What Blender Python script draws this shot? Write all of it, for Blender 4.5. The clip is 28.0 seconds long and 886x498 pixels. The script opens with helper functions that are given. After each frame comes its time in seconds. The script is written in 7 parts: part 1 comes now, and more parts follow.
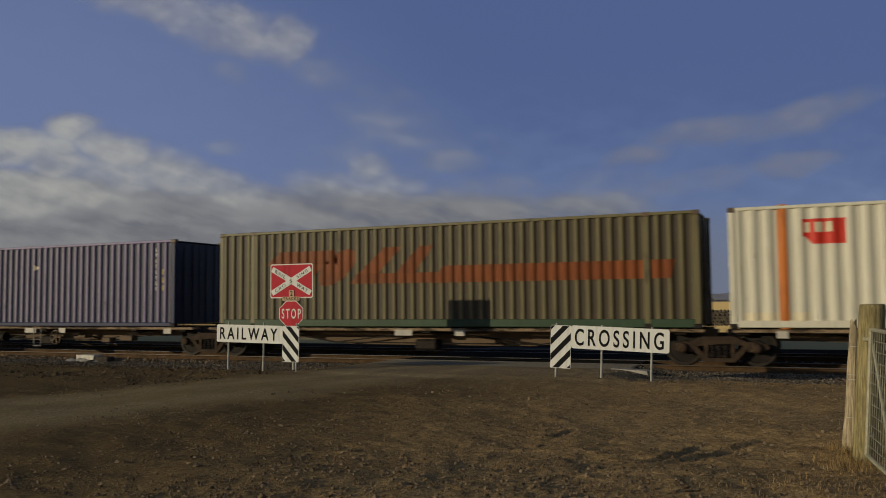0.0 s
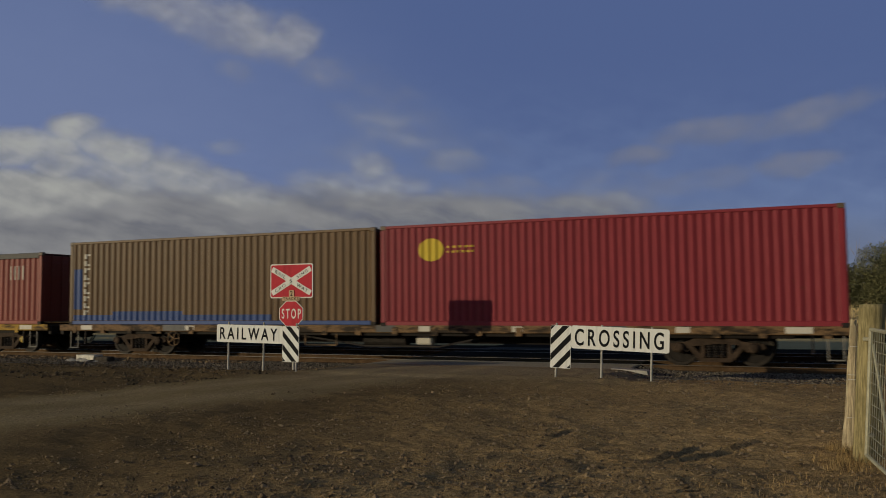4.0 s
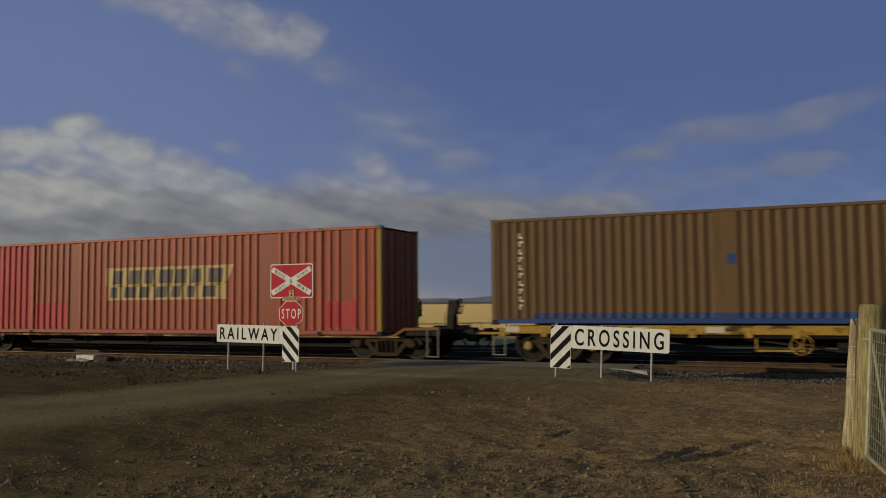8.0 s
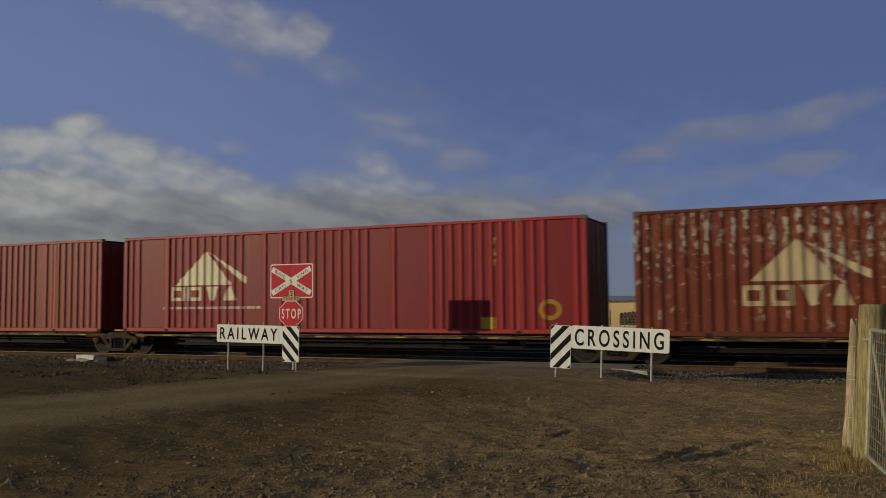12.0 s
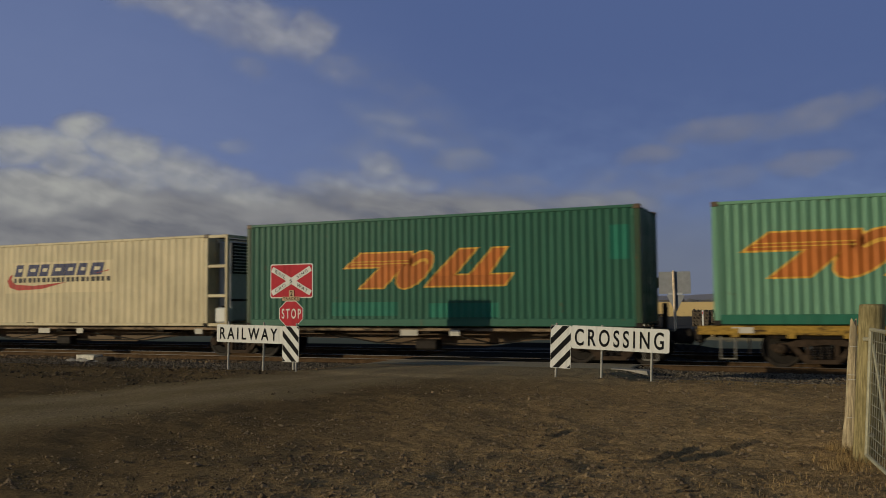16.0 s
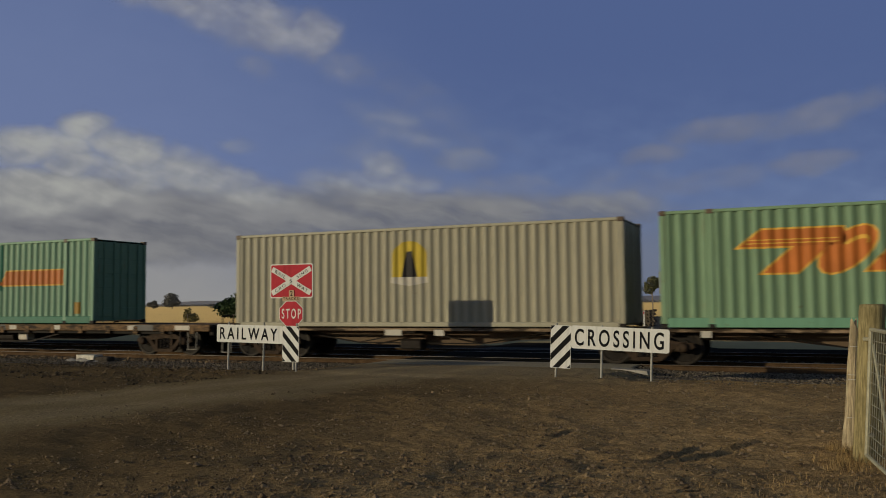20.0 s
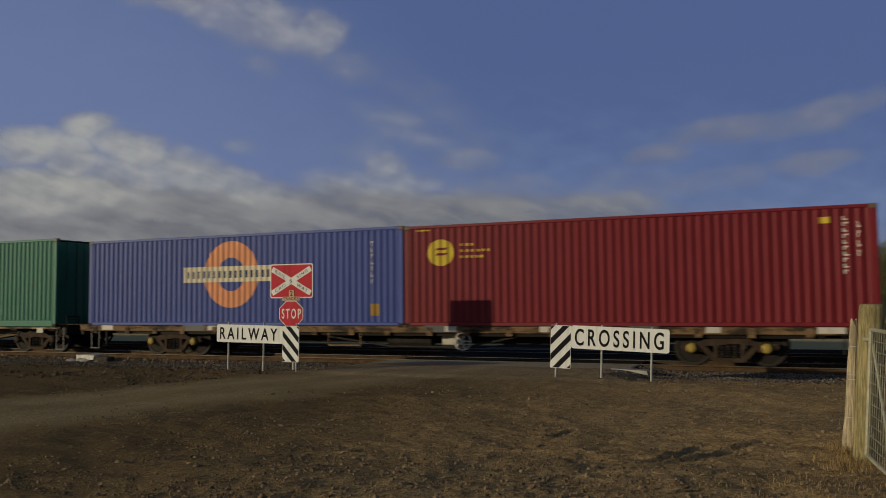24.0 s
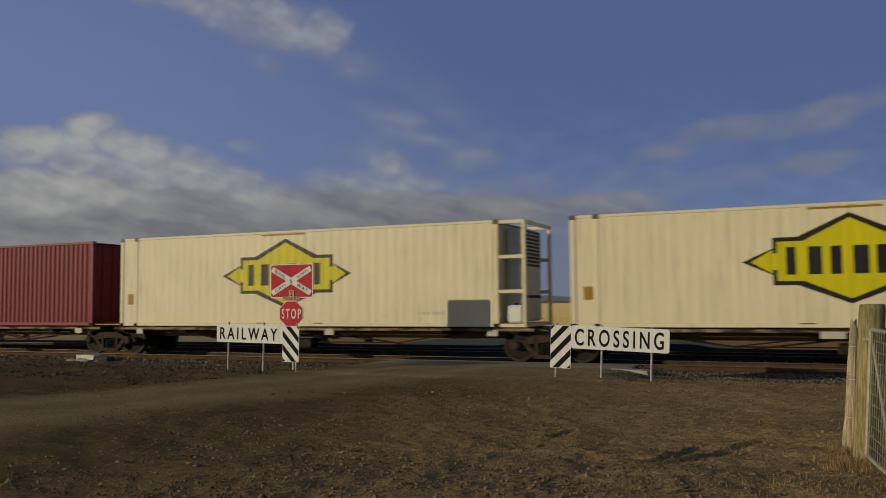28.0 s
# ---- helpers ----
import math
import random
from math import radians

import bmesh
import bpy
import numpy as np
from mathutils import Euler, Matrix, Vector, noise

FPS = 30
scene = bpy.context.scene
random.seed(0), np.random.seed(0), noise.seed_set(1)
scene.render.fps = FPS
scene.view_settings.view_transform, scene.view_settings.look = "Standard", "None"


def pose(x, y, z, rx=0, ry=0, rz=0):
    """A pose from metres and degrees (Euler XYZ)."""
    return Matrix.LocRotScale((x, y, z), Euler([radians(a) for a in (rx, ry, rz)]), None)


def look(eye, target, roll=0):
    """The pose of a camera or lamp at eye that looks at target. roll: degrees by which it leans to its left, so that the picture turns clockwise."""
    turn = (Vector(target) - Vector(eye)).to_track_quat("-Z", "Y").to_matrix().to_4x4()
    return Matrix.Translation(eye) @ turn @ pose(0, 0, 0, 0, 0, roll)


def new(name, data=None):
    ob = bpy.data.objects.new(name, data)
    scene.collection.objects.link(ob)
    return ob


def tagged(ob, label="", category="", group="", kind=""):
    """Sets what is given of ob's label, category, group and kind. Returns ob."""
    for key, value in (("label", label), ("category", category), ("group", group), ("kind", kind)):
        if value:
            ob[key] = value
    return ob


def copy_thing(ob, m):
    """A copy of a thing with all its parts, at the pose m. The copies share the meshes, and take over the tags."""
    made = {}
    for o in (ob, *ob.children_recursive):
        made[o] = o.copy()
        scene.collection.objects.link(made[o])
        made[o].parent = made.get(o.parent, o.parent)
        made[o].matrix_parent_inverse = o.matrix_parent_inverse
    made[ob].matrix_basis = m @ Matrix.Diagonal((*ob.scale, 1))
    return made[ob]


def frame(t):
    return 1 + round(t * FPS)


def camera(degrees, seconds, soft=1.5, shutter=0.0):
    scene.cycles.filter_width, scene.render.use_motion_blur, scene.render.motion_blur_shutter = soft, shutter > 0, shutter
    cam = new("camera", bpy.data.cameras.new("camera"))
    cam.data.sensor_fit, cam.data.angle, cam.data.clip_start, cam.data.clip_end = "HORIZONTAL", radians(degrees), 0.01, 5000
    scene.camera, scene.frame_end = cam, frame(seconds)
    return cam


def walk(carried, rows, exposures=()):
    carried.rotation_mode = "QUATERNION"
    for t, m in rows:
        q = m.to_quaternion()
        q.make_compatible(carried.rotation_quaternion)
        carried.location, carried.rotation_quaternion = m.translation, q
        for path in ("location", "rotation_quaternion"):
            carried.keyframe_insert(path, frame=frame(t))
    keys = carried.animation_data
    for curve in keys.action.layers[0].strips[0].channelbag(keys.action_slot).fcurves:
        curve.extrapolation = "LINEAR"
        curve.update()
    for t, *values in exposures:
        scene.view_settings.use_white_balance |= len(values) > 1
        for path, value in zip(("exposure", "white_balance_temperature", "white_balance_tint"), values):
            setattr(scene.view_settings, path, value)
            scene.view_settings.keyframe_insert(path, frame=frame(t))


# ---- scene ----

# Level crossing on a dry plain: a long container train runs past from left to right.
# x: along the track in the train's sense, y: across it, z: up. Ground level is 0.

# ---------------------------------------------------------------- camera
EYE = Vector((0.0, 0.0, 1.6))
YAW, PITCH = radians(-23.75), radians(3.71)
AHEAD = Vector((math.sin(YAW) * math.cos(PITCH), math.cos(YAW) * math.cos(PITCH), math.sin(PITCH)))
cam = camera(55.9, 28.0, 1.0, 0.2)
STAND = look(EYE, EYE + AHEAD, -0.54)
walk(cam, [(0, STAND), (28, STAND)])
scene.view_settings.exposure = 0.05

# ---------------------------------------------------------------- sky and sun
SUN_EL, SUN_AZ = radians(10.8), math.atan2(-0.674, -0.739)
world = bpy.data.worlds.new("sky")
scene.world = world
world.use_nodes = True
wn = world.node_tree.nodes
sky = wn.new("ShaderNodeTexSky")
sky.sky_type = 'NISHITA'
sky.sun_disc = False
sky.sun_elevation, sky.sun_rotation = SUN_EL, SUN_AZ
sky.air_density, sky.dust_density, sky.ozone_density = 1.0, 0.15, 3.5
wn["Background"].inputs["Strength"].default_value = 0.09
veil = wn.new("ShaderNodeMix")  # the warm cast of thin evening haze
veil.data_type, veil.blend_type = 'RGBA', 'MULTIPLY'
veil.inputs[0].default_value, veil.inputs[7].default_value = 1.0, (1.27, 0.97, 0.9, 1.0)
world.node_tree.links.new(sky.outputs[0], veil.inputs[6])
world.node_tree.links.new(veil.outputs[2], wn["Background"].inputs["Color"])
TO_SUN = Vector((math.sin(SUN_AZ) * math.cos(SUN_EL), math.cos(SUN_AZ) * math.cos(SUN_EL), math.sin(SUN_EL)))
sun = new("sun", bpy.data.lights.new("sun", 'SUN'))
sun.data.energy, sun.data.angle, sun.data.color = 2.62, radians(0.6), (1.0, 0.87, 0.58)
sun.matrix_world = look(TO_SUN * 50, (0, 0, 0))


# ---------------------------------------------------------------- node helpers
class Mat:
    """A node material under construction."""

    def __init__(self, name, rough=0.6, metal=0.0):
        self.m = bpy.data.materials.new(name)
        self.m.use_nodes = True
        self.t = self.m.node_tree
        self.b = self.t.nodes["Principled BSDF"]
        self.b.inputs["Roughness"].default_value = rough
        self.b.inputs["Metallic"].default_value = metal
        self.b.inputs["Specular IOR Level"].default_value = 0.12

    def node(self, kind, **values):
        n = self.t.nodes.new(kind)
        for k, v in values.items():
            if k in n.inputs:
                n.inputs[k].default_value = v
        return n

    def link(self, a, b):
        self.t.links.new(a, b)

    def put(self, socket, value):
        if isinstance(value, (int, float, tuple, list)):
            socket.default_value = value
        else:
            self.link(value, socket)

    def math(self, op, a, b=0.0, c=0.0, clamp=False):
        n = self.t.nodes.new("ShaderNodeMath")
        n.operation, n.use_clamp = op, clamp
        for s, v in zip(n.inputs, (a, b, c)):
            self.put(s, v)
        return n.outputs[0]

    def noise(self, vec, scale, detail=4.0, rough=0.55):
        n = self.node("ShaderNodeTexNoise", Scale=scale, Detail=detail, Roughness=rough)
        self.link(vec, n.inputs["Vector"])
        return n.outputs["Fac"]

    def stretch(self, vec, scale, loc=(0, 0, 0), rot=(0, 0, 0)):
        n = self.t.nodes.new("ShaderNodeMapping")
        n.inputs["Scale"].default_value = scale
        n.inputs["Location"].default_value = loc
        n.inputs["Rotation"].default_value = rot
        self.link(vec, n.inputs["Vector"])
        return n.outputs[0]

    def ramp(self, fac, lo, hi):
        n = self.t.nodes.new("ShaderNodeMapRange")
        n.interpolation_type = 'SMOOTHSTEP'
        self.put(n.inputs["Value"], fac)
        n.inputs["From Min"].default_value, n.inputs["From Max"].default_value = lo, hi
        return n.outputs[0]

    def mix(self, fac, a, b):
        n = self.t.nodes.new("ShaderNodeMix")
        n.data_type = 'RGBA'
        self.put(n.inputs[0], fac)
        for s, v in ((n.inputs[6], a), (n.inputs[7], b)):
            self.put(s, (*v, 1) if isinstance(v, tuple) and len(v) == 3 else v)
        return n.outputs[2]

    def place(self):
        """Object coordinates, shifted by chance from object to object."""
        c = self.t.nodes.new("ShaderNodeTexCoord")
        i = self.t.nodes.new("ShaderNodeObjectInfo")
        v = self.t.nodes.new("ShaderNodeVectorMath")
        v.operation = 'MULTIPLY_ADD'
        self.link(i.outputs["Random"], v.inputs[0])
        v.inputs[1].default_value = (37.0, 11.0, 23.0)
        self.link(c.outputs["Object"], v.inputs[2])
        return v.outputs[0]

    def world_place(self):
        return self.t.nodes.new("ShaderNodeNewGeometry").outputs["Position"]

    def bump(self, height, strength=0.3, dist=0.01):
        n = self.node("ShaderNodeBump", Strength=strength, Distance=dist)
        self.link(height, n.inputs["Height"])
        self.link(n.outputs[0], self.b.inputs["Normal"])

    def colour(self, c):
        self.put(self.b.inputs["Base Color"], (*c, 1) if isinstance(c, tuple) and len(c) == 3 else c)


def shade(c, k):
    return tuple(min(0.9, x * k) for x in c)


def rgb(r, g, b, k=1.0):
    """A paint colour given as 8-bit display values."""
    def lin(v):
        v = v / 255
        return (v / 12.92 if v < 0.04045 else ((v + 0.055) / 1.055) ** 2.4) * k
    return (lin(r), lin(g), lin(b))


PAINTS = {}


def paint(name, c, rust=0.25, fade=0.35, rough=0.45, gloss=0.17, ridge=0.0, face=1.238):
    """Weathered sheet-steel paint: faded patches, vertical dirt runs and specks of rust; ridge: how far the outward
    ribs, face metres from the middle of the box, are coloured as sunlit, with the folds darker."""
    if name in PAINTS:
        return PAINTS[name]
    m = Mat(name, rough)
    c = shade(c, 0.49 + 0.28 * max(c))
    p = m.place()
    big = m.noise(p, 0.7, 5, 0.6)
    runs = m.noise(m.stretch(p, (9.0, 9.0, 0.55)), 1.0, 5, 0.65)
    fine = m.noise(p, 22.0, 4, 0.6)
    col = m.mix(m.ramp(big, 0.35, 0.75), c, shade(c, 1.0 + fade))
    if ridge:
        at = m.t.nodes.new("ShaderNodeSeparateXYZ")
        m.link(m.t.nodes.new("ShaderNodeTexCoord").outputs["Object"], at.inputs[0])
        # light on the ribs put into the colour: pale outward, darker in the folds
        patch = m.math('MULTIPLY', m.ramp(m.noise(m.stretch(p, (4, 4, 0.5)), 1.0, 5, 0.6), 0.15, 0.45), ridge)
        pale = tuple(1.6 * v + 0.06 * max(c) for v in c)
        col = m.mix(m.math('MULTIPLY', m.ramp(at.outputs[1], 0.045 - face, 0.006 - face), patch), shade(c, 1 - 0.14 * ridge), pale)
    col = m.mix(m.math('MULTIPLY', m.ramp(runs, 0.48, 0.78), 0.45), col, shade(c, 0.45))
    specks = m.math('MULTIPLY', m.ramp(m.noise(p, 3.1, 8, 0.72), 0.64, 0.70), rust * 2.2, clamp=True)
    col = m.mix(specks, col, (0.11, 0.045, 0.02))
    weep = m.noise(m.stretch(p, (7.0, 7.0, 0.35), (3, 1, 0)), 1.0, 6, 0.6)
    weep = m.math('MULTIPLY', m.ramp(weep, 0.63, 0.72), m.ramp(m.noise(p, 1.1, 3), 0.42, 0.62))
    col = m.mix(m.math('MULTIPLY', weep, min(0.75, rust * 1.6)), col, (0.15, 0.07, 0.03))
    m.colour(col)
    m.b.inputs["Specular IOR Level"].default_value = gloss
    m.put(m.b.inputs["Roughness"], m.math('MULTIPLY_ADD', fine, 0.25, rough - 0.1))
    m.bump(m.math('ADD', m.math('MULTIPLY', big, 1.0), m.math('MULTIPLY', fine, 0.15)), 0.25, 0.01)
    PAINTS[name] = m.m
    return m.m


def rib_lit(name, c, pale, rust=0.3, face=1.208):
    """Old container paint with the sunlit look of the outward rib faces put into its colour."""
    m = Mat(name, 0.55)
    p = m.place()
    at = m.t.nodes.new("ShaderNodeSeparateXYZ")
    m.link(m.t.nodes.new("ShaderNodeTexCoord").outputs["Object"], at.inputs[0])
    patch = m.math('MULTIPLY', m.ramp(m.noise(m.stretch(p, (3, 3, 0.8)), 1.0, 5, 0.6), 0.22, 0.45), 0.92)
    # paler colour on outward faces imitates the sheen on the ribs
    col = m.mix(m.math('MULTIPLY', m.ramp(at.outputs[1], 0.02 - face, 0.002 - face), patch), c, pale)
    col = m.mix(m.math('MULTIPLY', m.ramp(m.noise(m.stretch(p, (9, 9, 0.5)), 1.0, 5), 0.5, 0.8), 0.5), col, shade(c, 0.6))
    specks = m.math('MULTIPLY', m.ramp(m.noise(p, 3.1, 8, 0.72), 0.64, 0.70), rust * 2.0, clamp=True)
    m.colour(m.mix(specks, col, (0.11, 0.045, 0.02)))
    m.b.inputs["Specular IOR Level"].default_value = 0.4
    m.bump(m.noise(p, 1.0, 4), 0.25, 0.01)
    return m.m


def grimy(name, c, dark, share=0.5):
    """Wagon paint half hidden under oily grime, in patches drawn out along the sill."""
    m = Mat(name, 0.7)
    p = m.place()
    patch = m.noise(m.stretch(p, (1.3, 3.0, 5.0)), 1.0, 6, 0.65)
    fine = m.noise(p, 14.0, 4, 0.65)
    col = m.mix(m.ramp(fine, 0.3, 0.7), shade(c, 0.75), shade(c, 1.3))
    m.colour(m.mix(m.ramp(patch, share - 0.08, share + 0.1), dark, col))
    m.bump(fine, 0.3, 0.008)
    return m.m


def plain(name, c, rough=0.6, metal=0.0, var=0.3, scale=6.0, bump=0.2):
    if name in PAINTS:
        return PAINTS[name]
    m = Mat(name, rough, metal)
    p = m.place()
    n1, n2 = m.noise(p, scale, 6, 0.65), m.noise(p, scale * 7, 3)
    f = m.math('ADD', m.math('MULTIPLY', n1, 0.7), m.math('MULTIPLY', n2, 0.3))
    m.colour(m.mix(m.ramp(f, 0.3, 0.7), shade(c, 1 - var), shade(c, 1 + var)))
    m.bump(f, bump, 0.01)
    PAINTS[name] = m.m
    return m.m


def grained(name, c, var=0.5):
    """Weathered timber with its grain along z."""
    m = Mat(name, 0.9)
    p = m.place()
    grain = m.noise(m.stretch(p, (1, 1, 0.06)), 55, 6, 0.7)
    blot = m.noise(p, 3.0, 5, 0.6)
    col = m.mix(m.ramp(grain, 0.35, 0.65), shade(c, 1 - var), shade(c, 1 + 0.5 * var))
    m.colour(m.mix(m.math('MULTIPLY', m.ramp(blot, 0.45, 0.7), 0.5), col, shade(c, 0.5)))
    m.bump(m.math('ADD', grain, m.math('MULTIPLY', blot, 0.4)), 0.7, 0.015)
    return m.m


# ---------------------------------------------------------------- mesh helpers
class Geo:
    """Collects vertices and faces of one mesh."""

    def __init__(self):
        self.v, self.f = [], []

    def add(self, vs, fs):
        k = len(self.v)
        self.v += [tuple(p) for p in vs]
        self.f += [tuple(i + k for i in q) for q in fs]
        return self

    def box(self, x0, x1, y0, y1, z0, z1, b=0.0):
        """A box, its long edges chamfered by b."""
        if b <= 0:
            vs = [(x, y, z) for x in (x0, x1) for y in (y0, y1) for z in (z0, z1)]
            return self.add(vs, [(0, 1, 3, 2), (4, 6, 7, 5), (0, 4, 5, 1), (2, 3, 7, 6), (0, 2, 6, 4), (1, 5, 7, 3)])
        b = min(b, (x1 - x0) / 3, (y1 - y0) / 3, (z1 - z0) / 3)
        bm = bmesh.new()
        bmesh.ops.create_cube(bm, size=1)
        for w in bm.verts:
            w.co = ((x0 + x1) / 2 + w.co.x * (x1 - x0), (y0 + y1) / 2 + w.co.y * (y1 - y0), (z0 + z1) / 2 + w.co.z * (z1 - z0))
        bmesh.ops.bevel(bm, geom=bm.edges[:], offset=b, segments=1, affect='EDGES')
        bm.verts.index_update()
        self.add([w.co[:] for w in bm.verts], [tuple(w.index for w in q.verts) for q in bm.faces])
        bm.free()
        return self

    def beam(self, p, q, w, h):
        """A bar from p to q, w thick sideways and h thick upwards."""
        p, q = Vector(p), Vector(q)
        d = (q - p).normalized()
        s = d.cross(Vector((0, 0, 1)))
        s = Vector((0, 1, 0)) if s.length < 1e-4 else s.normalized()
        u = s.cross(d)
        vs = [e + s * a * w / 2 + u * c * h / 2 for e in (p, q) for a, c in ((-1, -1), (1, -1), (1, 1), (-1, 1))]
        return self.add(vs, [(3, 2, 1, 0), (4, 5, 6, 7), (0, 1, 5, 4), (1, 2, 6, 5), (2, 3, 7, 6), (3, 0, 4, 7)])

    def rod(self, p, q, r, n=8, r2=None):
        p, q = Vector(p), Vector(q)
        d = (q - p).normalized()
        s = d.orthogonal().normalized()
        u = d.cross(s)
        r2 = r if r2 is None else r2
        vs = []
        for e, k in ((p, r), (q, r2)):
            vs += [e + (s * math.cos(a) + u * math.sin(a)) * k for a in (2 * math.pi * i / n for i in range(n))]
        fs = [(i, (i + 1) % n, n + (i + 1) % n, n + i) for i in range(n)]
        return self.add(vs, fs + [tuple(range(n - 1, -1, -1)), tuple(range(n, 2 * n))])

    def tube(self, pts, r, n=6, closed=False):
        """A round bar bent along points."""
        pts = [Vector(p) for p in pts]
        m, vs = len(pts), []
        for i, p in enumerate(pts):
            a = pts[i - 1] if (i or closed) else p
            b = pts[(i + 1) % m] if (i < m - 1 or closed) else p
            d = (b - a).normalized()
            s = d.cross(Vector((0, 1, 0.013))).normalized()
            u = d.cross(s)
            vs += [p + (s * math.cos(2 * math.pi * k / n) + u * math.sin(2 * math.pi * k / n)) * r for k in range(n)]
        fs = [((i % m) * n + k, (i % m) * n + (k + 1) % n, ((i + 1) % m) * n + (k + 1) % n, ((i + 1) % m) * n + k) for i in range(m if closed else m - 1) for k in range(n)]
        if not closed:
            fs += [tuple(range(n - 1, -1, -1)), tuple(range((m - 1) * n, m * n))]
        return self.add(vs, fs)

    def lathe(self, profile, n=24, y0=0.0):
        """Turns (radius, y) points round the y axis; closed at both ends."""
        vs = [(r * math.cos(2 * math.pi * i / n), y0 + y, r * math.sin(2 * math.pi * i / n)) for r, y in profile for i in range(n)]
        fs = []
        for k in range(len(profile) - 1):
            fs += [(k * n + i, (k + 1) * n + i, (k + 1) * n + (i + 1) % n, k * n + (i + 1) % n) for i in range(n)]
        last = (len(profile) - 1) * n
        return self.add(vs, fs + [tuple(range(n)), tuple(range(last + n - 1, last - 1, -1))])

    def prism(self, poly, y0, y1):
        """Extrudes an outline in the x-z plane from y0 to y1."""
        n = len(poly)
        vs = [(x, y0, z) for x, z in poly] + [(x, y1, z) for x, z in poly]
        return self.add(vs, [tuple(range(n)), tuple(range(2 * n - 1, n - 1, -1))] + [(i, n + i, n + (i + 1) % n, (i + 1) % n) for i in range(n)])

    def mesh(self, name, mat=None, smooth=False):
        me = bpy.data.meshes.new(name)
        me.from_pydata(self.v, [], self.f)
        if mat:
            me.materials.append(mat)
        if smooth:
            me.polygons.foreach_set("use_smooth", [True] * len(me.polygons))
        bm = bmesh.new()
        bm.from_mesh(me)
        bmesh.ops.recalc_face_normals(bm, faces=bm.faces[:])
        bm.to_mesh(me)
        bm.free()
        me.update()
        return me


def part(name, geo, mat, parent, label="", loc=None, smooth=False):
    me = geo.mesh(name, mat, smooth) if isinstance(geo, Geo) else geo
    ob = new(name, me)
    ob.parent = parent
    if loc is not None:
        ob.location = loc
    return tagged(ob, label)


def thing(name, label, category, group="", kind="", at=(0, 0, 0)):
    ob = new(name)
    ob.empty_display_size = 0.2
    ob.location = at
    return tagged(ob, label, category, group, kind)

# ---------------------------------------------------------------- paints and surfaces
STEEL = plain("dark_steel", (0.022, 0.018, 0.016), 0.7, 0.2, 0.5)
RUST = plain("rusty_cast_steel", (0.041, 0.027, 0.018), 0.8, 0.1, 0.5)
TREAD = plain("worn_wheel_steel", (0.016, 0.013, 0.011), 0.7, 0.0, 0.3)
RIM = plain("dull_worn_rim", (0.025, 0.02, 0.016), 0.6, 0.0, 0.4)
GALV = plain("galvanised_steel", (0.45, 0.44, 0.41), 0.5, 0.5, 0.2)
WHITE = paint("white_sign_paint", (0.78, 0.77, 0.72), 0.02, 0.05)
BLACK = plain("black_paint", (0.018, 0.018, 0.018), 0.5, 0, 0.3)
BADGE_YELLOW = paint("yellow_badge_paint", (0.62, 0.45, 0.04), 0.1, 0.1)
CAP_YELLOW = paint("yellow_cap_paint", (0.4, 0.28, 0.06), 0.5, 0.3)
DECK_YELLOW = grimy("yellow_wagon_paint", (0.30, 0.18, 0.035), (0.05, 0.03, 0.014), 0.42)
DECK_BROWN = grimy("brown_wagon_paint", (0.14, 0.084, 0.042), (0.026, 0.018, 0.012), 0.47)
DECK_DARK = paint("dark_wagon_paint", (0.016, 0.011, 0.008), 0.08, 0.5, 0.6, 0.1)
DECK_TAN = grimy("tan_wagon_paint", (0.22, 0.155, 0.1), (0.035, 0.024, 0.016), 0.47)
WEB_BROWN = paint("brown_web_paint", (0.19, 0.13, 0.085), 0.6, 0.3, 0.6, 0.1)
END_ORANGE = paint("orange_brown_end_sill", (0.27, 0.125, 0.05), 0.6, 0.3, 0.6, 0.1)
CASTING = paint("rust_stained_casting", (0.17, 0.12, 0.08), 0.6, 0.4)
PATCH_GREY = paint("dull_grey_patch", (0.12, 0.115, 0.115), 0.4, 0.3)
STEP_GREY = plain("dull_grey_step", (0.17, 0.155, 0.135), 0.7, 0, 0.3)
UNIT = plain("dull_white_unit_panel", (0.42, 0.41, 0.4), 0.5, 0.0, 0.12)
PLATE = paint("pale_wagon_plate", (0.6, 0.55, 0.47), 0.3, 0.2)
DECK_TIMBER = plain("dark_deck_timber", (0.06, 0.046, 0.034), 0.95, 0, 0.4, 4)
TIMBER = plain("weathered_timber", (0.27, 0.20, 0.12), 0.85, 0, 0.4, 4)
ORANGE = paint("orange_livery", rgb(196, 114, 52), 0.2, 0.35)
YLINE = paint("yellow_livery", rgb(226, 176, 74), 0.1, 0.1)
CREAM = paint("cream_livery", rgb(225, 212, 180), 0.05, 0.1)
BLUEINK = paint("blue_livery", rgb(40, 50, 105), 0.05, 0.2)
REDINK = paint("red_livery", rgb(185, 50, 45), 0.05, 0.2)
FADED_INK = paint("faded_grey_red_ink", rgb(150, 112, 104), 0.05, 0.2)
DARKINK = paint("dark_livery", rgb(52, 48, 50), 0.05, 0.2)

# ---------------------------------------------------------------- the train
TRACK_Y = 22.83
RAIL_Z = -0.03
ADVANCE = [(0, 0.0), (2, 27.528), (4, 55.387), (6, 83.561), (8, 112.037), (10, 140.801), (12, 169.841), (14, 199.14), (16, 228.687),
           (18, 258.466), (20, 288.465), (22, 318.669), (24, 349.064), (26, 379.637), (28, 410.374)]


def advance(t):
    """How far the train has come after t seconds."""
    k = (t - 14) / 14
    return 205.977 * (k + 1) + 6.047 * (k * k - 1) - 0.791 * (k ** 3 + 1)


MOVERS, WHEELS = [], []


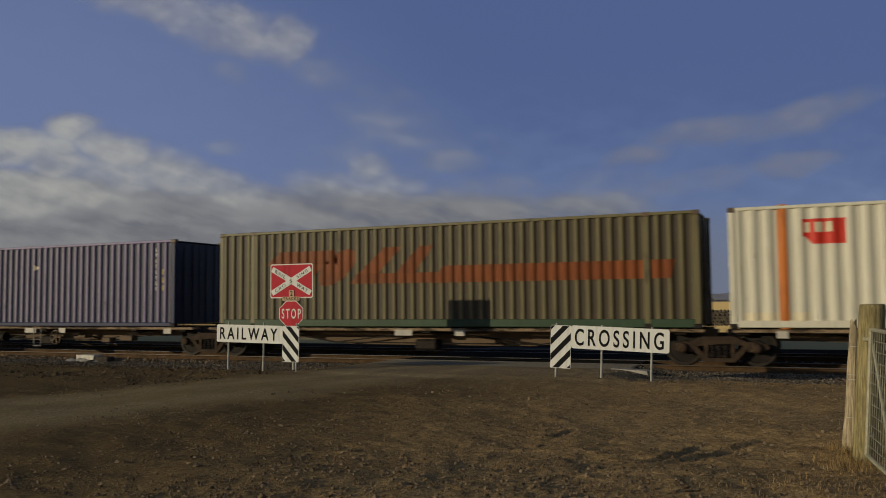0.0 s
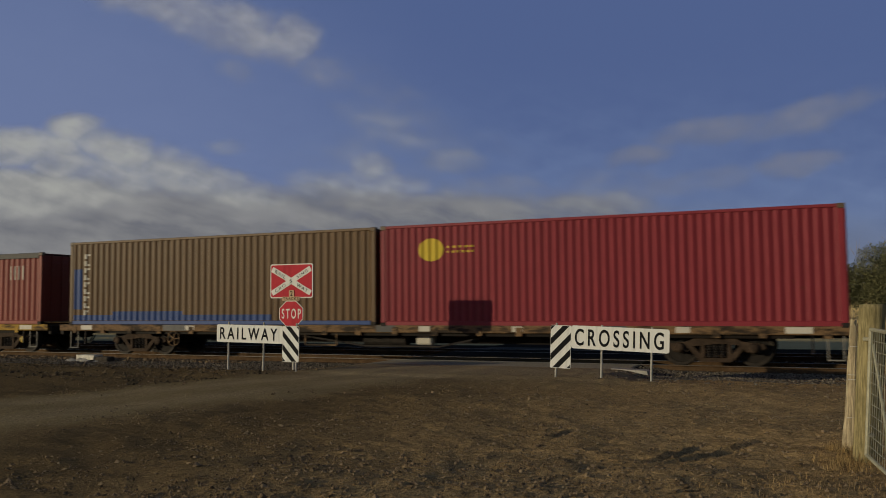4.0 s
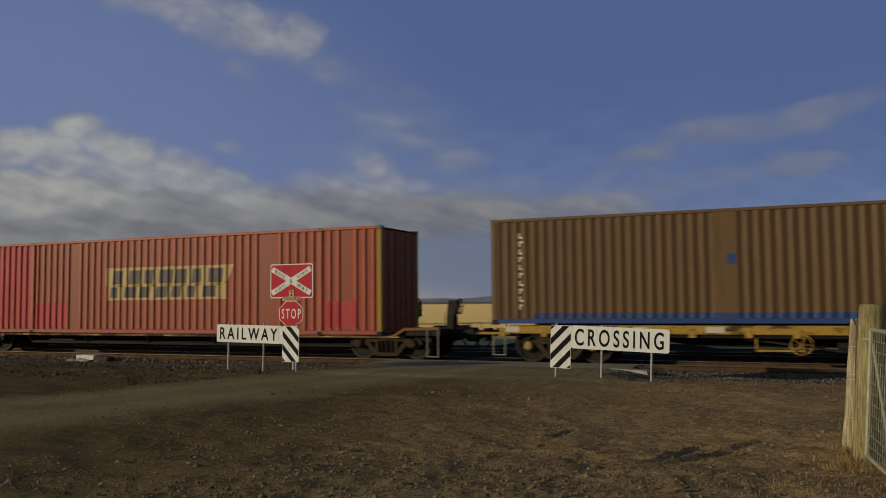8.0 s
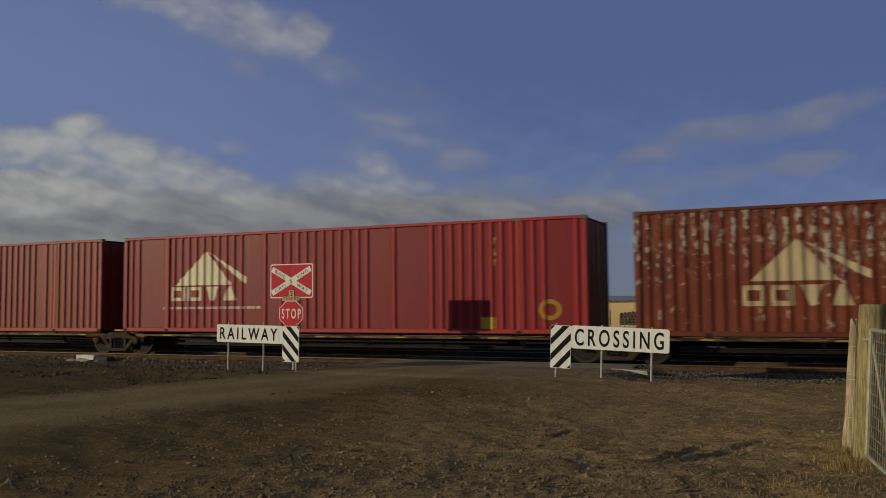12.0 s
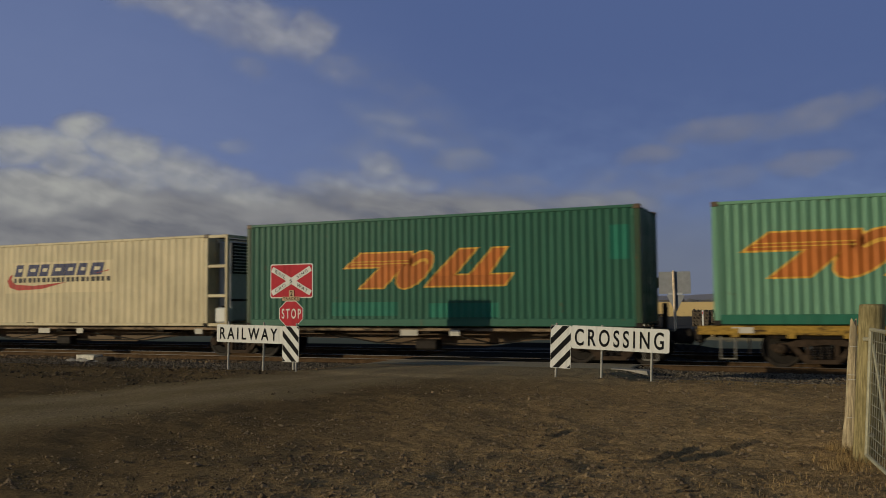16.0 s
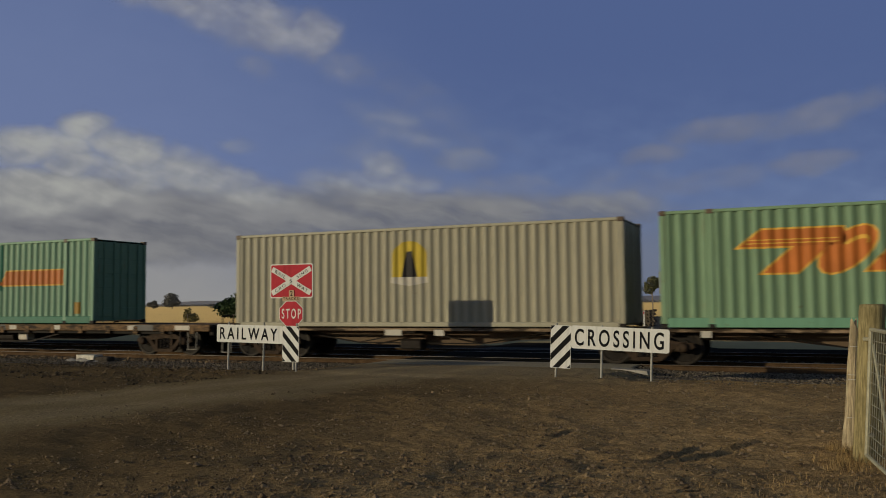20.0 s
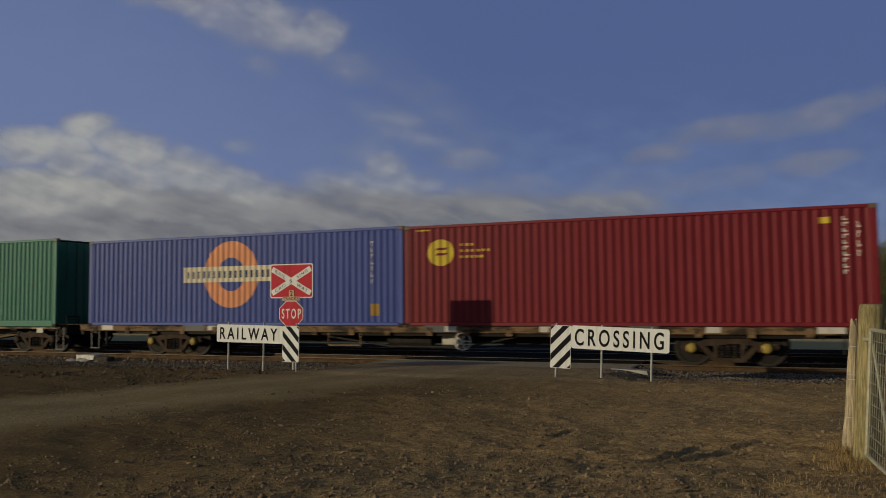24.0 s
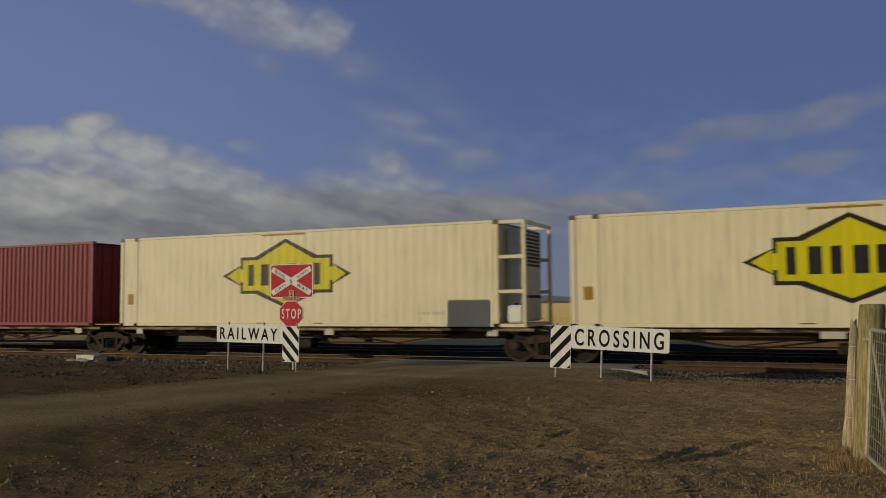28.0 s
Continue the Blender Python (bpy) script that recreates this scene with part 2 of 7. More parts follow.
def profile_of(L, pitch, dep, flats=(), edge=0.17, ribbed=False):
    """Breakpoints (x, depth) of a corrugated sheet between the corner posts; flats are left smooth.
    ribbed: narrow ribs stand out of a deeper sheet, instead of even folds."""
    n = max(1, round((L - 2 * edge) / pitch))
    w = (L - 2 * edge) / n
    base = dep if ribbed else 0.0
    fold = ((0.0, dep), (0.20, dep), (0.42, 0.0), (0.70, 0.0), (0.86, dep), (1.0, dep)) if ribbed else ((0.2, 0.0), (0.49, dep), (0.71, dep), (0.98, 0.0), (1.0, 0.0))
    pts = [(edge, base)]
    for i in range(n):
        x = edge + i * w
        if any(a <= x + w / 2 <= b for a, b in flats):
            pts.append((x + w, base))
        else:
            pts += [(x + f * w, d) for f, d in fold if f or not ribbed]
    return pts


def sheet(pts, y, z0, z1, sign=1):
    """A corrugated wall with its outer face at y, the folds going inwards."""
    g = Geo()
    vs, fs = [], []
    for x, d in pts:
        vs += [(x, y + sign * d, z0), (x, y + sign * d, z1), (x, y + sign * (d + 0.004), z0), (x, y + sign * (d + 0.004), z1)]
    for i in range(len(pts) - 1):
        a, b = 4 * i, 4 * i + 4
        fs += [(a, b, b + 1, a + 1), (a + 2, a + 3, b + 3, b + 2)]
    return g.add(vs, fs)


def clip(poly, x, keep_right):
    out = []
    for (ax, az), (bx, bz) in zip(poly, poly[1:] + poly[:1]):
        ia, ib = (ax >= x) == keep_right, (bx >= x) == keep_right
        if ia:
            out.append((ax, az))
        if ia != ib and abs(bx - ax) > 1e-9:
            k = (x - ax) / (bx - ax)
            out.append((x, az + k * (bz - az)))
    return out


def painted(polys, pts, y, zb, off):
    """Flat outlines (x, z above ground) laid onto the folds of a wall, off metres proud."""
    g, seen = Geo(), {}
    for poly in polys:
        for (xa, da), (xb, db) in zip(pts, pts[1:]):
            if xb - xa < 1e-6:
                continue
            q = clip(clip(list(poly), xa, True), xb, False)
            face = []
            for x, z in q:
                v = (x, y + da + (x - xa) / (xb - xa) * (db - da) - off, z - zb)
                k = tuple(round(c, 4) for c in v)
                if k not in seen:
                    seen[k] = len(g.v)
                    g.v.append(v)
                if seen[k] not in face:
                    face.append(seen[k])
            if len(face) > 2:
                g.f.append(tuple(face))
    return g


def rect(x0, x1, z0, z1, slant=0.0):
    return [(x0, z0), (x1, z0), (x1 + slant, z1), (x0 + slant, z1)]


def grow(poly, d):
    """A convex outline with every side moved out by d."""
    n, out = len(poly), []
    turn = sum(poly[i][0] * poly[(i + 1) % n][1] - poly[(i + 1) % n][0] * poly[i][1] for i in range(n))
    lines = []
    for i in range(n):
        (ax, az), (bx, bz) = poly[i], poly[(i + 1) % n]
        r = math.hypot(bx - ax, bz - az)
        nx, nz = (bz - az) / r * (1 if turn > 0 else -1), -(bx - ax) / r * (1 if turn > 0 else -1)
        lines.append((nx, nz, nx * ax + nz * az + d))
    for i in range(n):
        (a, b, c), (e, f, g) = lines[i - 1], lines[i]
        det = a * f - b * e
        out.append(((c * f - b * g) / det, (a * g - c * e) / det) if abs(det) > 0.05 else (poly[i][0] + d * e, poly[i][1] + d * f))
    return out


def disc(cx, cz, rx, rz, n=20, a0=0.0, a1=2 * math.pi):
    return [(cx + rx * math.cos(a0 + (a1 - a0) * i / n), cz + rz * math.sin(a0 + (a1 - a0) * i / n)) for i in range(n)]


def ring(cx, cz, rx, rz, k, n=28):
    out = []
    for i in range(n):
        a, b = 2 * math.pi * i / n, 2 * math.pi * (i + 1) / n
        out.append([(cx + rx * math.cos(a), cz + rz * math.sin(a)), (cx + rx * math.cos(b), cz + rz * math.sin(b)),
                    (cx + k * rx * math.cos(b), cz + k * rz * math.sin(b)), (cx + k * rx * math.cos(a), cz + k * rz * math.sin(a))])
    return out


def bars(x0, x1, z0, z1, n, fill=0.62, slant=0.0):
    w = (x1 - x0) / n
    return [rect(x0 + i * w, x0 + i * w + fill * w * (0.72 + 0.5 * (i * 0.618 % 1)), z0, z1, slant) for i in range(n)]


def swept_mark(x0, x1, z0, z1, bar=None):
    """The slanted orange blocks with a yellow edge, and the long bar behind them."""
    w, h = x1 - x0, z1 - z0
    unit = [[(0.0, 0.60), (0.46, 0.60), (0.44, 0.97), (0.10, 0.97)], [(0.10, 0.02), (0.25, 0.02), (0.38, 0.60), (0.24, 0.60)],
            [(0.455 + 0.095 * math.cos(a) + 0.07 * math.sin(a), 0.49 + 0.5 * math.sin(a)) for a in (k * math.pi / 8 for k in range(16))],
            [(0.58, 0.30), (0.70, 0.30), (0.84, 1.0), (0.74, 1.0)], [(0.80, 0.30), (0.91, 0.30), (1.02, 1.0), (0.94, 1.0)],
            [(0.53, 0.04), (1.01, 0.04), (1.05, 0.31), (0.58, 0.31)]]
    polys = [[(x0 + a * w, z0 + b * h) for a, b in p] for p in unit]
    if bar:
        a, b, c, d = bar
        polys.append([(a - 0.12, c), (b - 0.12, c), (b, d), (a + 0.25, d)])
    lines = [rect(x0 + 0.03 * w, x0 + 0.42 * w, z0 + 0.66 * h, z0 + 0.685 * h), rect(x0 + 0.04 * w, x0 + 0.42 * w, z0 + 0.735 * h, z0 + 0.76 * h)]
    for k in range(7):
        a, b = 0.5 + 0.32 * k, 0.5 + 0.32 * (k + 1)
        lines.append([(x0 + (0.47 + r * 0.055 * math.cos(q) + 0.05 * math.sin(q)) * w, z0 + (0.5 + r * 0.3 * math.sin(q)) * h) for r, q in ((1, a), (1, b), (0.72, b), (0.72, a))])
    return [("mark_edge", YLINE, [grow(p, 0.045) for p in polys], 0.003), ("mark", ORANGE, polys, 0.006), ("mark_line", YLINE, lines, 0.009)]


def peak_mark(x0, xt, x1, xs, z0, zt, w0, w1, wz0, wz1):
    """A cream triangle with a sweep beside it over a row of blocks."""
    tri = [(x0, z0), (x1, z0), (xt, zt)]
    sweep = [(xt + 0.10, zt - 0.03), (xs, z0 + 0.22 * (zt - z0)), (xs, z0 + 0.02), (xs - 0.28, z0 + 0.16 * (zt - z0))]
    n = 4
    w = (w1 - w0) / n
    blocks, hz = [], wz1 - wz0
    for i in range(n):
        a = w0 + i * w
        if i < 2:
            t = 0.24 * hz
            blocks += [rect(a, a + 0.8 * w, wz0, wz0 + t), rect(a, a + 0.8 * w, wz1 - t, wz1), rect(a, a + 0.16 * w, wz0, wz1), rect(a + 0.64 * w, a + 0.8 * w, wz0, wz1)]
        else:
            s = -1 if i == 2 else 1
            m = (wz0 + wz1) / 2
            blocks.append([(a + 0.04 * w, m - s * hz / 2), (a + 0.8 * w, m - s * hz / 2), (a + 0.5 * w, m + s * hz / 2), (a + 0.34 * w, m + s * hz / 2)])
    return [("mark", CREAM, [tri, sweep] + blocks, 0.004)]


def column(x0, x1, z0, z1, n, mat):
    """A column of small upright marks, one under the other."""
    h, w, out = (z1 - z0) / n, x1 - x0, []
    for i in range(n):
        a, b = z0 + i * h, z0 + (i + 0.68) * h
        out.append(rect(x0 + 0.15 * w, x0 + 0.4 * w, a, b))
        out.append(rect(x0 + 0.4 * w, x0 + (0.62 + 0.25 * (i * 0.618 % 1)) * w, a + (0.0 if i % 2 else 0.4 * h), a + (0.25 if i % 2 else 0.66) * h))
    return ("small_writing", mat, out, 0.006)


def container(u, L, zb, H, body, label, marks=(), pitch=0.278, dep=0.044, flats=(), post=None, low=None, skirt=0.16, W=2.44,
              inner=(), end=None, group="containers on the train", span=None, ribbed=False, cap=None, rail=None):
    """A box container with its left lower corner line at u along the train, standing zb over the ground."""
    root = thing("shipping_container", label, "container", group, at=(u, TRACK_Y, zb))
    y, post, low, end = -W / 2, post or body, low or body, end or body
    Lb = span or L
    pts = profile_of(Lb, pitch, dep, flats, ribbed=ribbed)
    near = sheet(pts, y + 0.012, skirt, H - 0.07)
    part("side_wall", near, body, root)
    part("side_wall", sheet(pts, -y - 0.012, skirt, H - 0.07, -1), body, root)
    g = Geo()
    n = int(Lb / 0.6)
    for i in range(n):
        x = 0.05 + i * (Lb - 0.1) / n
        g.box(x, x + (Lb - 0.1) / n * 0.6, y + 0.06, -y - 0.06, H - 0.035, H - 0.012)
    g.box(0.05, Lb - 0.05, y + 0.05, -y - 0.05, H - 0.05, H - 0.034)
    part("roof", g, body, root)
    part("floor", Geo().box(0.05, Lb - 0.05, y + 0.06, -y - 0.06, 0.08, 0.16), TIMBER, root)
    for s in (-1, 1):
        yy = s * (W / 2 - 0.035)
        part("top_rail", Geo().box(0.16, Lb - 0.16, yy - 0.035, yy + 0.035, H - (0.085 if not cap else 0.2), H - 0.004, 0.012), cap or rail or body, root)
        part("bottom_rail", Geo().box(0.16, Lb - 0.16, yy - 0.035, yy + 0.035, 0.03, skirt, 0.015), low, root)
    for k in (-1.03, 1.03):
        x = Lb / 2 + k
        part("fork_pocket", Geo().box(x - 0.18, x + 0.18, y + 0.0005, y + 0.02, 0.045, 0.14, 0.004), STEEL, root)
    for x in (0.0, Lb - 0.16):
        for s in (-1, 1):
            ys = sorted((s * W / 2, s * (W / 2 - 0.14)))
            part("corner_post", Geo().box(x, x + 0.16, ys[0], ys[1], 0.11, H - 0.11, 0.02), post, root)
    for x in [0.0, Lb - 0.17] + [a for a in inner]:
        for s in (-1, 1):
            ys = sorted((s * (W / 2 + 0.006), s * (W / 2 - 0.156)))
            for z in (0.0, H - 0.118):
                part("corner_casting", Geo().box(x - 0.005, x + 0.178, ys[0], ys[1], z, z + 0.124, 0.015), CASTING if z else STEEL, root)
    for a in inner:
        for s in (-1, 1):
            ys = sorted((s * (W / 2 + 0.002), s * (W / 2 - 0.1)))
            part("lifting_post", Geo().box(a, a + 0.17, ys[0], ys[1], 0.12, H - 0.1, 0.02), body, root)
    # the front wall at the left, the doors at the right
    g = Geo()
    for i in range(9):
        a = y + 0.14 + i * (W - 0.28) / 9
        g.box(0.03, 0.06, a, a + (W - 0.28) / 9 * 0.55, 0.12, H - 0.1)
    g.box(0.06, 0.075, y + 0.1, -y - 0.1, 0.1, H - 0.08)
    part("end_wall", g, end, root)
    for s in (-1, 1):
        ys = sorted((s * 0.01, s * (W / 2 - 0.14)))
        g = Geo().box(Lb - 0.07, Lb - 0.03, ys[0], ys[1], 0.12, H - 0.1, 0.01)
        for i in range(5):
            z = 0.25 + i * (H - 0.45) / 5
            g.box(Lb - 0.03, Lb - 0.012, ys[0] + 0.06, ys[1] - 0.06, z, z + (H - 0.45) / 5 * 0.62, 0.008)
        door = part("door", g, end, root)
        for k in (0.3, 0.72):
            yy = s * (0.01 + k * (W / 2 - 0.15))
            g = Geo().rod((Lb + 0.012, yy, 0.06), (Lb + 0.012, yy, H - 0.06), 0.018, 8)
            g.box(Lb - 0.012, Lb + 0.03, yy - 0.04, yy + 0.04, 0.9, 0.98).box(Lb - 0.012, Lb + 0.03, yy - 0.04, yy + 0.04, 1.7, 1.76)
            part("lock_rod", g, end, door)
    for name, mat, polys, off in marks:
        joined = name in ("small_writing", "ring_mark", "sweep", "mark_edge", "badge_edge", "panel_edge", "badge")
        for group_of in ([polys] if joined else [[q] for q in polys]):
            ob = part(name, painted(group_of, pts, y + 0.012, zb, off), mat, root)
            if joined and len(group_of) > 1:
                tagged(ob, kind="stuff")
    MOVERS.append((root, u, zb))
    return root, pts

# ---------------------------------------------------------------- other loads
def reefer(u, L, zb, H, body, label, marks=(), dep=0.004):
    """An insulated container whose cooling unit stands in an open frame at one end."""
    root, pts = container(u, L, zb, H, body, label, marks, pitch=0.31, dep=dep, skirt=0.13, W=2.5, inner=(0.62,), span=L - 0.78)
    x0, x1, y = L - 0.78, L, -1.25
    for s in (-1, 1):
        ys = sorted((s * 1.25, s * 1.15))
        part("frame_post", Geo().box(x1 - 0.1, x1, ys[0], ys[1], 0.02, H - 0.02, 0.015), body, root)
        for z in (0.02, 0.95, 1.9, H - 0.12):
            part("frame_bar", Geo().box(x0 + 0.002, x1 - 0.1, ys[0] + 0.01, ys[1] - 0.01, z, z + 0.1, 0.012), body, root)
    for z in (0.02, H - 0.12):
        part("frame_bar", Geo().box(x1 - 0.1, x1 - 0.01, -1.15, 1.15, z, z + 0.1, 0.012), body, root)
    xf = x1 - 0.27
    unit = part("cooling_unit", Geo().box(x0 + 0.012, xf, -0.72, 1.0, 0.16, H - 0.2, 0.03), UNIT, root, "pale grey cooling unit behind the end frame")
    part("lower_panel", Geo().box(xf + 0.001, xf + 0.02, -0.68, 0.1, 0.22, 0.78, 0.008), UNIT, unit)
    part("lower_panel", Geo().box(xf + 0.001, xf + 0.02, 0.14, 0.96, 0.22, 0.78, 0.008), UNIT, unit)
    part("panel_joint", Geo().box(xf + 0.001, xf + 0.012, -0.7, 0.98, 0.82, 0.9), STEEL, unit)
    part("grille_frame", Geo().box(xf + 0.001, xf + 0.03, -0.7, 0.9, 1.72, H - 0.24, 0.01), BLACK, unit, "dark grille with pale slats")
    for i in range(9):
        z = 1.8 + i * 0.105
        part("louvre", Geo().beam((xf + 0.055, -0.62, z), (xf + 0.055, 0.82, z), 0.05, 0.028), UNIT, unit)
    part("fuel_tank", Geo().box(x0 + 0.2, x1 - 0.14, -1.14, -0.76, 0.13, 0.62, 0.05), WHITE, unit, "white tank low in the frame")
    part("tank_cap", Geo().rod((x0 + 0.42, -1.0, 0.61), (x0 + 0.42, -1.0, 0.68), 0.05, 10), BLACK, unit)
    return root


def curtain_box(u, L, zb, H, label):
    """A soft-sided box: smooth curtain, dark top rail and a row of straps and buckles along the foot."""
    body = paint("dark_red_curtain", rgb(124, 26, 36), 0.02, 0.2, 0.42)
    stripe = ("stripe", CREAM, [rect(0.1, L - 0.75, 1.68, 1.98, 0.0), [(L - 0.75, 1.68), (L - 0.55, 1.68), (L - 0.95, 1.98), (L - 1.1, 1.98)],
                                disc(L - 0.42, 1.86, 0.26, 0.16, 14, math.pi, 2 * math.pi)], 0.004)
    marks = peak_mark(1.84, 3.2, 4.2, 4.95, 2.6, 3.71, 1.65, 4.66, 2.05, 2.5) + [stripe, ("small_writing", FADED_INK, bars(7.7, 11.0, 1.75, 1.9, 20, 0.7), 0.007),
                                                                                  ("small_writing", PLATE, bars(0.3, 0.9, 3.62, 3.7, 6, 0.7), 0.004)]
    root, pts = container(u, L, zb, H, body, label, marks, pitch=1.1, dep=0.012, post=PLATE, skirt=0.1, low=DECK_BROWN)
    part("head_rail", Geo().box(0.0, L, -1.235, -1.16, H - 0.13, H + 0.01, 0.015), DARKINK, root)
    for i in range(22):
        x = 0.35 + i * (L - 0.7) / 21
        strap = part("strap", Geo().box(x - 0.02, x + 0.02, -1.230, -1.218, 0.1, 0.6), DARKINK, root)
        part("buckle", Geo().box(x - 0.05, x + 0.05, -1.25, -1.222, 0.22, 0.36, 0.012), PLATE, strap)
    return root


def flat_rack(u, L, zb, H, c, name, label, spots, rails=(), braces=(), stack=TIMBER, web=None, lift=0.0, top=0.1):
    """An open rack: two tall end walls, tapered stanchions along the far side and a load of dunnage on the floor.
    spots and rails are shares of its length and height; lift: the floor lies on a second folded frame."""
    root = thing("flat_rack", label, "container rack", "containers on the train", at=(u, TRACK_Y, zb))
    body = paint(name, c, 0.45, 0.35)
    worn = paint(name + "_worn", (0.048, 0.044, 0.045), 0.5, 0.4)
    W = 2.44
    rnd = random.Random(int(abs(u) * 10))
    for x, s in ((0.0, 1), (L - 0.14, -1)):
        e = part("end_wall", Geo().box(x + 0.04, x + 0.10, -W / 2 + 0.14, W / 2 - 0.14, 0.25, H - 0.1), body, root)
        xa = x + (0.0995 if s > 0 else -0.05)
        for k in range(4):
            z = 0.45 + k * (H - 0.75) / 3
            part("rib", Geo().box(xa, xa + 0.09, -W / 2 + 0.15, W / 2 - 0.15, z, z + 0.09, 0.015), body, e)
        for yy in (-0.42, 0.34):
            part("rib", Geo().box(xa + 0.01, xa + 0.07, yy, yy + 0.08, 0.54, H - 0.32, 0.01), body, e)
        part("end_head", Geo().box(x - 0.01, x + 0.15, -W / 2 + 0.15, W / 2 - 0.15, H - 0.16, H - 0.02, 0.02), body, e)
        for t in (-1, 1):
            ys = sorted((t * W / 2, t * (W / 2 - 0.15)))
            post = part("corner_post", Geo().box(x - 0.02, x + 0.19, ys[0], ys[1], 0.0, H - 0.1, 0.02), body, root)
            part("post_cap", Geo().box(x - 0.03, x + 0.21, ys[0] - 0.006, ys[1] + 0.006, H - 0.1, H + 0.03, 0.02), worn, post)
            if t < 0:
                for k in range(11):
                    if k not in (4, 8):
                        h = 0.05 + 0.05 * rnd.random()
                        part("stencil", Geo().box(x + 0.06, x + 0.115, ys[0] - 0.004, ys[0] - 0.0005, 0.85 + k * 0.16, 0.85 + k * 0.16 + h), PLATE, post)
                for k in range(7):
                    z = 0.5 + 0.3 * k + 0.1 * rnd.random()
                    part("lashing_ring", Geo().tube([(x + 0.165 + 0.035 * math.cos(a), ys[0] - 0.012, z + 0.055 * math.sin(a)) for a in (q * 0.7854 for q in range(8))], 0.012, 5, True), worn, post)
    fz = lift + 0.2
    for t in (-1, 1):
        yy = t * (W / 2 - 0.06)
        for a, b in ((0.19, L * 0.31), (L * 0.37, L * 0.62), (L * 0.68, L - 0.19)):
            part("floor_rail", Geo().box(a, b, yy - 0.06, yy + 0.06, 0.02, 0.2 if not lift else 0.13, 0.02), body, root)
        part("sill_bar", Geo().box(0.19, L - 0.19, yy - 0.035, yy + 0.03, 0.05, 0.12), worn, root)
        if lift:
            part("upper_rail", Geo().box(0.19, L - 0.19, yy - 0.06, yy + 0.06, fz - 0.13, fz, 0.02), body, root)
            for k in range(6):
                x = L * (0.1 + 0.16 * k)
                part("spacer", Geo().box(x - 0.1, x + 0.1, yy - 0.05, yy + 0.05, 0.13, fz - 0.13, 0.02), worn, root)
    part("floor", Geo().box(0.14, L - 0.14, -W / 2 + 0.12, W / 2 - 0.12, fz - 0.08, fz), body, root)
    yy = W / 2 - (0.42 if web else 0.08)
    for f in spots:
        x = L * f
        part("stanchion", Geo().prism([(x - 0.1, fz), (x + 0.085, fz), (x + 0.07, H - 0.12), (x - 0.075, H - 0.12)], yy - 0.05, yy + 0.04), worn, root, "dark tapered stanchion")
        if web:
            part("rear_leg", Geo().beam((x, W / 2 - 0.05, fz), (x, yy + 0.08, H - 0.14), 0.13, 0.08), body, root)
            for k in (0.14, 0.4, 0.66):
                z = fz + k * (H - 0.3 - fz)
                part("rung", Geo().box(x - 0.03, x + 0.03, yy + 0.038, W / 2 - 0.06 - 0.3 * k, z, z + 0.06, 0.008), worn, root)
        part("stanchion_foot", Geo().box(x - 0.15, x + 0.2, yy - 0.09, yy + 0.07, fz, fz + 0.1, 0.02), worn, root)
    part("top_rail", Geo().beam((0.14, yy, H - 0.08), (L - 0.14, yy, H - 0.08), 0.07, top), body if web else worn, root)
    for a, b, f, h in rails:
        z = fz + f * (H - 0.15 - fz)
        part("side_rail", Geo().beam((a * L, yy - 0.02, z), (b * L, yy - 0.02, z), 0.05, h), worn, root)
    for a, za, b, m in braces:
        part("brace", Geo().beam((a * L, yy + 0.06, za * H), (b * L, yy + 0.06, fz + 0.05), 0.05, 0.075), body if m else worn, root)
    for k in range(11):
        y1 = -1.0 + k * 0.19
        x0, x1 = 0.35 + rnd.random() * 1.2, L - 0.3 - rnd.random() * 1.4
        part("timber_bearer", Geo().beam((x0, y1, fz + 0.05 + 0.05 * rnd.random()), (x1, y1 + 0.1 * rnd.random(), fz + 0.04 + 0.11 * rnd.random()), 0.12, 0.06), stack if k % 3 else worn, root)
    for k in range(9):
        x, y1 = 0.5 + (L - 1.2) * rnd.random(), -0.9 + 1.7 * rnd.random()
        w = 0.12 + 0.2 * rnd.random()
        part("dunnage_block", Geo().box(x, x + w, y1, y1 + 0.15, fz + 0.1, fz + 0.2 + 0.1 * rnd.random(), 0.015), worn, root)
    MOVERS.append((root, u, zb))
    return root


# ---------------------------------------------------------------- wagons
def wheelset_mesh():
    g = Geo()
    for s in (-1, 1):
        prof = [(0.08, -0.10), (0.17, -0.10), (0.19, -0.055), (0.36, -0.045), (0.385, -0.07), (0.455, -0.07), (0.46, 0.035), (0.488, 0.045), (0.484, 0.075), (0.385, 0.075), (0.36, 0.02), (0.19, 0.02), (0.17, 0.07), (0.08, 0.07)]
        g.lathe([(r, -s * y if s > 0 else y) for r, y in prof], 28, s * 0.75)
    g.lathe([(0.085, -1.02), (0.085, 1.02)], 14)
    for s in (-1, 1):
        for i in range(3):
            a = 2 * math.pi * i / 3
            g.box(0.05 * math.cos(a) - 0.015, 0.05 * math.cos(a) + 0.015, s * 1.02 - 0.02, s * 1.02 + 0.02, 0.05 * math.sin(a) - 0.015, 0.05 * math.sin(a) + 0.015)
    me = g.mesh("wheelset", TREAD, False)
    me.materials.append(RIM)
    for q in me.polygons:
        r = math.hypot(q.center.x, q.center.z)
        q.material_index = 1 if 0.39 < r < 0.47 else 0
    return me


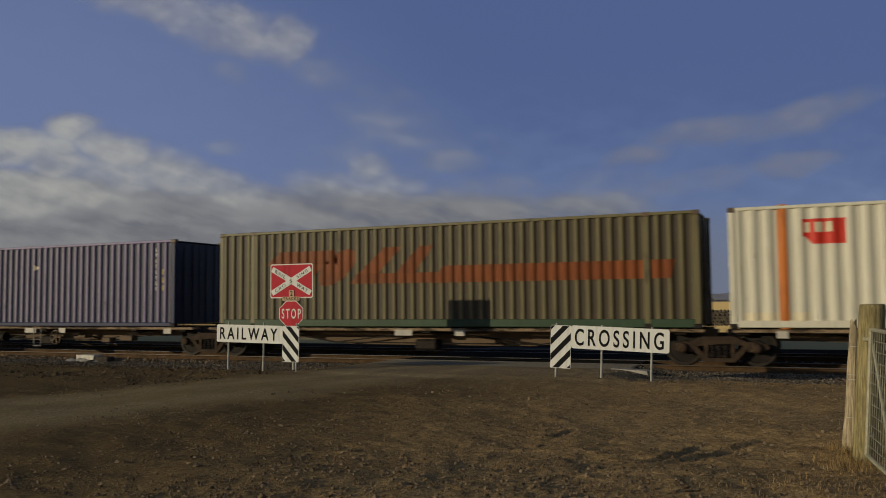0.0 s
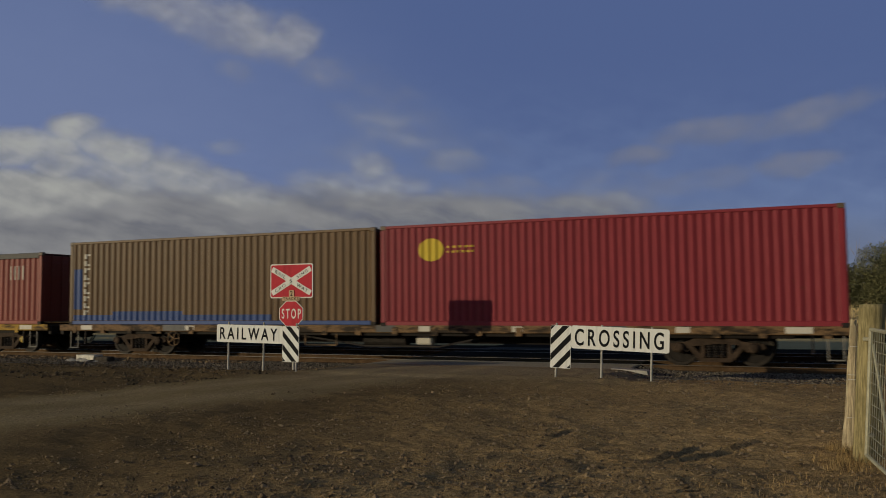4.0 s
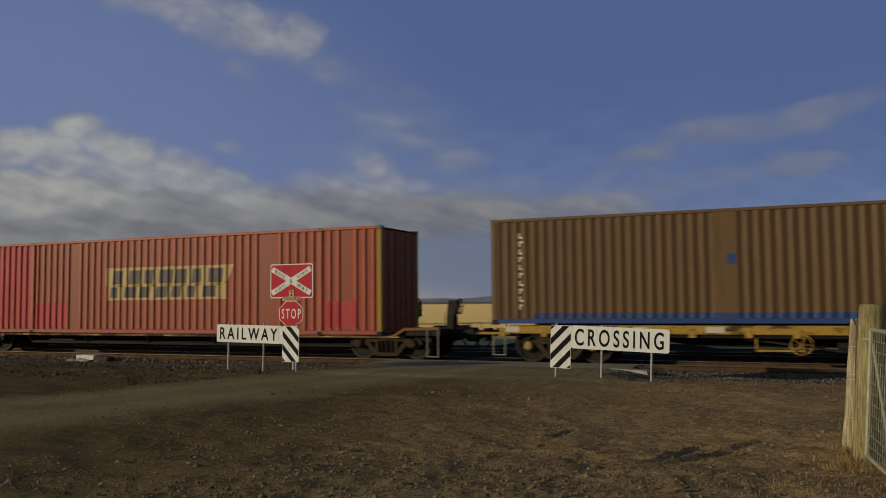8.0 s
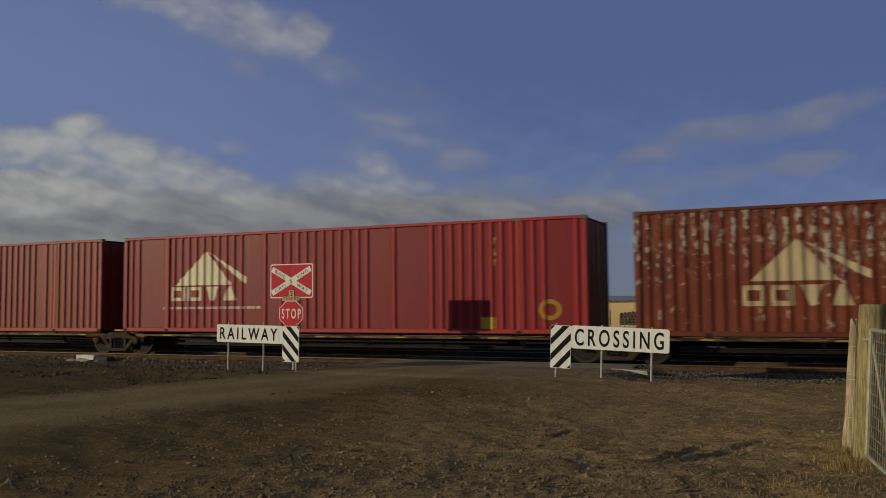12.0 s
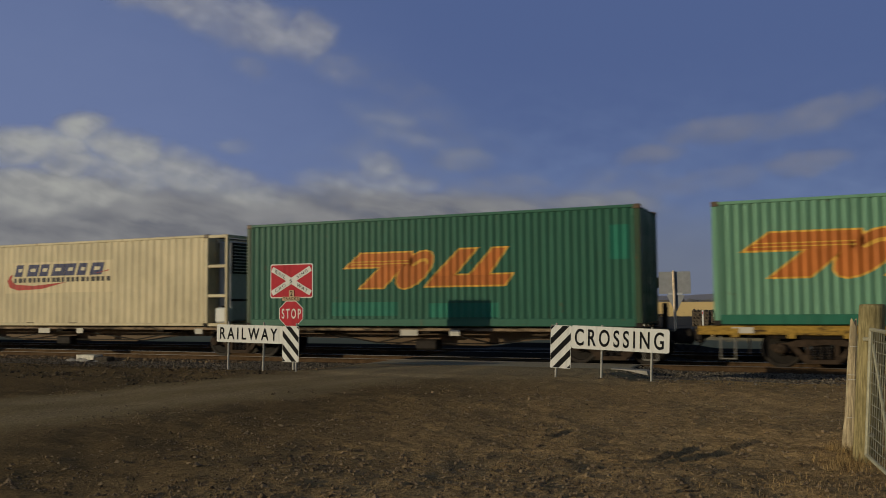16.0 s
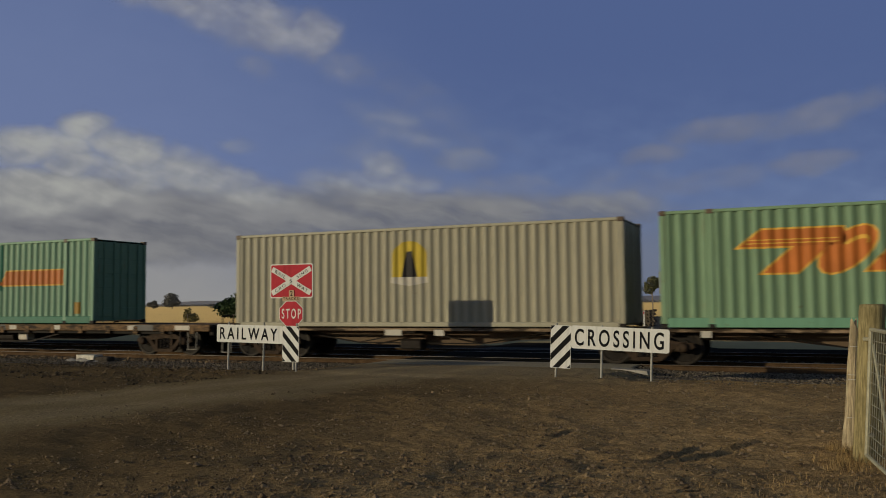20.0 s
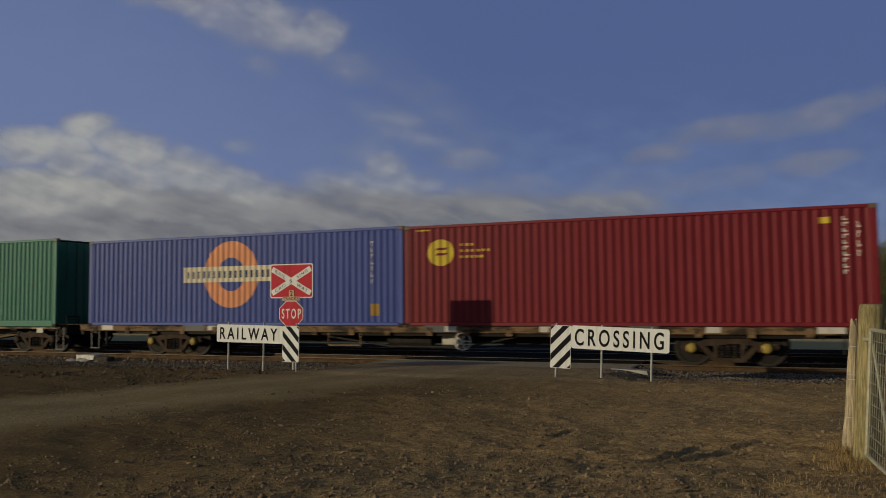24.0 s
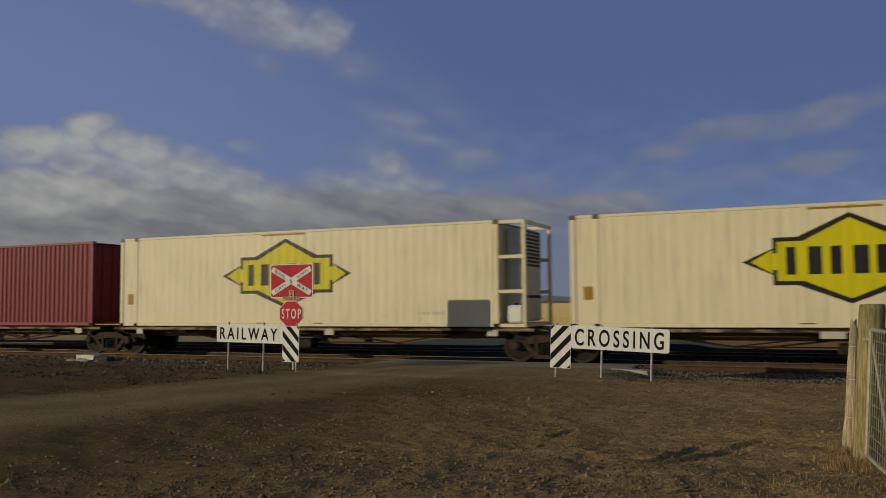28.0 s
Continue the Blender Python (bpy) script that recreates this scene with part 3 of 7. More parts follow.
def side_frame_mesh():
    g = Geo()
    up = [(-1.12, 0.10), (-0.62, 0.16), (-0.38, 0.28), (0.38, 0.28), (0.62, 0.16), (1.12, 0.10), (1.16, 0.0), (1.06, -0.06), (1.04, 0.02), (0.70, 0.02),
          (0.52, 0.10), (0.36, 0.16), (-0.36, 0.16), (-0.52, 0.10), (-0.70, 0.02), (-1.04, 0.02), (-1.06, -0.06), (-1.16, 0.0)]
    half = len(up) // 2
    for i in range(half - 1):
        g.prism([up[i], up[i + 1], up[len(up) - 2 - i], up[len(up) - 1 - i]], -0.075, 0.075)
    for s in (-1, 1):
        g.prism([(s * 0.72, 0.06), (s * 0.58, 0.08), (s * 0.26, -0.28), (s * 0.40, -0.33)], -0.07, 0.07)
        g.prism([(s * 0.36, 0.18), (s * 0.27, 0.18), (s * 0.27, -0.26), (s * 0.36, -0.26)], -0.08, 0.08)
        g.prism([(s * 0.72, 0.05), (s * 0.66, 0.05), (s * 0.68, -0.10), (s * 0.74, -0.10)], -0.07, 0.07)
    g.prism([(-0.42, -0.25), (0.42, -0.25), (0.36, -0.35), (-0.36, -0.35)], -0.09, 0.09)
    return g.mesh("side_frame", RUST)


WHEELSET, SIDE_FRAME = wheelset_mesh(), side_frame_mesh()
g = Geo().lathe([(0.045 + 0.028 * (k % 2), -0.25 + 0.029 * k) for k in range(12)], 10)
g.v = [(x, z, y) for x, y, z in g.v]
SPRING = g.mesh("spring", STEEL)
BOLSTER = Geo().box(-0.2, 0.2, -1.0, 1.0, -0.05, 0.22, 0.03).box(-0.16, 0.16, -0.2, 0.2, 0.22, 0.34, 0.03).mesh("bogie", STEEL)
CAP = Geo().lathe([(0.09, 0.0), (0.125, 0.0), (0.125, -0.07), (0.09, -0.10), (0.03, -0.105)], 14)
CAP_Y, CAP_R = CAP.mesh("bearing_cap", CAP_YELLOW, True), CAP.mesh("bearing_cap", RUST, True)
SADDLE = Geo().box(-0.16, 0.16, -0.09, 0.09, -0.11, 0.045, 0.03).mesh("axle_box", RUST)


def bogie(root, x, caps):
    z = RAIL_Z + 0.46
    b = part("bogie", BOLSTER, None, root, "rusty cast three-piece bogie", (x, 0, z))
    for s in (-1, 1):
        part("side_frame", SIDE_FRAME, None, b, "", (0, s * 1.0, 0))
        for sx in (-0.16, 0.0, 0.16):
            part("spring", SPRING, None, b, "", (sx, s * 1.0, 0))
        for a in (-0.88, 0.88):
            part("axle_box", SADDLE, None, b, "", (a, s * 1.0, 0))
            cap = part("bearing_cap", CAP_Y if caps else CAP_R, None, b, "yellow bearing cap" if caps else "", (a, s * 1.085, 0))
            cap.rotation_euler = (0, 0, math.pi if s > 0 else 0)
    for a in (-0.88, 0.88):
        w = part("wheelset", WHEELSET, None, b, "", (a, 0, 0))
        WHEELS.append((w, a, root))
    return b


def brake_wheel(root, x, mat):
    """The spoked hand-brake wheel under the side sill."""
    g = Geo()
    g.tube([(0.24 * math.cos(2 * math.pi * i / 20), 0, 0.24 * math.sin(2 * math.pi * i / 20)) for i in range(20)], 0.02, 6, True)
    for i in range(5):
        a = 2 * math.pi * i / 5
        g.beam((0, 0, 0), (0.24 * math.cos(a), 0, 0.24 * math.sin(a)), 0.03, 0.03)
    g.rod((0, -0.03, 0), (0, 0.25, 0), 0.035, 8)
    part("brake_wheel", g, mat, root, "spoked hand-brake wheel", (x, -1.2, 0.53))


def coupler(root, x, s):
    g = Geo().box(min(x, x + s * 0.55), max(x, x + s * 0.55), -0.12, 0.12, 0.56, 0.8, 0.02)
    g.box(min(x + s * 0.38, x + s * 0.72), max(x + s * 0.38, x + s * 0.72), -0.2, 0.17, 0.48, 0.88, 0.06)
    g.box(min(x, x + s * 0.14), max(x, x + s * 0.14), -0.3, 0.3, 0.5, 0.86, 0.03)
    part("coupler", g, STEEL, root)
    g = Geo().tube([(x + s * (0.05 + 0.6 * k / 8), 0.35, 0.55 - 0.28 * math.sin(math.pi * k / 8)) for k in range(9)], 0.025)
    part("brake_hose", g, BLACK, root)


def step(root, x, z0=0.28, z1=0.74):
    g = Geo().beam((x - 0.17, -1.2, z0), (x - 0.17, -1.2, z1), 0.02, 0.03).beam((x + 0.17, -1.2, z0), (x + 0.17, -1.2, z1), 0.02, 0.03)
    g.beam((x - 0.19, -1.2, z0), (x + 0.19, -1.2, z0), 0.06, 0.03)
    part("step", g, STEP_GREY, root)


def flat_wagon(u0, u1, bogies, mat, caps, label, wheel_at=0.4, top=0.99, wheel=None, nose=0.0):
    uc, l = (u0 + u1) / 2, u1 - u0
    h = l / 2
    root = thing("flat_wagon", label, "railway wagon", "wagons of the train", at=(uc, TRACK_Y, 0))
    for s in (-1, 1):
        yy = s * 1.17
        g = Geo().box(-h + nose, h - nose, yy - 0.05, yy + 0.05, 0.76, top - 0.005, 0.015)
        g.box(-h + nose, h - nose, yy - s * 0.1 - 0.05, yy - s * 0.1 + 0.05, 0.76, 0.79)
        if nose:
            for e in (-1, 1):
                g.box(min(e * h, e * (h - nose)), max(e * h, e * (h - nose)), yy - 0.05, yy + 0.05, 0.73, 0.8, 0.01)
        part("side_sill", g, mat, root)
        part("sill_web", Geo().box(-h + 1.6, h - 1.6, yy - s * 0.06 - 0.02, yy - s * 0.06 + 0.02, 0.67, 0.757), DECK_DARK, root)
    n = int(l / 1.1)
    for i in range(n):
        x = -h + 0.12 + i * (l - 0.24) / n
        if abs(x + (l - 0.24) / n / 2) > h - nose - 0.4 and nose:
            continue
        part("deck_plank", Geo().box(x, x + (l - 0.24) / n - 0.03, -1.115, 1.115, 0.9, top - 0.03), DECK_TIMBER, root)
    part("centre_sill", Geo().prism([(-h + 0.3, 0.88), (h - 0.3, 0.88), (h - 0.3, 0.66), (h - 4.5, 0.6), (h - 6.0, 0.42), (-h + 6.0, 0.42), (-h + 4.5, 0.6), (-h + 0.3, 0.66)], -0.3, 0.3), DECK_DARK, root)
    for s in (-1, 1):
        part("headstock", Geo().box(s * h - 0.08, s * h + 0.08, -1.115, 1.115, 0.62, 0.8 if nose else top - 0.06, 0.02), STEEL, root)
        coupler(root, s * h, s)
        step(root, s * (h - 0.7), 0.18)
        part("end_step", Geo().box(s * (h - 1.2) - 0.02, s * (h - 1.2) + 0.02, -1.21, -1.13, 0.3, 0.76), STEEL, root)
    for x in bogies:
        bogie(root, x - uc, caps)
    # fittings below the deck
    part("air_reservoir", Geo().rod((-0.8, -0.55, 0.52), (0.6, -0.55, 0.52), 0.19, 14), STEEL, root)
    part("brake_valve", Geo().box(1.0, 1.5, -0.85, -0.5, 0.4, 0.72, 0.04), PLATE, root)
    part("fitting_frame", Geo().beam((-2.6, -1.12, 0.38), (-1.5, -1.12, 0.38), 0.04, 0.05).beam((-2.6, -1.12, 0.38), (-2.6, -1.12, 0.76), 0.04, 0.04).beam((-1.5, -1.12, 0.38), (-1.5, -1.12, 0.76), 0.04, 0.04), mat, root)
    part("truss_rod", Geo().beam((-3.4, -0.95, 0.72), (-0.6, -0.95, 0.36), 0.04, 0.05).beam((-0.6, -0.95, 0.36), (1.8, -0.95, 0.36), 0.04, 0.05).beam((1.8, -0.95, 0.36), (3.6, -0.95, 0.72), 0.04, 0.05), STEEL, root)
    brake_wheel(root, -h + wheel_at * l, wheel or mat)
    rnd = random.Random(int(-u0))
    for k in range(int(l / 1.25)):
        x = -h + 0.7 + k * 1.25 + 0.2 * rnd.random()
        part("stake_pocket", Geo().box(x - 0.09, x + 0.09, -1.236, -1.2225, 0.68, 0.92, 0.008), mat, root)
    for k in range(3):
        x = -h + l * (0.15 + 0.3 * k + 0.1 * rnd.random())
        part("repainted_patch", Geo().box(x, x + 0.6 + 0.5 * rnd.random(), -1.2225, -1.2205, 0.78, 0.97), PATCH_GREY, root, "dull grey repainted patch")
    for k, w in ((0.04, 0.5), (0.22, 0.35), (0.31, 0.45), (0.55, 0.35), (0.66, 0.3), (0.83, 0.35), (0.93, 0.6)):
        x = -h + k * l
        part("wagon_plate", Geo().box(x, x + w, -1.226, -1.221, 0.80, 0.95), PLATE, root, "pale rectangular plate")
    MOVERS.append((root, uc, 0))
    return root


def pack_platform(u0, u1, label, low=False, ends=(False, False), own=(), gear=False):
    """One platform of an articulated container wagon; neighbouring platforms meet over a shared bogie."""
    uc = (u0 + u1) / 2
    h = (u1 - u0) / 2
    top = 0.665 if low else 0.895
    root = thing("container_wagon", label, "railway wagon", "wagons of the train", at=(uc, TRACK_Y, 0))
    a, b = -h + 0.1, h - 0.1
    if low:
        for s in (-1, 1):
            la, lb = -h + (1.5 if ends[0] else 1.3), h - (1.5 if ends[1] else 1.3)
            part("side_sill", Geo().box(la, lb, s * 1.16 - 0.04, s * 1.16 + 0.04, top - 0.07, top, 0.012), DECK_BROWN, root)
            part("lower_chord", Geo().beam((a + 2.4, s * 0.95, 0.36), (b - 2.4, s * 0.95, 0.36), 0.06, 0.08), DECK_DARK, root)
            for k in range(6):
                x = a + 2.4 + k * (b - a - 4.8) / 5
                part("hanger", Geo().beam((x, s * 0.95, 0.36), (x, s * 1.12, top - 0.06), 0.08, 0.06), DECK_DARK, root)
            for k, x in ((1, la), (-1, lb)):
                if ends[0 if k > 0 else 1]:
                    g = Geo().beam((x, s * 1.16, 0.63), (x - k * 0.4, s * 1.16, 0.86), 0.07, 0.08).beam((x - k * 0.38, s * 1.16, 0.86), (x - k * 1.5, s * 1.16, 0.88), 0.07, 0.08)
                else:
                    g = Geo().beam((x - k * 1.2, s * 0.6, 0.66), (x, s * 1.12, 0.6), 0.1, 0.1)
                part("end_arm", g, END_ORANGE, root, "orange-brown raised end sill" if ends[0 if k > 0 else 1] else "")
        for k in (0.12, 0.3, 0.47, 0.63, 0.8, 0.92):
            part("marker_plate", Geo().box(a + k * (b - a), a + k * (b - a) + 0.32, -1.208, -1.2, top - 0.055, top - 0.015), CAP_YELLOW, root, "small yellow marker plate")
        part("centre_sill", Geo().box(a, b, -0.2, 0.2, 0.42, 0.62, 0.02), DECK_DARK, root)
    else:
        part("centre_sill", Geo().prism([(a, 0.86), (b, 0.86), (b, 0.6), (b - 3.4, 0.55), (b - 5.0, 0.36), (a + 5.0, 0.36), (a + 3.4, 0.55), (a, 0.6)], -0.26, 0.26), WEB_BROWN, root)
        for s in (-1, 1):
            g = Geo().box(a + 0.2, b - 0.2, s * 1.14 - 0.035, s * 1.14 + 0.035, top - 0.085, top, 0.012)
            part("side_sill", g, DECK_TAN, root)
            g = Geo()
            m = (a + b) / 2
            for p, q in (((a + 2.2, 0.8), (a + 4.6, 0.44)), ((a + 4.6, 0.44), (b - 4.6, 0.44)), ((b - 4.6, 0.44), (b - 2.2, 0.8)), ((a + 4.6, 0.44), (m, 0.8)), ((m, 0.8), (b - 4.6, 0.44))):
                g.beam((p[0], s * 0.6, p[1]), (q[0], s * 0.6, q[1]), 0.03, 0.035)
            part("side_truss", g, DECK_DARK, root)
        for k in (0.03, 0.2, 0.5, 0.8, 0.95):
            x = a + k * (b - a)
            part("outrigger", Geo().box(x - 0.15, x + 0.15, -1.1, 1.1, top - 0.16, top - 0.02, 0.02), DECK_DARK, root)
        for k, w in ((0.08, 0.25), (0.44, 0.55), (0.56, 0.3), (0.9, 0.3)):
            part("wagon_plate", Geo().box(a + k * (b - a), a + k * (b - a) + w, -1.19, -1.182, 0.68, 0.85), PLATE, root, "pale rectangular plate")
        part("brake_valve", Geo().box(-0.5, 0.2, -0.8, -0.4, 0.25, 0.55, 0.05), STEEL, root)
    if gear:
        brake_wheel(root, 0.7, DECK_TAN)
        step(root, -0.2, 0.22, 0.86)
        for x, w, z, k in ((2.9, 0.38, 0.36, 0.16), (3.8, 0.55, 0.42, 0.18), (-4.6, 0.4, 0.45, 0.14), (1.75, 0.35, 0.5, 0.1)):
            part("equipment_box", Geo().box(x - w / 2, x + w / 2, -1.05, -0.75, z, z + k, 0.02), WEB_BROWN, root)
        part("air_reservoir", Geo().rod((-3.6, -0.7, 0.5), (-2.4, -0.7, 0.5), 0.17, 14), STEEL, root)
    for s, e in ((-1, ends[0]), (1, ends[1])):
        if e:
            x = s * h
            if low:
                part("end_platform", Geo().box(min(x, x - s * 1.1), max(x, x - s * 1.1), -1.11, 1.11, 0.66, 0.86, 0.02), STEEL, root)
                coupler(root, x, s)
                step(root, x - s * 0.2, 0.09, 0.86)
                c = x - s * 0.02
                stand = part("brake_stand", Geo().box(c - 0.13, c + 0.13, -0.35, -0.05, 0.7, 1.25, 0.03).prism([(c - 0.12, 1.25), (c + 0.12, 1.25), (c + 0.2, 1.55), (c + 0.16, 1.68), (c - 0.04, 1.68), (c - 0.1, 1.5)], -0.32, -0.08), STEEL, root, "dark hand-brake stand")
                g = Geo().tube([(c + s * 0.25, -0.2 + 0.22 * math.cos(math.pi * i / 9), 1.5 + 0.22 * math.sin(math.pi * i / 9)) for i in range(18)], 0.018, 6, True)
                for i in range(4):
                    g.beam((c + s * 0.25, -0.2, 1.5), (c + s * 0.25, -0.2 + 0.22 * math.cos(math.pi * i / 2), 1.5 + 0.22 * math.sin(math.pi * i / 2)), 0.025, 0.025)
                part("brake_wheel", g.rod((c, -0.2, 1.5), (c + s * 0.25, -0.2, 1.5), 0.03, 7), STEEL, stand)
                continue
            part("end_platform", Geo().box(min(x, x - s * 0.4), max(x, x - s * 0.4), -1.1, 1.1, 0.6, top - 0.03, 0.02), STEEL, root)
            coupler(root, x, s)
            step(root, x - s * 0.22, 0.11, top)
            part("hand_rail", Geo().rod((x, -1.12, 0.62), (x, -1.12, 1.25), 0.02, 6).rod((x, -1.12, 1.25), (x, -0.6, 1.25), 0.02, 6).rod((x, -0.6, 1.25), (x, -0.6, 0.62), 0.02, 6), STEEL, root)
            part("brake_stand", Geo().box(x - s * 0.12 - 0.06, x - s * 0.12 + 0.06, 0.5, 0.8, 0.8, 1.55, 0.03), STEEL, root)
    for x in own:
        bogie(root, x - uc, False)
    MOVERS.append((root, uc, 0))
    return root


BROWN_FLAT = "long flat railway wagon with a worn brown side sill"
YELLOW_FLAT = "long flat railway wagon with a worn yellow side sill"
SKEL = "dark skeletal container wagon joined to its neighbours over shared bogies"
LOW = "low dark container wagon with yellow marker plates along the sill"

pack_platform(-2.1, 13.2, SKEL, own=(-2.13, 12.4))
pack_platform(-18.1, -2.15, SKEL, own=(-17.9,))
pack_platform(-32.3, -18.15, SKEL, ends=(True, False), own=(-31.1,), gear=True)
flat_wagon(-53.6, -33.5, (-50.7, -35.9), DECK_BROWN, False, BROWN_FLAT, 0.36)
flat_wagon(-79.7, -54.2, (-76.2, -57.6), DECK_BROWN, False, BROWN_FLAT, 0.2)
flat_wagon(-100.1, -80.3, (-97.6, -82.5), DECK_YELLOW, True, YELLOW_FLAT, 0.6)
flat_wagon(-120.6, -100.8, (-118.2, -102.7), DECK_YELLOW, True, YELLOW_FLAT, 0.42, nose=1.0)
LOWS = [-121.65, -140.5, -157.45, -174.5, -191.6, -210.45]
for k in range(5):
    pack_platform(LOWS[k + 1], LOWS[k] - 0.05, LOW, True, (k == 4, k == 0), own=((-123.45,) if k == 0 else ()) + ((-208.6,) if k == 4 else (LOWS[k + 1],)))
flat_wagon(-231.3, -211.3, (-228.5, -213.9), DECK_YELLOW, False, YELLOW_FLAT, 0.52)
SKELS = [-232.2, -245.35, -260.9, -276.6, -292.35, -305.75]
for k in range(5):
    pack_platform(SKELS[k + 1], SKELS[k] - 0.05, SKEL, False, (k == 4, k == 0), own=((-233.5,) if k == 0 else ()) + ((-304.0,) if k == 4 else (SKELS[k + 1],)))
flat_wagon(-326.4, -306.2, (-323.4, -308.2), DECK_BROWN, False, BROWN_FLAT, 0.45)
flat_wagon(-346.4, -326.95, (-343.9, -329.2), DECK_BROWN, True, BROWN_FLAT, 0.5)
flat_wagon(-372.4, -347.2, (-368.4, -350.97), DECK_BROWN, True, "long brown flat railway wagon with yellow bearing caps", 0.571, wheel=PLATE)
SKELS = [-373.1, -386.2, -401.7, -416.9, -432.5, -446.0]
for k in range(5):
    pack_platform(SKELS[k + 1], SKELS[k] - 0.05, SKEL, False, (k == 4, k == 0), own=((-374.7,) if k == 0 else ()) + ((-444.8,) if k == 4 else (SKELS[k + 1],)))

# ---------------------------------------------------------------- what the wagons carry, from the head of the train
SK, FL = 0.905, 0.995
BADGE_RED = paint("bright_red_badge_paint", rgb(212, 62, 48), 0.05, 0.15)
S_WHITE = paint("white_container", rgb(222, 216, 196), 0.15, 0.1, ridge=0.15, face=1.238)
container(-1.83, 14.63, SK, 2.97, S_WHITE, "white corrugated container with an orange band and a red badge",
          [("band", ORANGE, [rect(1.12, 1.34, 0.9, 3.9)], 0.005), ("badge", BADGE_RED, [rect(1.68, 2.62, 3.1, 3.52), [(1.9, 2.92), (2.62, 2.92), (2.62, 3.1), (1.75, 3.1)]], 0.005),
           ("badge_writing", CREAM, bars(1.72, 2.42, 3.2, 3.44, 3, 0.75), 0.008), ("foot_panel", CREAM, [rect(0.3, 1.8, 1.0, 1.3)], 0.004)],
          pitch=0.36, dep=0.052, skirt=0.2, W=2.5)
OLIVE = rib_lit("olive_container", shade(rgb(72, 58, 32), 0.5), shade(rgb(122, 112, 74), 0.66), 0.45, face=1.238)
FADE = paint("faded_orange", rgb(136, 74, 36), 0.5, 0.4)
GREENRAIL = paint("dull_green", rgb(70, 92, 70), 0.4, 0.3)
mk = [(a, FADE if m is ORANGE else m, p, o) for a, m, p, o in swept_mark(1.75, 7.4, 2.15, 3.25, (7.55, 14.2, 2.18, 2.66)) if m is ORANGE]
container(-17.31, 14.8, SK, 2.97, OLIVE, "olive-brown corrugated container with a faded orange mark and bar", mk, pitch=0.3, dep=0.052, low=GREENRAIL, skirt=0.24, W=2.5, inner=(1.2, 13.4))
NAVY = rib_lit("violet_navy_container", rgb(24, 27, 55), rgb(116, 104, 139))
NAVYF = paint("navy_frame", rgb(44, 52, 92), 0.4, 0.3)
container(-31.36, 12.19, 0.89, 2.9, NAVY, "dull navy-blue corrugated container with small white writing",
          [("small_writing", REDINK, bars(0.42, 0.92, 3.2, 3.5, 2, 0.92), 0.005), ("small_writing", WHITE, [q for k in range(5) for q in ring(1.09 + 0.285 * k, 3.36, 0.14, 0.16, 0.45, 14)], 0.005),
           ("badge", CREAM, [[(5.7, 3.1), (5.95, 3.0), (5.7, 2.9)]], 0.005), column(11.3, 11.42, 2.1, 3.6, 8, PLATE), column(11.6, 11.72, 2.1, 2.9, 3, BADGE_YELLOW)], post=NAVYF, low=NAVYF, dep=0.055, pitch=0.29)
flat_rack(-40.2, 6.06, FL, 3.05, rgb(30, 46, 92), "navy_rack", "navy-blue open rack container with tall end walls and bare stanchions", (0.18, 0.45, 0.725),
          stack=STEP_GREY, top=0.05)
curtain_box(-53.19, 12.2, FL, 2.95, "dark red curtain-sided container with a cream stripe and triangle")
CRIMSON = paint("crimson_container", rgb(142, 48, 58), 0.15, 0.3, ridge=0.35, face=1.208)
container(-66.9, 12.3, 0.93, 2.93, CRIMSON, "faded crimson corrugated container with a yellow round badge",
          [("badge", BADGE_YELLOW, [disc(1.62, 3.12, 0.4, 0.33)], 0.005), ("small_writing", BADGE_YELLOW, bars(2.1, 3.0, 3.16, 3.22, 5) + bars(2.1, 3.0, 3.02, 3.08, 6), 0.005)], pitch=0.22, dep=0.038)
TAN = paint("tan_container", rgb(112, 86, 58), 0.4, 0.3, ridge=0.4, face=1.208)
BLUEP = paint("blue_touch_up", rgb(52, 80, 140), 0.2, 0.2)
container(-79.26, 12.19, 0.95, 2.9, TAN, "brown corrugated container with blue touch-up paint and pale writing",
          [column(0.62, 1.0, 1.3, 3.5, 9, PLATE), ("touch_up", BLUEP, [rect(0.2, 0.55, 1.5, 2.9), rect(0.2, 8.5, 1.12, 1.3), rect(2.0, 5.0, 1.3, 1.42)], 0.003)], low=BLUEP, pitch=0.26, dep=0.042)
BRICK = paint("brick_red_container", rgb(148, 72, 62), 0.3, 0.3, ridge=0.35, face=1.208)
container(-86.7, 6.06, 0.96, 2.6, BRICK, "short red corrugated container with a dark blue lettered column",
          [("writing_column", BLUEINK, [rect(0.6, 1.08, 1.22, 2.95)], 0.003), ("writing_column", CREAM, [rect(0.6, 1.08, 2.98, 3.3)], 0.003), column(0.7, 0.98, 1.3, 2.9, 6, CREAM),
           ("small_writing", PLATE, bars(4.4, 5.3, 2.6, 3.1, 4, 0.25), 0.004)], cap=DARKINK, pitch=0.27)
BLUE = paint("blue_container", rgb(44, 78, 132), 0.12, 0.25, ridge=0.3, face=1.208)
BM = []
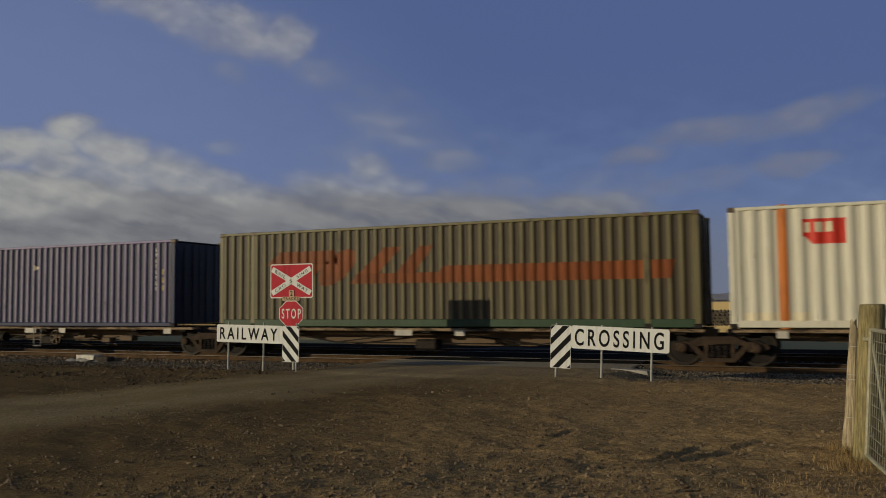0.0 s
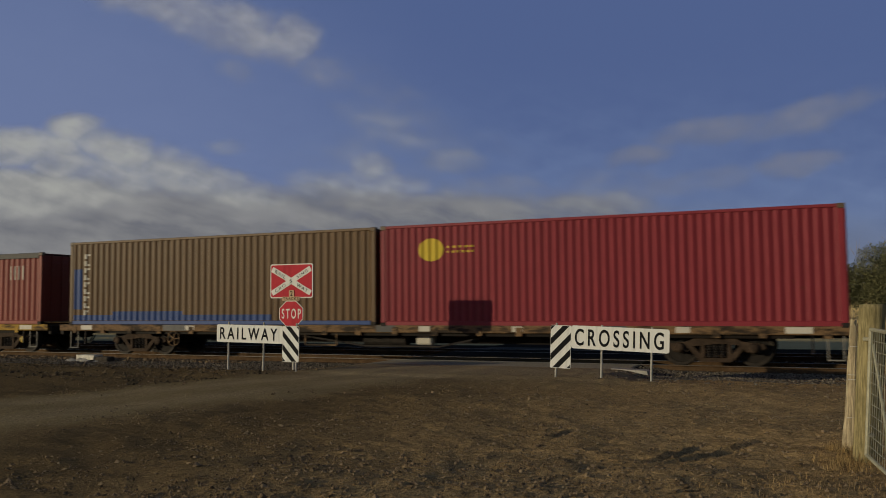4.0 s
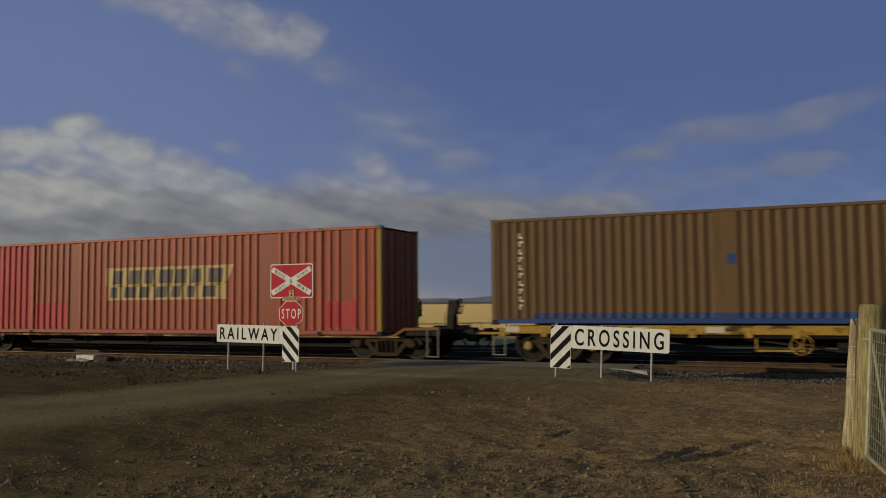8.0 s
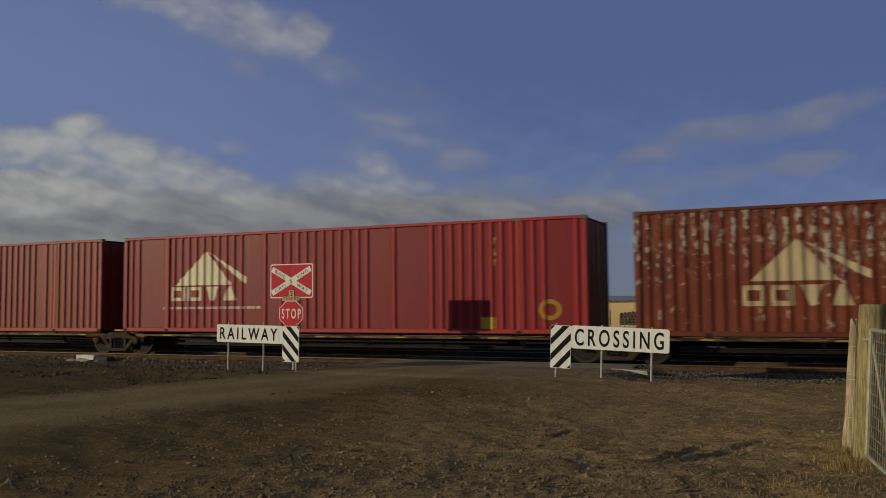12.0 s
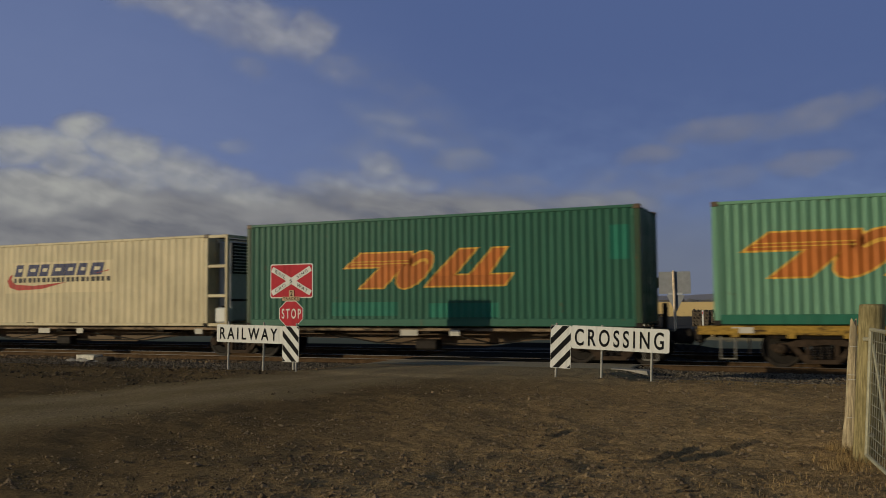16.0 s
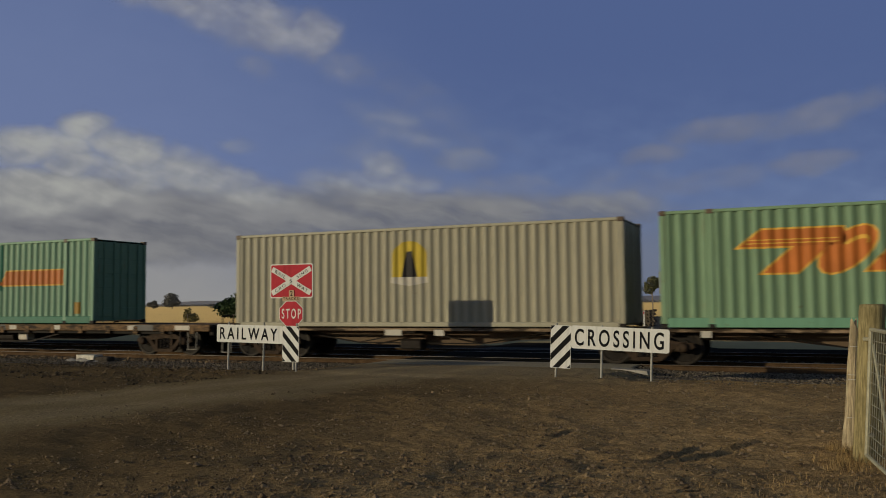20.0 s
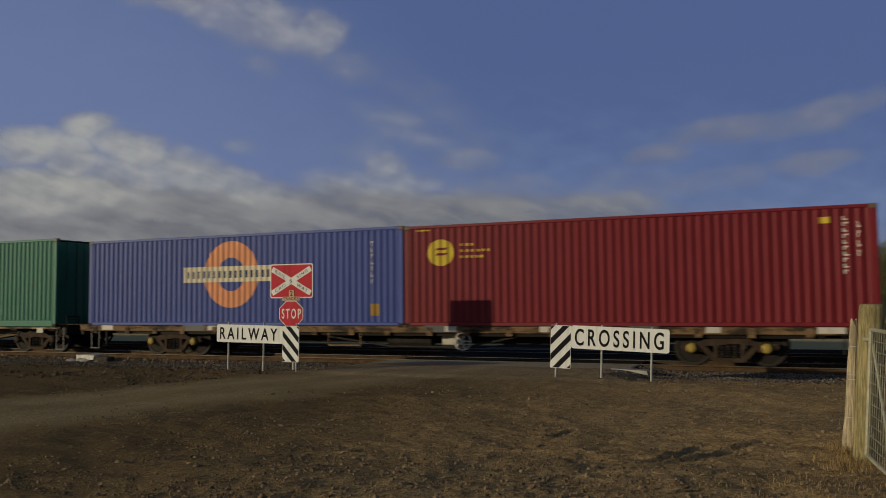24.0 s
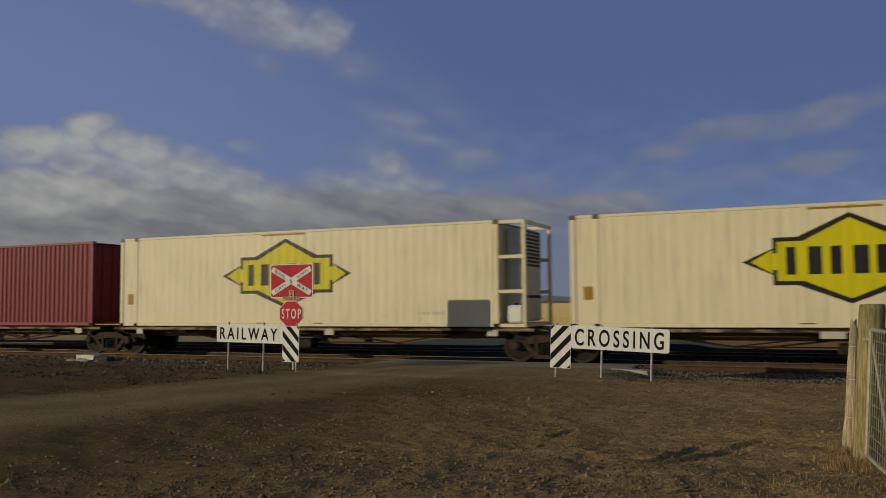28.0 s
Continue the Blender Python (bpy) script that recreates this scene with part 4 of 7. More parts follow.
for q in (1.33, 10.4):
    BM += [("panel_edge", PLATE, [rect(q - 0.03, q + 0.41, 1.82, 3.62)], 0.003), ("panel_edge", BLUEINK, [rect(q + 0.01, q + 0.37, 2.52, 3.28)], 0.006),
           ("badge", BADGE_YELLOW, [disc(q + 0.19, 3.02, 0.15, 0.17, 14)], 0.009), ("badge", BLUEINK, [disc(q + 0.19, 2.98, 0.08, 0.1, 12)], 0.012), ("panel_edge", BADGE_YELLOW, [rect(q, q + 0.38, 1.86, 2.48)], 0.006),
           ("small_writing", BLUEINK, bars(q + 0.05, q + 0.36, 3.36, 3.55, 3, 0.6) + bars(q + 0.06, q + 0.34, 2.0, 2.1, 4, 0.6) + bars(q + 0.06, q + 0.34, 2.25, 2.35, 4, 0.6), 0.009)]
container(-99.78, 12.19, 0.985, 2.9, BLUE, "blue corrugated container with two yellow and white panels", BM + [column(11.0, 11.12, 2.2, 3.6, 6, PLATE)], flats=((5.7, 6.3),), pitch=0.26, dep=0.042)
flat_rack(-107.25, 6.06, 0.97, 2.98, rgb(28, 126, 78), "green_rack", "bright green open rack container with dark stanchions and pale timber", (0.085, 0.325, 0.56, 0.825),
          braces=((0.03, 0.72, 0.26, False), (0.97, 0.86, 0.69, True)), web=True)
UMBER = paint("umber_container", rgb(112, 86, 58), 0.45, 0.3, ridge=0.5, face=1.208)
container(-120.1, 12.25, 1.0, 2.88, UMBER, "brown corrugated container with blue scuffs and a white column of writing",
          [column(0.75, 0.95, 1.4, 3.55, 10, CREAM), ("touch_up", BLUEP, [rect(1.2, 11.9, 1.17, 1.3), rect(6.2, 6.4, 2.5, 2.75), rect(11.7, 12.0, 2.4, 3.0), rect(11.2, 11.7, 2.2, 2.4)], 0.003)],
          low=BLUEP, flats=((5.9, 6.4),), pitch=0.26, dep=0.042)
TERRA = paint("terracotta_container", rgb(150, 62, 52), 0.25, 0.4, ridge=0.75)
RUSTO = paint("rust_orange_container", rgb(164, 76, 50), 0.4, 0.5, ridge=0.75)
PINK = paint("pinkish_red_paint", rgb(184, 48, 58), 0.1, 0.2)
MUST = paint("mustard_paint", rgb(170, 130, 40), 0.3, 0.2)
FLAG_CREAM = paint("dull_cream_panel", rgb(200, 168, 108), 0.3, 0.3, ridge=0.3)
FLAG_DARK = paint("faded_slate_block", rgb(96, 82, 82), 0.1, 0.4, ridge=0.5)
flag = [rect(5.75, 10.8, 1.8, 2.3), [(5.7, 2.3), (10.75, 2.3), (11.1, 2.9), (5.7, 2.9)]]
container(-139.9, 16.4, 0.66, 3.24, RUSTO, "long rust-orange corrugated container with a cream and blue flag panel",
          [("flag_panel", FLAG_CREAM, flag, 0.003), ("flag_block", FLAG_DARK, bars(6.0, 10.7, 2.34, 2.8, 7, 0.78, 0.05) + bars(5.85, 10.5, 1.88, 2.24, 7, 0.7, 0.05), 0.006), ("flag_block", MUST, bars(6.2, 10.8, 2.24, 2.33, 7, 0.6), 0.006),
           ("repaint", PINK, [rect(0.17, 2.2, 0.9, 3.8), rect(2.2, 3.9, 0.9, 1.75)], 0.003), ("repaint", PINK, [rect(14.2, 15.6, 0.9, 1.7)], 0.003)],
          pitch=0.3, dep=0.052, flats=((3.9, 4.2), (12.0, 12.7), (14.9, 15.3)), post=MUST, W=2.5, inner=(2.1, 14.2), low=TERRA, ribbed=True)
MAROON = paint("maroon_container", rgb(126, 47, 55), 0.2, 0.3, ridge=0.8)
container(-156.86, 15.85, 0.68, 3.22, MAROON, "long maroon corrugated container with a cream triangle mark",
          peak_mark(2.2, 3.1, 3.82, 4.5, 2.33, 3.27, 2.15, 4.33, 1.88, 2.26) + [column(15.2, 15.35, 3.3, 3.75, 3, PLATE)],
          pitch=0.3, dep=0.052, flats=((1.15, 2.1), (3.8, 4.3), (9.1, 9.6), (11.6, 12.15), (14.0, 14.6)), W=2.5, inner=(1.7, 14.0), ribbed=True)


def worn_paint(name, c, under):
    """Old paint that has flaked off the upper half of the sheets."""
    m = Mat(name, 0.6)
    p = m.place()
    flake = m.noise(m.stretch(p, (4.0, 4.0, 2.2)), 2.2, 6, 0.68)
    z = m.t.nodes.new("ShaderNodeSeparateXYZ")
    c2 = m.t.nodes.new("ShaderNodeTexCoord")
    m.link(c2.outputs["Object"], z.inputs[0])
    lift = m.math('MULTIPLY', m.ramp(z.outputs[2], 1.0, 2.5), 0.1)
    groups = m.math('MULTIPLY_ADD', m.noise(p, 0.55, 3, 0.5), 0.3, -0.15)
    lift = m.math('ADD', lift, groups)
    k = m.math('MULTIPLY', m.ramp(m.math('ADD', flake, lift), 0.622, 0.65), m.math('MULTIPLY_ADD', m.ramp(z.outputs[1], -1.195, -1.215), 0.85, 0.15))
    col = m.mix(m.ramp(m.noise(p, 0.8, 5), 0.3, 0.7), c, shade(c, 1.4))
    col = m.mix(m.math('MULTIPLY', m.ramp(m.noise(m.stretch(p, (9, 9, 0.5)), 1.0, 5), 0.5, 0.8), 0.5), col, shade(c, 0.5))
    m.colour(m.mix(k, col, under))
    m.bump(m.math('MULTIPLY', k, -1.0), 0.3, 0.004)
    return m.m


DULL = paint("dirty_cream_livery", rgb(182, 164, 130), 0.5, 0.3)
WORN = worn_paint("flaking_red_brown_paint", shade(rgb(112, 57, 42), 0.6), shade(rgb(164, 156, 142), 0.78))
WORN_RAIL = paint("red_brown_rail", rgb(112, 57, 42), 0.3, 0.3)
container(-173.98, 15.95, 0.68, 3.22, WORN, "long red-brown container with flaking paint and a cream triangle mark",
          [(a, DULL if m is CREAM else m, q, o) for a, m, q, o in peak_mark(2.77, 3.85, 4.77, 5.42, 2.06, 3.07, 2.6, 5.18, 1.46, 1.96)] + [("touch_up", DULL, [rect(13.2, 13.27, 2.3, 2.84), rect(13.55, 13.62, 2.3, 2.84), rect(13.27, 13.55, 2.3, 2.4), rect(13.27, 13.55, 2.74, 2.84)], 0.004)],
          pitch=0.3, dep=0.052, W=2.5, inner=(1.7, 14.1), ribbed=True, rail=WORN_RAIL, low=WORN_RAIL)
CHERRY = paint("cherry_red_container", rgb(146, 34, 42), 0.2, 0.3, ridge=0.85)
container(-191.2, 16.0, 0.72, 3.18, CHERRY, "long cherry-red corrugated container with a cream triangle mark",
          peak_mark(2.2, 3.48, 4.5, 5.04, 2.25, 3.35, 2.04, 4.82, 1.75, 2.2) + [("small_writing", PLATE, bars(1.7, 5.6, 1.48, 1.56, 22, 0.7), 0.004),
          ("touch_up", BADGE_YELLOW, [rect(13.0, 13.4, 0.85, 1.2)], 0.004), ("touch_up", MUST, ring(14.95, 1.4, 0.32, 0.28, 0.6), 0.004), column(13.35, 13.45, 2.6, 3.5, 3, BADGE_YELLOW)],
          pitch=0.3, dep=0.052, flats=((0.9, 1.7), (5.05, 5.65), (5.75, 6.3), (9.5, 10.1), (10.4, 11.4), (14.8, 15.6)), W=2.5, inner=(1.8, 14.0), ribbed=True)
OCHRE = paint("faded_ochre_mark", rgb(150, 110, 50), 0.3, 0.2)
container(-208.6, 16.4, 0.7, 3.22, TERRA, "long terracotta-red corrugated container with a faded ochre mark",
          [("mark", OCHRE, bars(6.1, 10.5, 2.3, 2.9, 6, 0.6, 0.1), 0.004), ("repaint", PINK, [rect(6.0, 9.4, 1.2, 1.75)], 0.003)], pitch=0.3, dep=0.052, flats=((0.3, 0.9), (3.2, 3.5), (13.2, 13.7)), W=2.5, inner=(2.1, 14.1), ribbed=True)
flat_rack(-217.95, 6.06, 1.0, 3.03, rgb(40, 118, 82), "jade_rack", "green open rack container with dark grid rails", (0.075, 0.33, 0.575, 0.845),
          ((0.08, 0.845, 0.8, 0.13), (0.02, 0.33, 0.48, 0.05), (0.6, 0.98, 0.5, 0.05), (0.08, 0.845, 0.33, 0.13)), ((0.03, 0.72, 0.25, False), (0.97, 0.86, 0.7, True)), STEEL, True, 0.3)
SAGE = paint("sage_green_container", rgb(112, 158, 130), 0.3, 0.25, ridge=0.6)
TEALR = paint("teal_rail", rgb(58, 128, 104), 0.3, 0.2)
container(-230.9, 12.3, 0.985, 3.06, SAGE, "pale green corrugated container with an orange mark and bar",
          swept_mark(0.75, 6.6, 2.13, 3.25, (7.3, 11.1, 2.2, 2.72)) + [("data_plate", MUST, [rect(11.3, 11.6, 1.35, 1.75)], 0.004)], low=TEALR, skirt=0.27, W=2.5, pitch=0.218, dep=0.038)
FOREST = paint("forest_green_container", rgb(56, 112, 92), 0.3, 0.3, ridge=0.3)
TEALP = paint("teal_touch_up", rgb(44, 130, 108), 0.2, 0.2)
container(-244.95, 12.3, 0.92, 3.19, FOREST, "dark green corrugated container with an orange mark and teal patches",
          swept_mark(3.6, 8.55, 2.05, 3.1) + [("touch_up", TEALP, [rect(11.5, 12.0, 2.7, 3.6), rect(3.1, 5.3, 1.25, 1.65), rect(6.3, 8.4, 1.2, 1.6)], 0.003)], skirt=0.24, W=2.5, post=GREENRAIL, pitch=0.218, dep=0.038)
IVORY = paint("ivory_reefer", rgb(208, 192, 156), 0.4, 0.25)
sm = [("mark_panel", paint("paler_ivory", rgb(222, 204, 164), 0.1, 0.1), [rect(4.55, 9.75, 2.1, 3.2)], 0.003), ("mark", BLUEINK, bars(5.0, 9.3, 2.7, 3.12, 7, 0.86, 0.12), 0.006),
      ("mark_inner", CREAM, bars(5.2, 9.5, 2.86, 2.98, 7, 0.36, 0.04), 0.009), ("small_writing", DARKINK, bars(5.0, 9.7, 2.48, 2.64, 20, 0.7), 0.006),
      ("sweep", REDINK, [[(4.65, 2.55), (4.75, 2.72), (4.95, 2.78), (4.85, 2.6)], [(4.65, 2.55), (4.85, 2.6), (5.05, 2.42), (4.75, 2.32)],
                         [(4.75, 2.32), (5.05, 2.42), (6.0, 2.36), (5.2, 2.2)], [(5.2, 2.2), (6.0, 2.36), (7.6, 2.47), (6.4, 2.24)], [(8.9, 2.74), (9.0, 2.76), (9.6, 2.88), (9.55, 2.83)]], 0.007)]
reefer(-260.3, 14.6, SK, 2.98, IVORY, "cream insulated container with a blue mark and red sweep", sm, 0.018)
MINT = paint("mint_green_container", rgb(122, 160, 132), 0.35, 0.25, ridge=0.6)
TP = [("touch_up", TEALP, [rect(7.6, 8.9, 1.18, 1.75), rect(8.6, 8.95, 1.75, 1.95), rect(6.5, 10.2, 1.16, 1.24)], 0.003)]
container(-276.34, 14.75, SK, 2.97, MINT, "pale green corrugated container with an orange mark, bar and teal patch",
          swept_mark(1.56, 7.2, 2.25, 3.35, (7.9, 13.4, 2.32, 2.8)) + TP + [("data_plate", MUST, [rect(13.9, 14.2, 1.3, 1.7)], 0.004), ("touch_up", TEALP, [rect(14.35, 14.5, 2.1, 2.5)], 0.003)],
          pitch=0.3, dep=0.052, low=TEALR, skirt=0.27, W=2.5, inner=(1.15, 13.3))
OLIVEG = paint("grey_green_container", rgb(128, 157, 124), 0.45, 0.3, ridge=0.6)
container(-291.96, 14.75, SK, 2.97, OLIVEG, "grey-green corrugated container with an orange mark and bar",
          swept_mark(1.9, 7.2, 2.23, 3.33, (7.85, 13.1, 2.26, 2.76)) + [("data_plate", MUST, [rect(13.8, 14.1, 1.3, 1.7)], 0.004)], pitch=0.3, dep=0.052, low=SAGE, skirt=0.27, W=2.5, inner=(1.15, 13.3))
PUTTY = paint("putty_grey_container", rgb(176, 170, 148), 0.12, 0.15, ridge=0.35, face=1.208)
container(-305.16, 12.3, SK, 2.895, PUTTY, "putty-grey corrugated container with a yellow arched badge",
          [("badge", BADGE_YELLOW, [disc(6.1, 2.95, 0.55, 0.45, 16, 0, math.pi) + [(5.55, 2.95)], rect(5.55, 6.65, 2.35, 2.95)], 0.003),
           ("badge_tower", DARKINK, [[(5.85, 2.3), (6.35, 2.3), (6.2, 3.1), (6.0, 3.1)]], 0.006), ("badge_foot", PLATE, [[(5.5, 2.36), (5.5, 2.2), (6.1, 2.1), (6.7, 2.2), (6.7, 2.36)]], 0.009)], dep=0.055, pitch=0.288)
container(-325.93, 14.75, 0.99, 2.99, MINT, "pale green container with an orange mark and darker repainted panel",
          [("repaint", TEALR, [rect(7.05, 10.2, 2.2, 3.88)], 0.003)] + swept_mark(1.5, 6.75, 2.32, 3.48, (10.2, 13.35, 2.4, 2.9)) + [("data_plate", MUST, [rect(13.8, 14.1, 1.35, 1.75)], 0.004)],
          pitch=0.3, dep=0.052, low=TEALR, skirt=0.27, W=2.5, inner=(1.15, 13.3))
container(-341.95, 14.65, 1.0, 2.98, OLIVEG, "grey-green corrugated container with an orange mark, bar and scuffed posts",
          swept_mark(1.5, 7.0, 2.25, 3.42, (7.6, 13.0, 2.3, 2.78)) + [("touch_up", BLUEP, [rect(11.3, 12.1, 1.3, 1.65)], 0.003), ("data_plate", MUST, [rect(13.7, 14.0, 1.35, 1.75)], 0.004)],
          pitch=0.3, dep=0.052, low=TEALR, skirt=0.27, W=2.5, inner=(1.15, 13.3))
WINE = paint("wine_red_container", rgb(126, 32, 42), 0.08, 0.2, ridge=0.35, face=1.208)
container(-359.8, 12.19, 0.9, 2.92, WINE, "wine-red corrugated container with a yellow round badge",
          [("badge", BADGE_YELLOW, [disc(1.14, 3.03, 0.42, 0.38)], 0.004), ("badge_bar", WINE, [rect(0.95, 1.3, 2.95, 3.02, 0.08), rect(0.95, 1.3, 3.1, 3.17, 0.08)], 0.008),
           ("small_writing", BADGE_YELLOW, bars(1.75, 2.2, 3.2, 3.27, 3) + bars(1.75, 2.7, 3.03, 3.1, 6) + bars(1.75, 2.5, 2.86, 2.93, 5), 0.004),
           column(11.42, 11.6, 2.2, 3.6, 10, PLATE), column(11.75, 11.85, 2.6, 3.5, 4, PLATE), ("data_plate", BADGE_YELLOW, [rect(10.95, 11.2, 3.4, 3.55), rect(0.4, 0.8, 3.66, 3.7)], 0.004)], pitch=0.223, dep=0.038)
ROYAL = paint("royal_blue_container", rgb(68, 84, 156), 0.15, 0.25, ridge=0.4, face=1.208)
PEACH = paint("peach_orange_livery", rgb(226, 150, 104), 0.05, 0.1)
container(-372.03, 12.19, 0.9, 2.95, ROYAL, "royal blue corrugated container with a peach ring and cream name bar",
          [("ring_mark", PEACH, ring(6.05, 2.58, 1.06, 1.07, 0.5), 0.003), ("name_bar", CREAM, [rect(4.15, 7.95, 2.34, 2.84)], 0.006), ("name_block", BLUEINK, bars(4.3, 7.85, 2.47, 2.7, 17, 0.5), 0.009),
           ("data_plate", MUST, [rect(11.1, 11.4, 1.25, 1.6), rect(5.7, 6.4, 0.95, 1.02)], 0.004), column(11.1, 11.22, 2.2, 3.5, 7, PLATE)], pitch=0.213, dep=0.038)
JADE = paint("jade_green_container", rgb(56, 124, 102), 0.35, 0.3, ridge=0.45, face=1.238)
container(-385.75, 12.19, 0.87, 3.16, JADE, "green corrugated container with an orange mark and rust spots",
          swept_mark(3.2, 8.2, 1.98, 3.05), skirt=0.26, low=TEALR, W=2.5, pitch=0.216, dep=0.038)
PALEG = paint("pale_grey_green_container", rgb(134, 156, 122), 0.45, 0.3, ridge=0.6)
container(-401.4, 14.75, SK, 2.97, PALEG, "weathered grey-green container with an orange mark and long bar",
          swept_mark(1.65, 6.8, 2.22, 3.33, (7.45, 13.25, 2.28, 2.76)) + [("data_plate", MUST, [rect(13.9, 14.2, 1.3, 1.65)], 0.004), ("touch_up", TEALP, [rect(14.3, 14.55, 1.9, 2.3)], 0.003)],
          pitch=0.3, dep=0.052, low=PALEG, skirt=0.27, W=2.5, inner=(1.15, 13.3))
SHELL = paint("shell_white_reefer", rgb(232, 220, 186), 0.08, 0.08)
FOXY = paint("bright_yellow_livery", rgb(216, 204, 24), 0.03, 0.1)


def star_parts(d):
    """The eight-pointed badge as convex pieces, its points drawn in by d."""
    x = 1.3 * d
    return [[(4.3 + 2 * d, 2.52), (5.0, 2.2 + 0.3 * d), (5.0, 2.84 - 0.3 * d)], [(9.02 - 2 * d, 2.52), (8.38, 2.84 - 0.3 * d), (8.38, 2.2 + 0.3 * d)],
            rect(5.0 + d, 8.38 - d, 1.95 + d, 3.1 - d), rect(4.98, 5.0 + d + 0.01, 2.22 + d, 2.82 - d), rect(8.37 - d, 8.4, 2.22 + d, 2.82 - d),
            [(5.55 + x, 1.95 + d), (6.69, 1.5 + 1.2 * d), (7.83 - x, 1.95 + d)], [(5.55 + x, 3.1 - d), (7.83 - x, 3.1 - d), (6.69, 3.64 - 1.2 * d)]]


lm = [("badge_edge", DARKINK, star_parts(0.0), 0.003), ("badge", FOXY, star_parts(0.1), 0.006), ("badge_block", DARKINK, bars(5.3, 8.2, 2.2, 2.86, 6, 0.6), 0.009),
      ("small_writing", PLATE, bars(11.2, 12.1, 1.28, 1.36, 6), 0.004), ("data_plate", MUST, [rect(0.35, 0.6, 1.65, 2.0)], 0.004), ("data_plate", MUST, [rect(5.8, 7.4, 3.74, 3.79)], 0.004)]
reefer(-416.2, 14.3, SK, 2.98, SHELL, "off-white insulated container with a yellow star badge", lm)
reefer(-431.88, 14.45, SK, 2.98, SHELL, "off-white insulated container with a yellow star badge", lm)
container(-445.35, 12.19, SK, 2.95, CRIMSON, "faded crimson corrugated container with plain sides", pitch=0.22, dep=0.038)

# ---------------------------------------------------------------- ground
def road_centre(y):
    return -11.2 + 2.9 * min(1.0, max(0.0, (y - 10) / 10))


def smooth(a, b, x):
    k = min(1.0, max(0.0, (x - a) / (b - a)))
    return k * k * (3 - 2 * k)


def ground_z(x, y):
    """Packed dirt with ruts; it dips to the ballast beside the crossing."""
    near = smooth(60, 25, math.hypot(x + 6, y - 12))
    onroad = smooth(4.6, 3.3, abs(x + 7.7)) if y > 17 else 0.0
    z = -0.19 * smooth(15.5, 20.6, y) * (1 - onroad) - 0.05 * onroad * smooth(19.5, 21, y)
    if near > 0:
        r = abs(x - road_centre(y))
        rough = 0.35 + 0.65 * smooth(1.6, 3.0, r)
        z += near * rough * (0.07 * noise.noise(Vector((x * 0.35, y * 0.5, 0))) + 0.035 * noise.noise(Vector((x * 1.3, y * 1.6, 4))) + 0.022 * noise.noise(Vector((x * 3.4, y * 3.8, 9)))
                             + 0.012 * noise.noise(Vector((x * 8.0, y * 8.0, 2)))) * smooth(21, 18, y)
        # the scuffed ruts in the near dirt
        for cx, cy, ang, ln, dep in ((-1.41, 9.23, 1.29, 0.6, -0.036), (-1.02, 9.47, 1.13, 0.9, -0.038), (-2.79, 8.77, 0.29, 0.6, 0.034), (-2.84, 9.8, 1.45, 0.3, -0.03),
                                     (-1.75, 8.9, 0.2, 0.3, 0.032), (-5.3, 11.9, -0.9, 0.5, 0.026), (-4.6, 9.9, 0.5, 0.5, 0.03), (-3.9, 9.3, 0.2, 0.4, 0.026)):
            a = (x - cx) * math.cos(ang) + (y - cy) * math.sin(ang)
            b = -(x - cx) * math.sin(ang) + (y - cy) * math.cos(ang)
            if abs(a) < 2 and abs(b) < 0.6:
                z += dep * math.exp(-(a / ln) ** 2) * (math.exp(-((b + 0.05 - 0.03 * a * a) / 0.045) ** 2) - math.exp(-((b - 0.03 - 0.03 * a * a) / 0.05) ** 2))
    return z


def steps(stops):
    """Coordinates that run through (from, to, spacing) stretches."""
    out = []
    for a, b, d in stops:
        n = max(1, round((b - a) / d))
        out += [a + (b - a) * i / n for i in range(n)]
    return out + [stops[-1][1]]


GX = steps([(-4500, -500, 500), (-500, -100, 50), (-100, -34, 6), (-34, -14, 0.25), (-14, -5, 0.09), (-5, 0.6, 0.038), (0.6, 3, 0.1), (3, 10, 0.5), (10, 100, 10), (100, 500, 50), (500, 4500, 500)])
GY = steps([(-2000, -100, 200), (-100, 0, 12), (0, 5, 0.5), (5, 7.8, 0.08), (7.8, 11, 0.038), (11, 13.5, 0.085), (13.5, 20.5, 0.16), (20.5, 34, 1.0), (34, 100, 6), (100, 500, 40), (500, 4700, 350)])
gv = [(x, y, ground_z(x, y) if -40 < x < 12 and 2 < y < 36 else (-0.2 if 20 < y else 0.0)) for y in GY for x in GX]
nx = len(GX)
gf = [(j * nx + i, j * nx + i + 1, (j + 1) * nx + i + 1, (j + 1) * nx + i) for j in range(len(GY) - 1) for i in range(nx - 1)]
gm = bpy.data.meshes.new("ground")
gm.from_pydata(gv, [], gf)


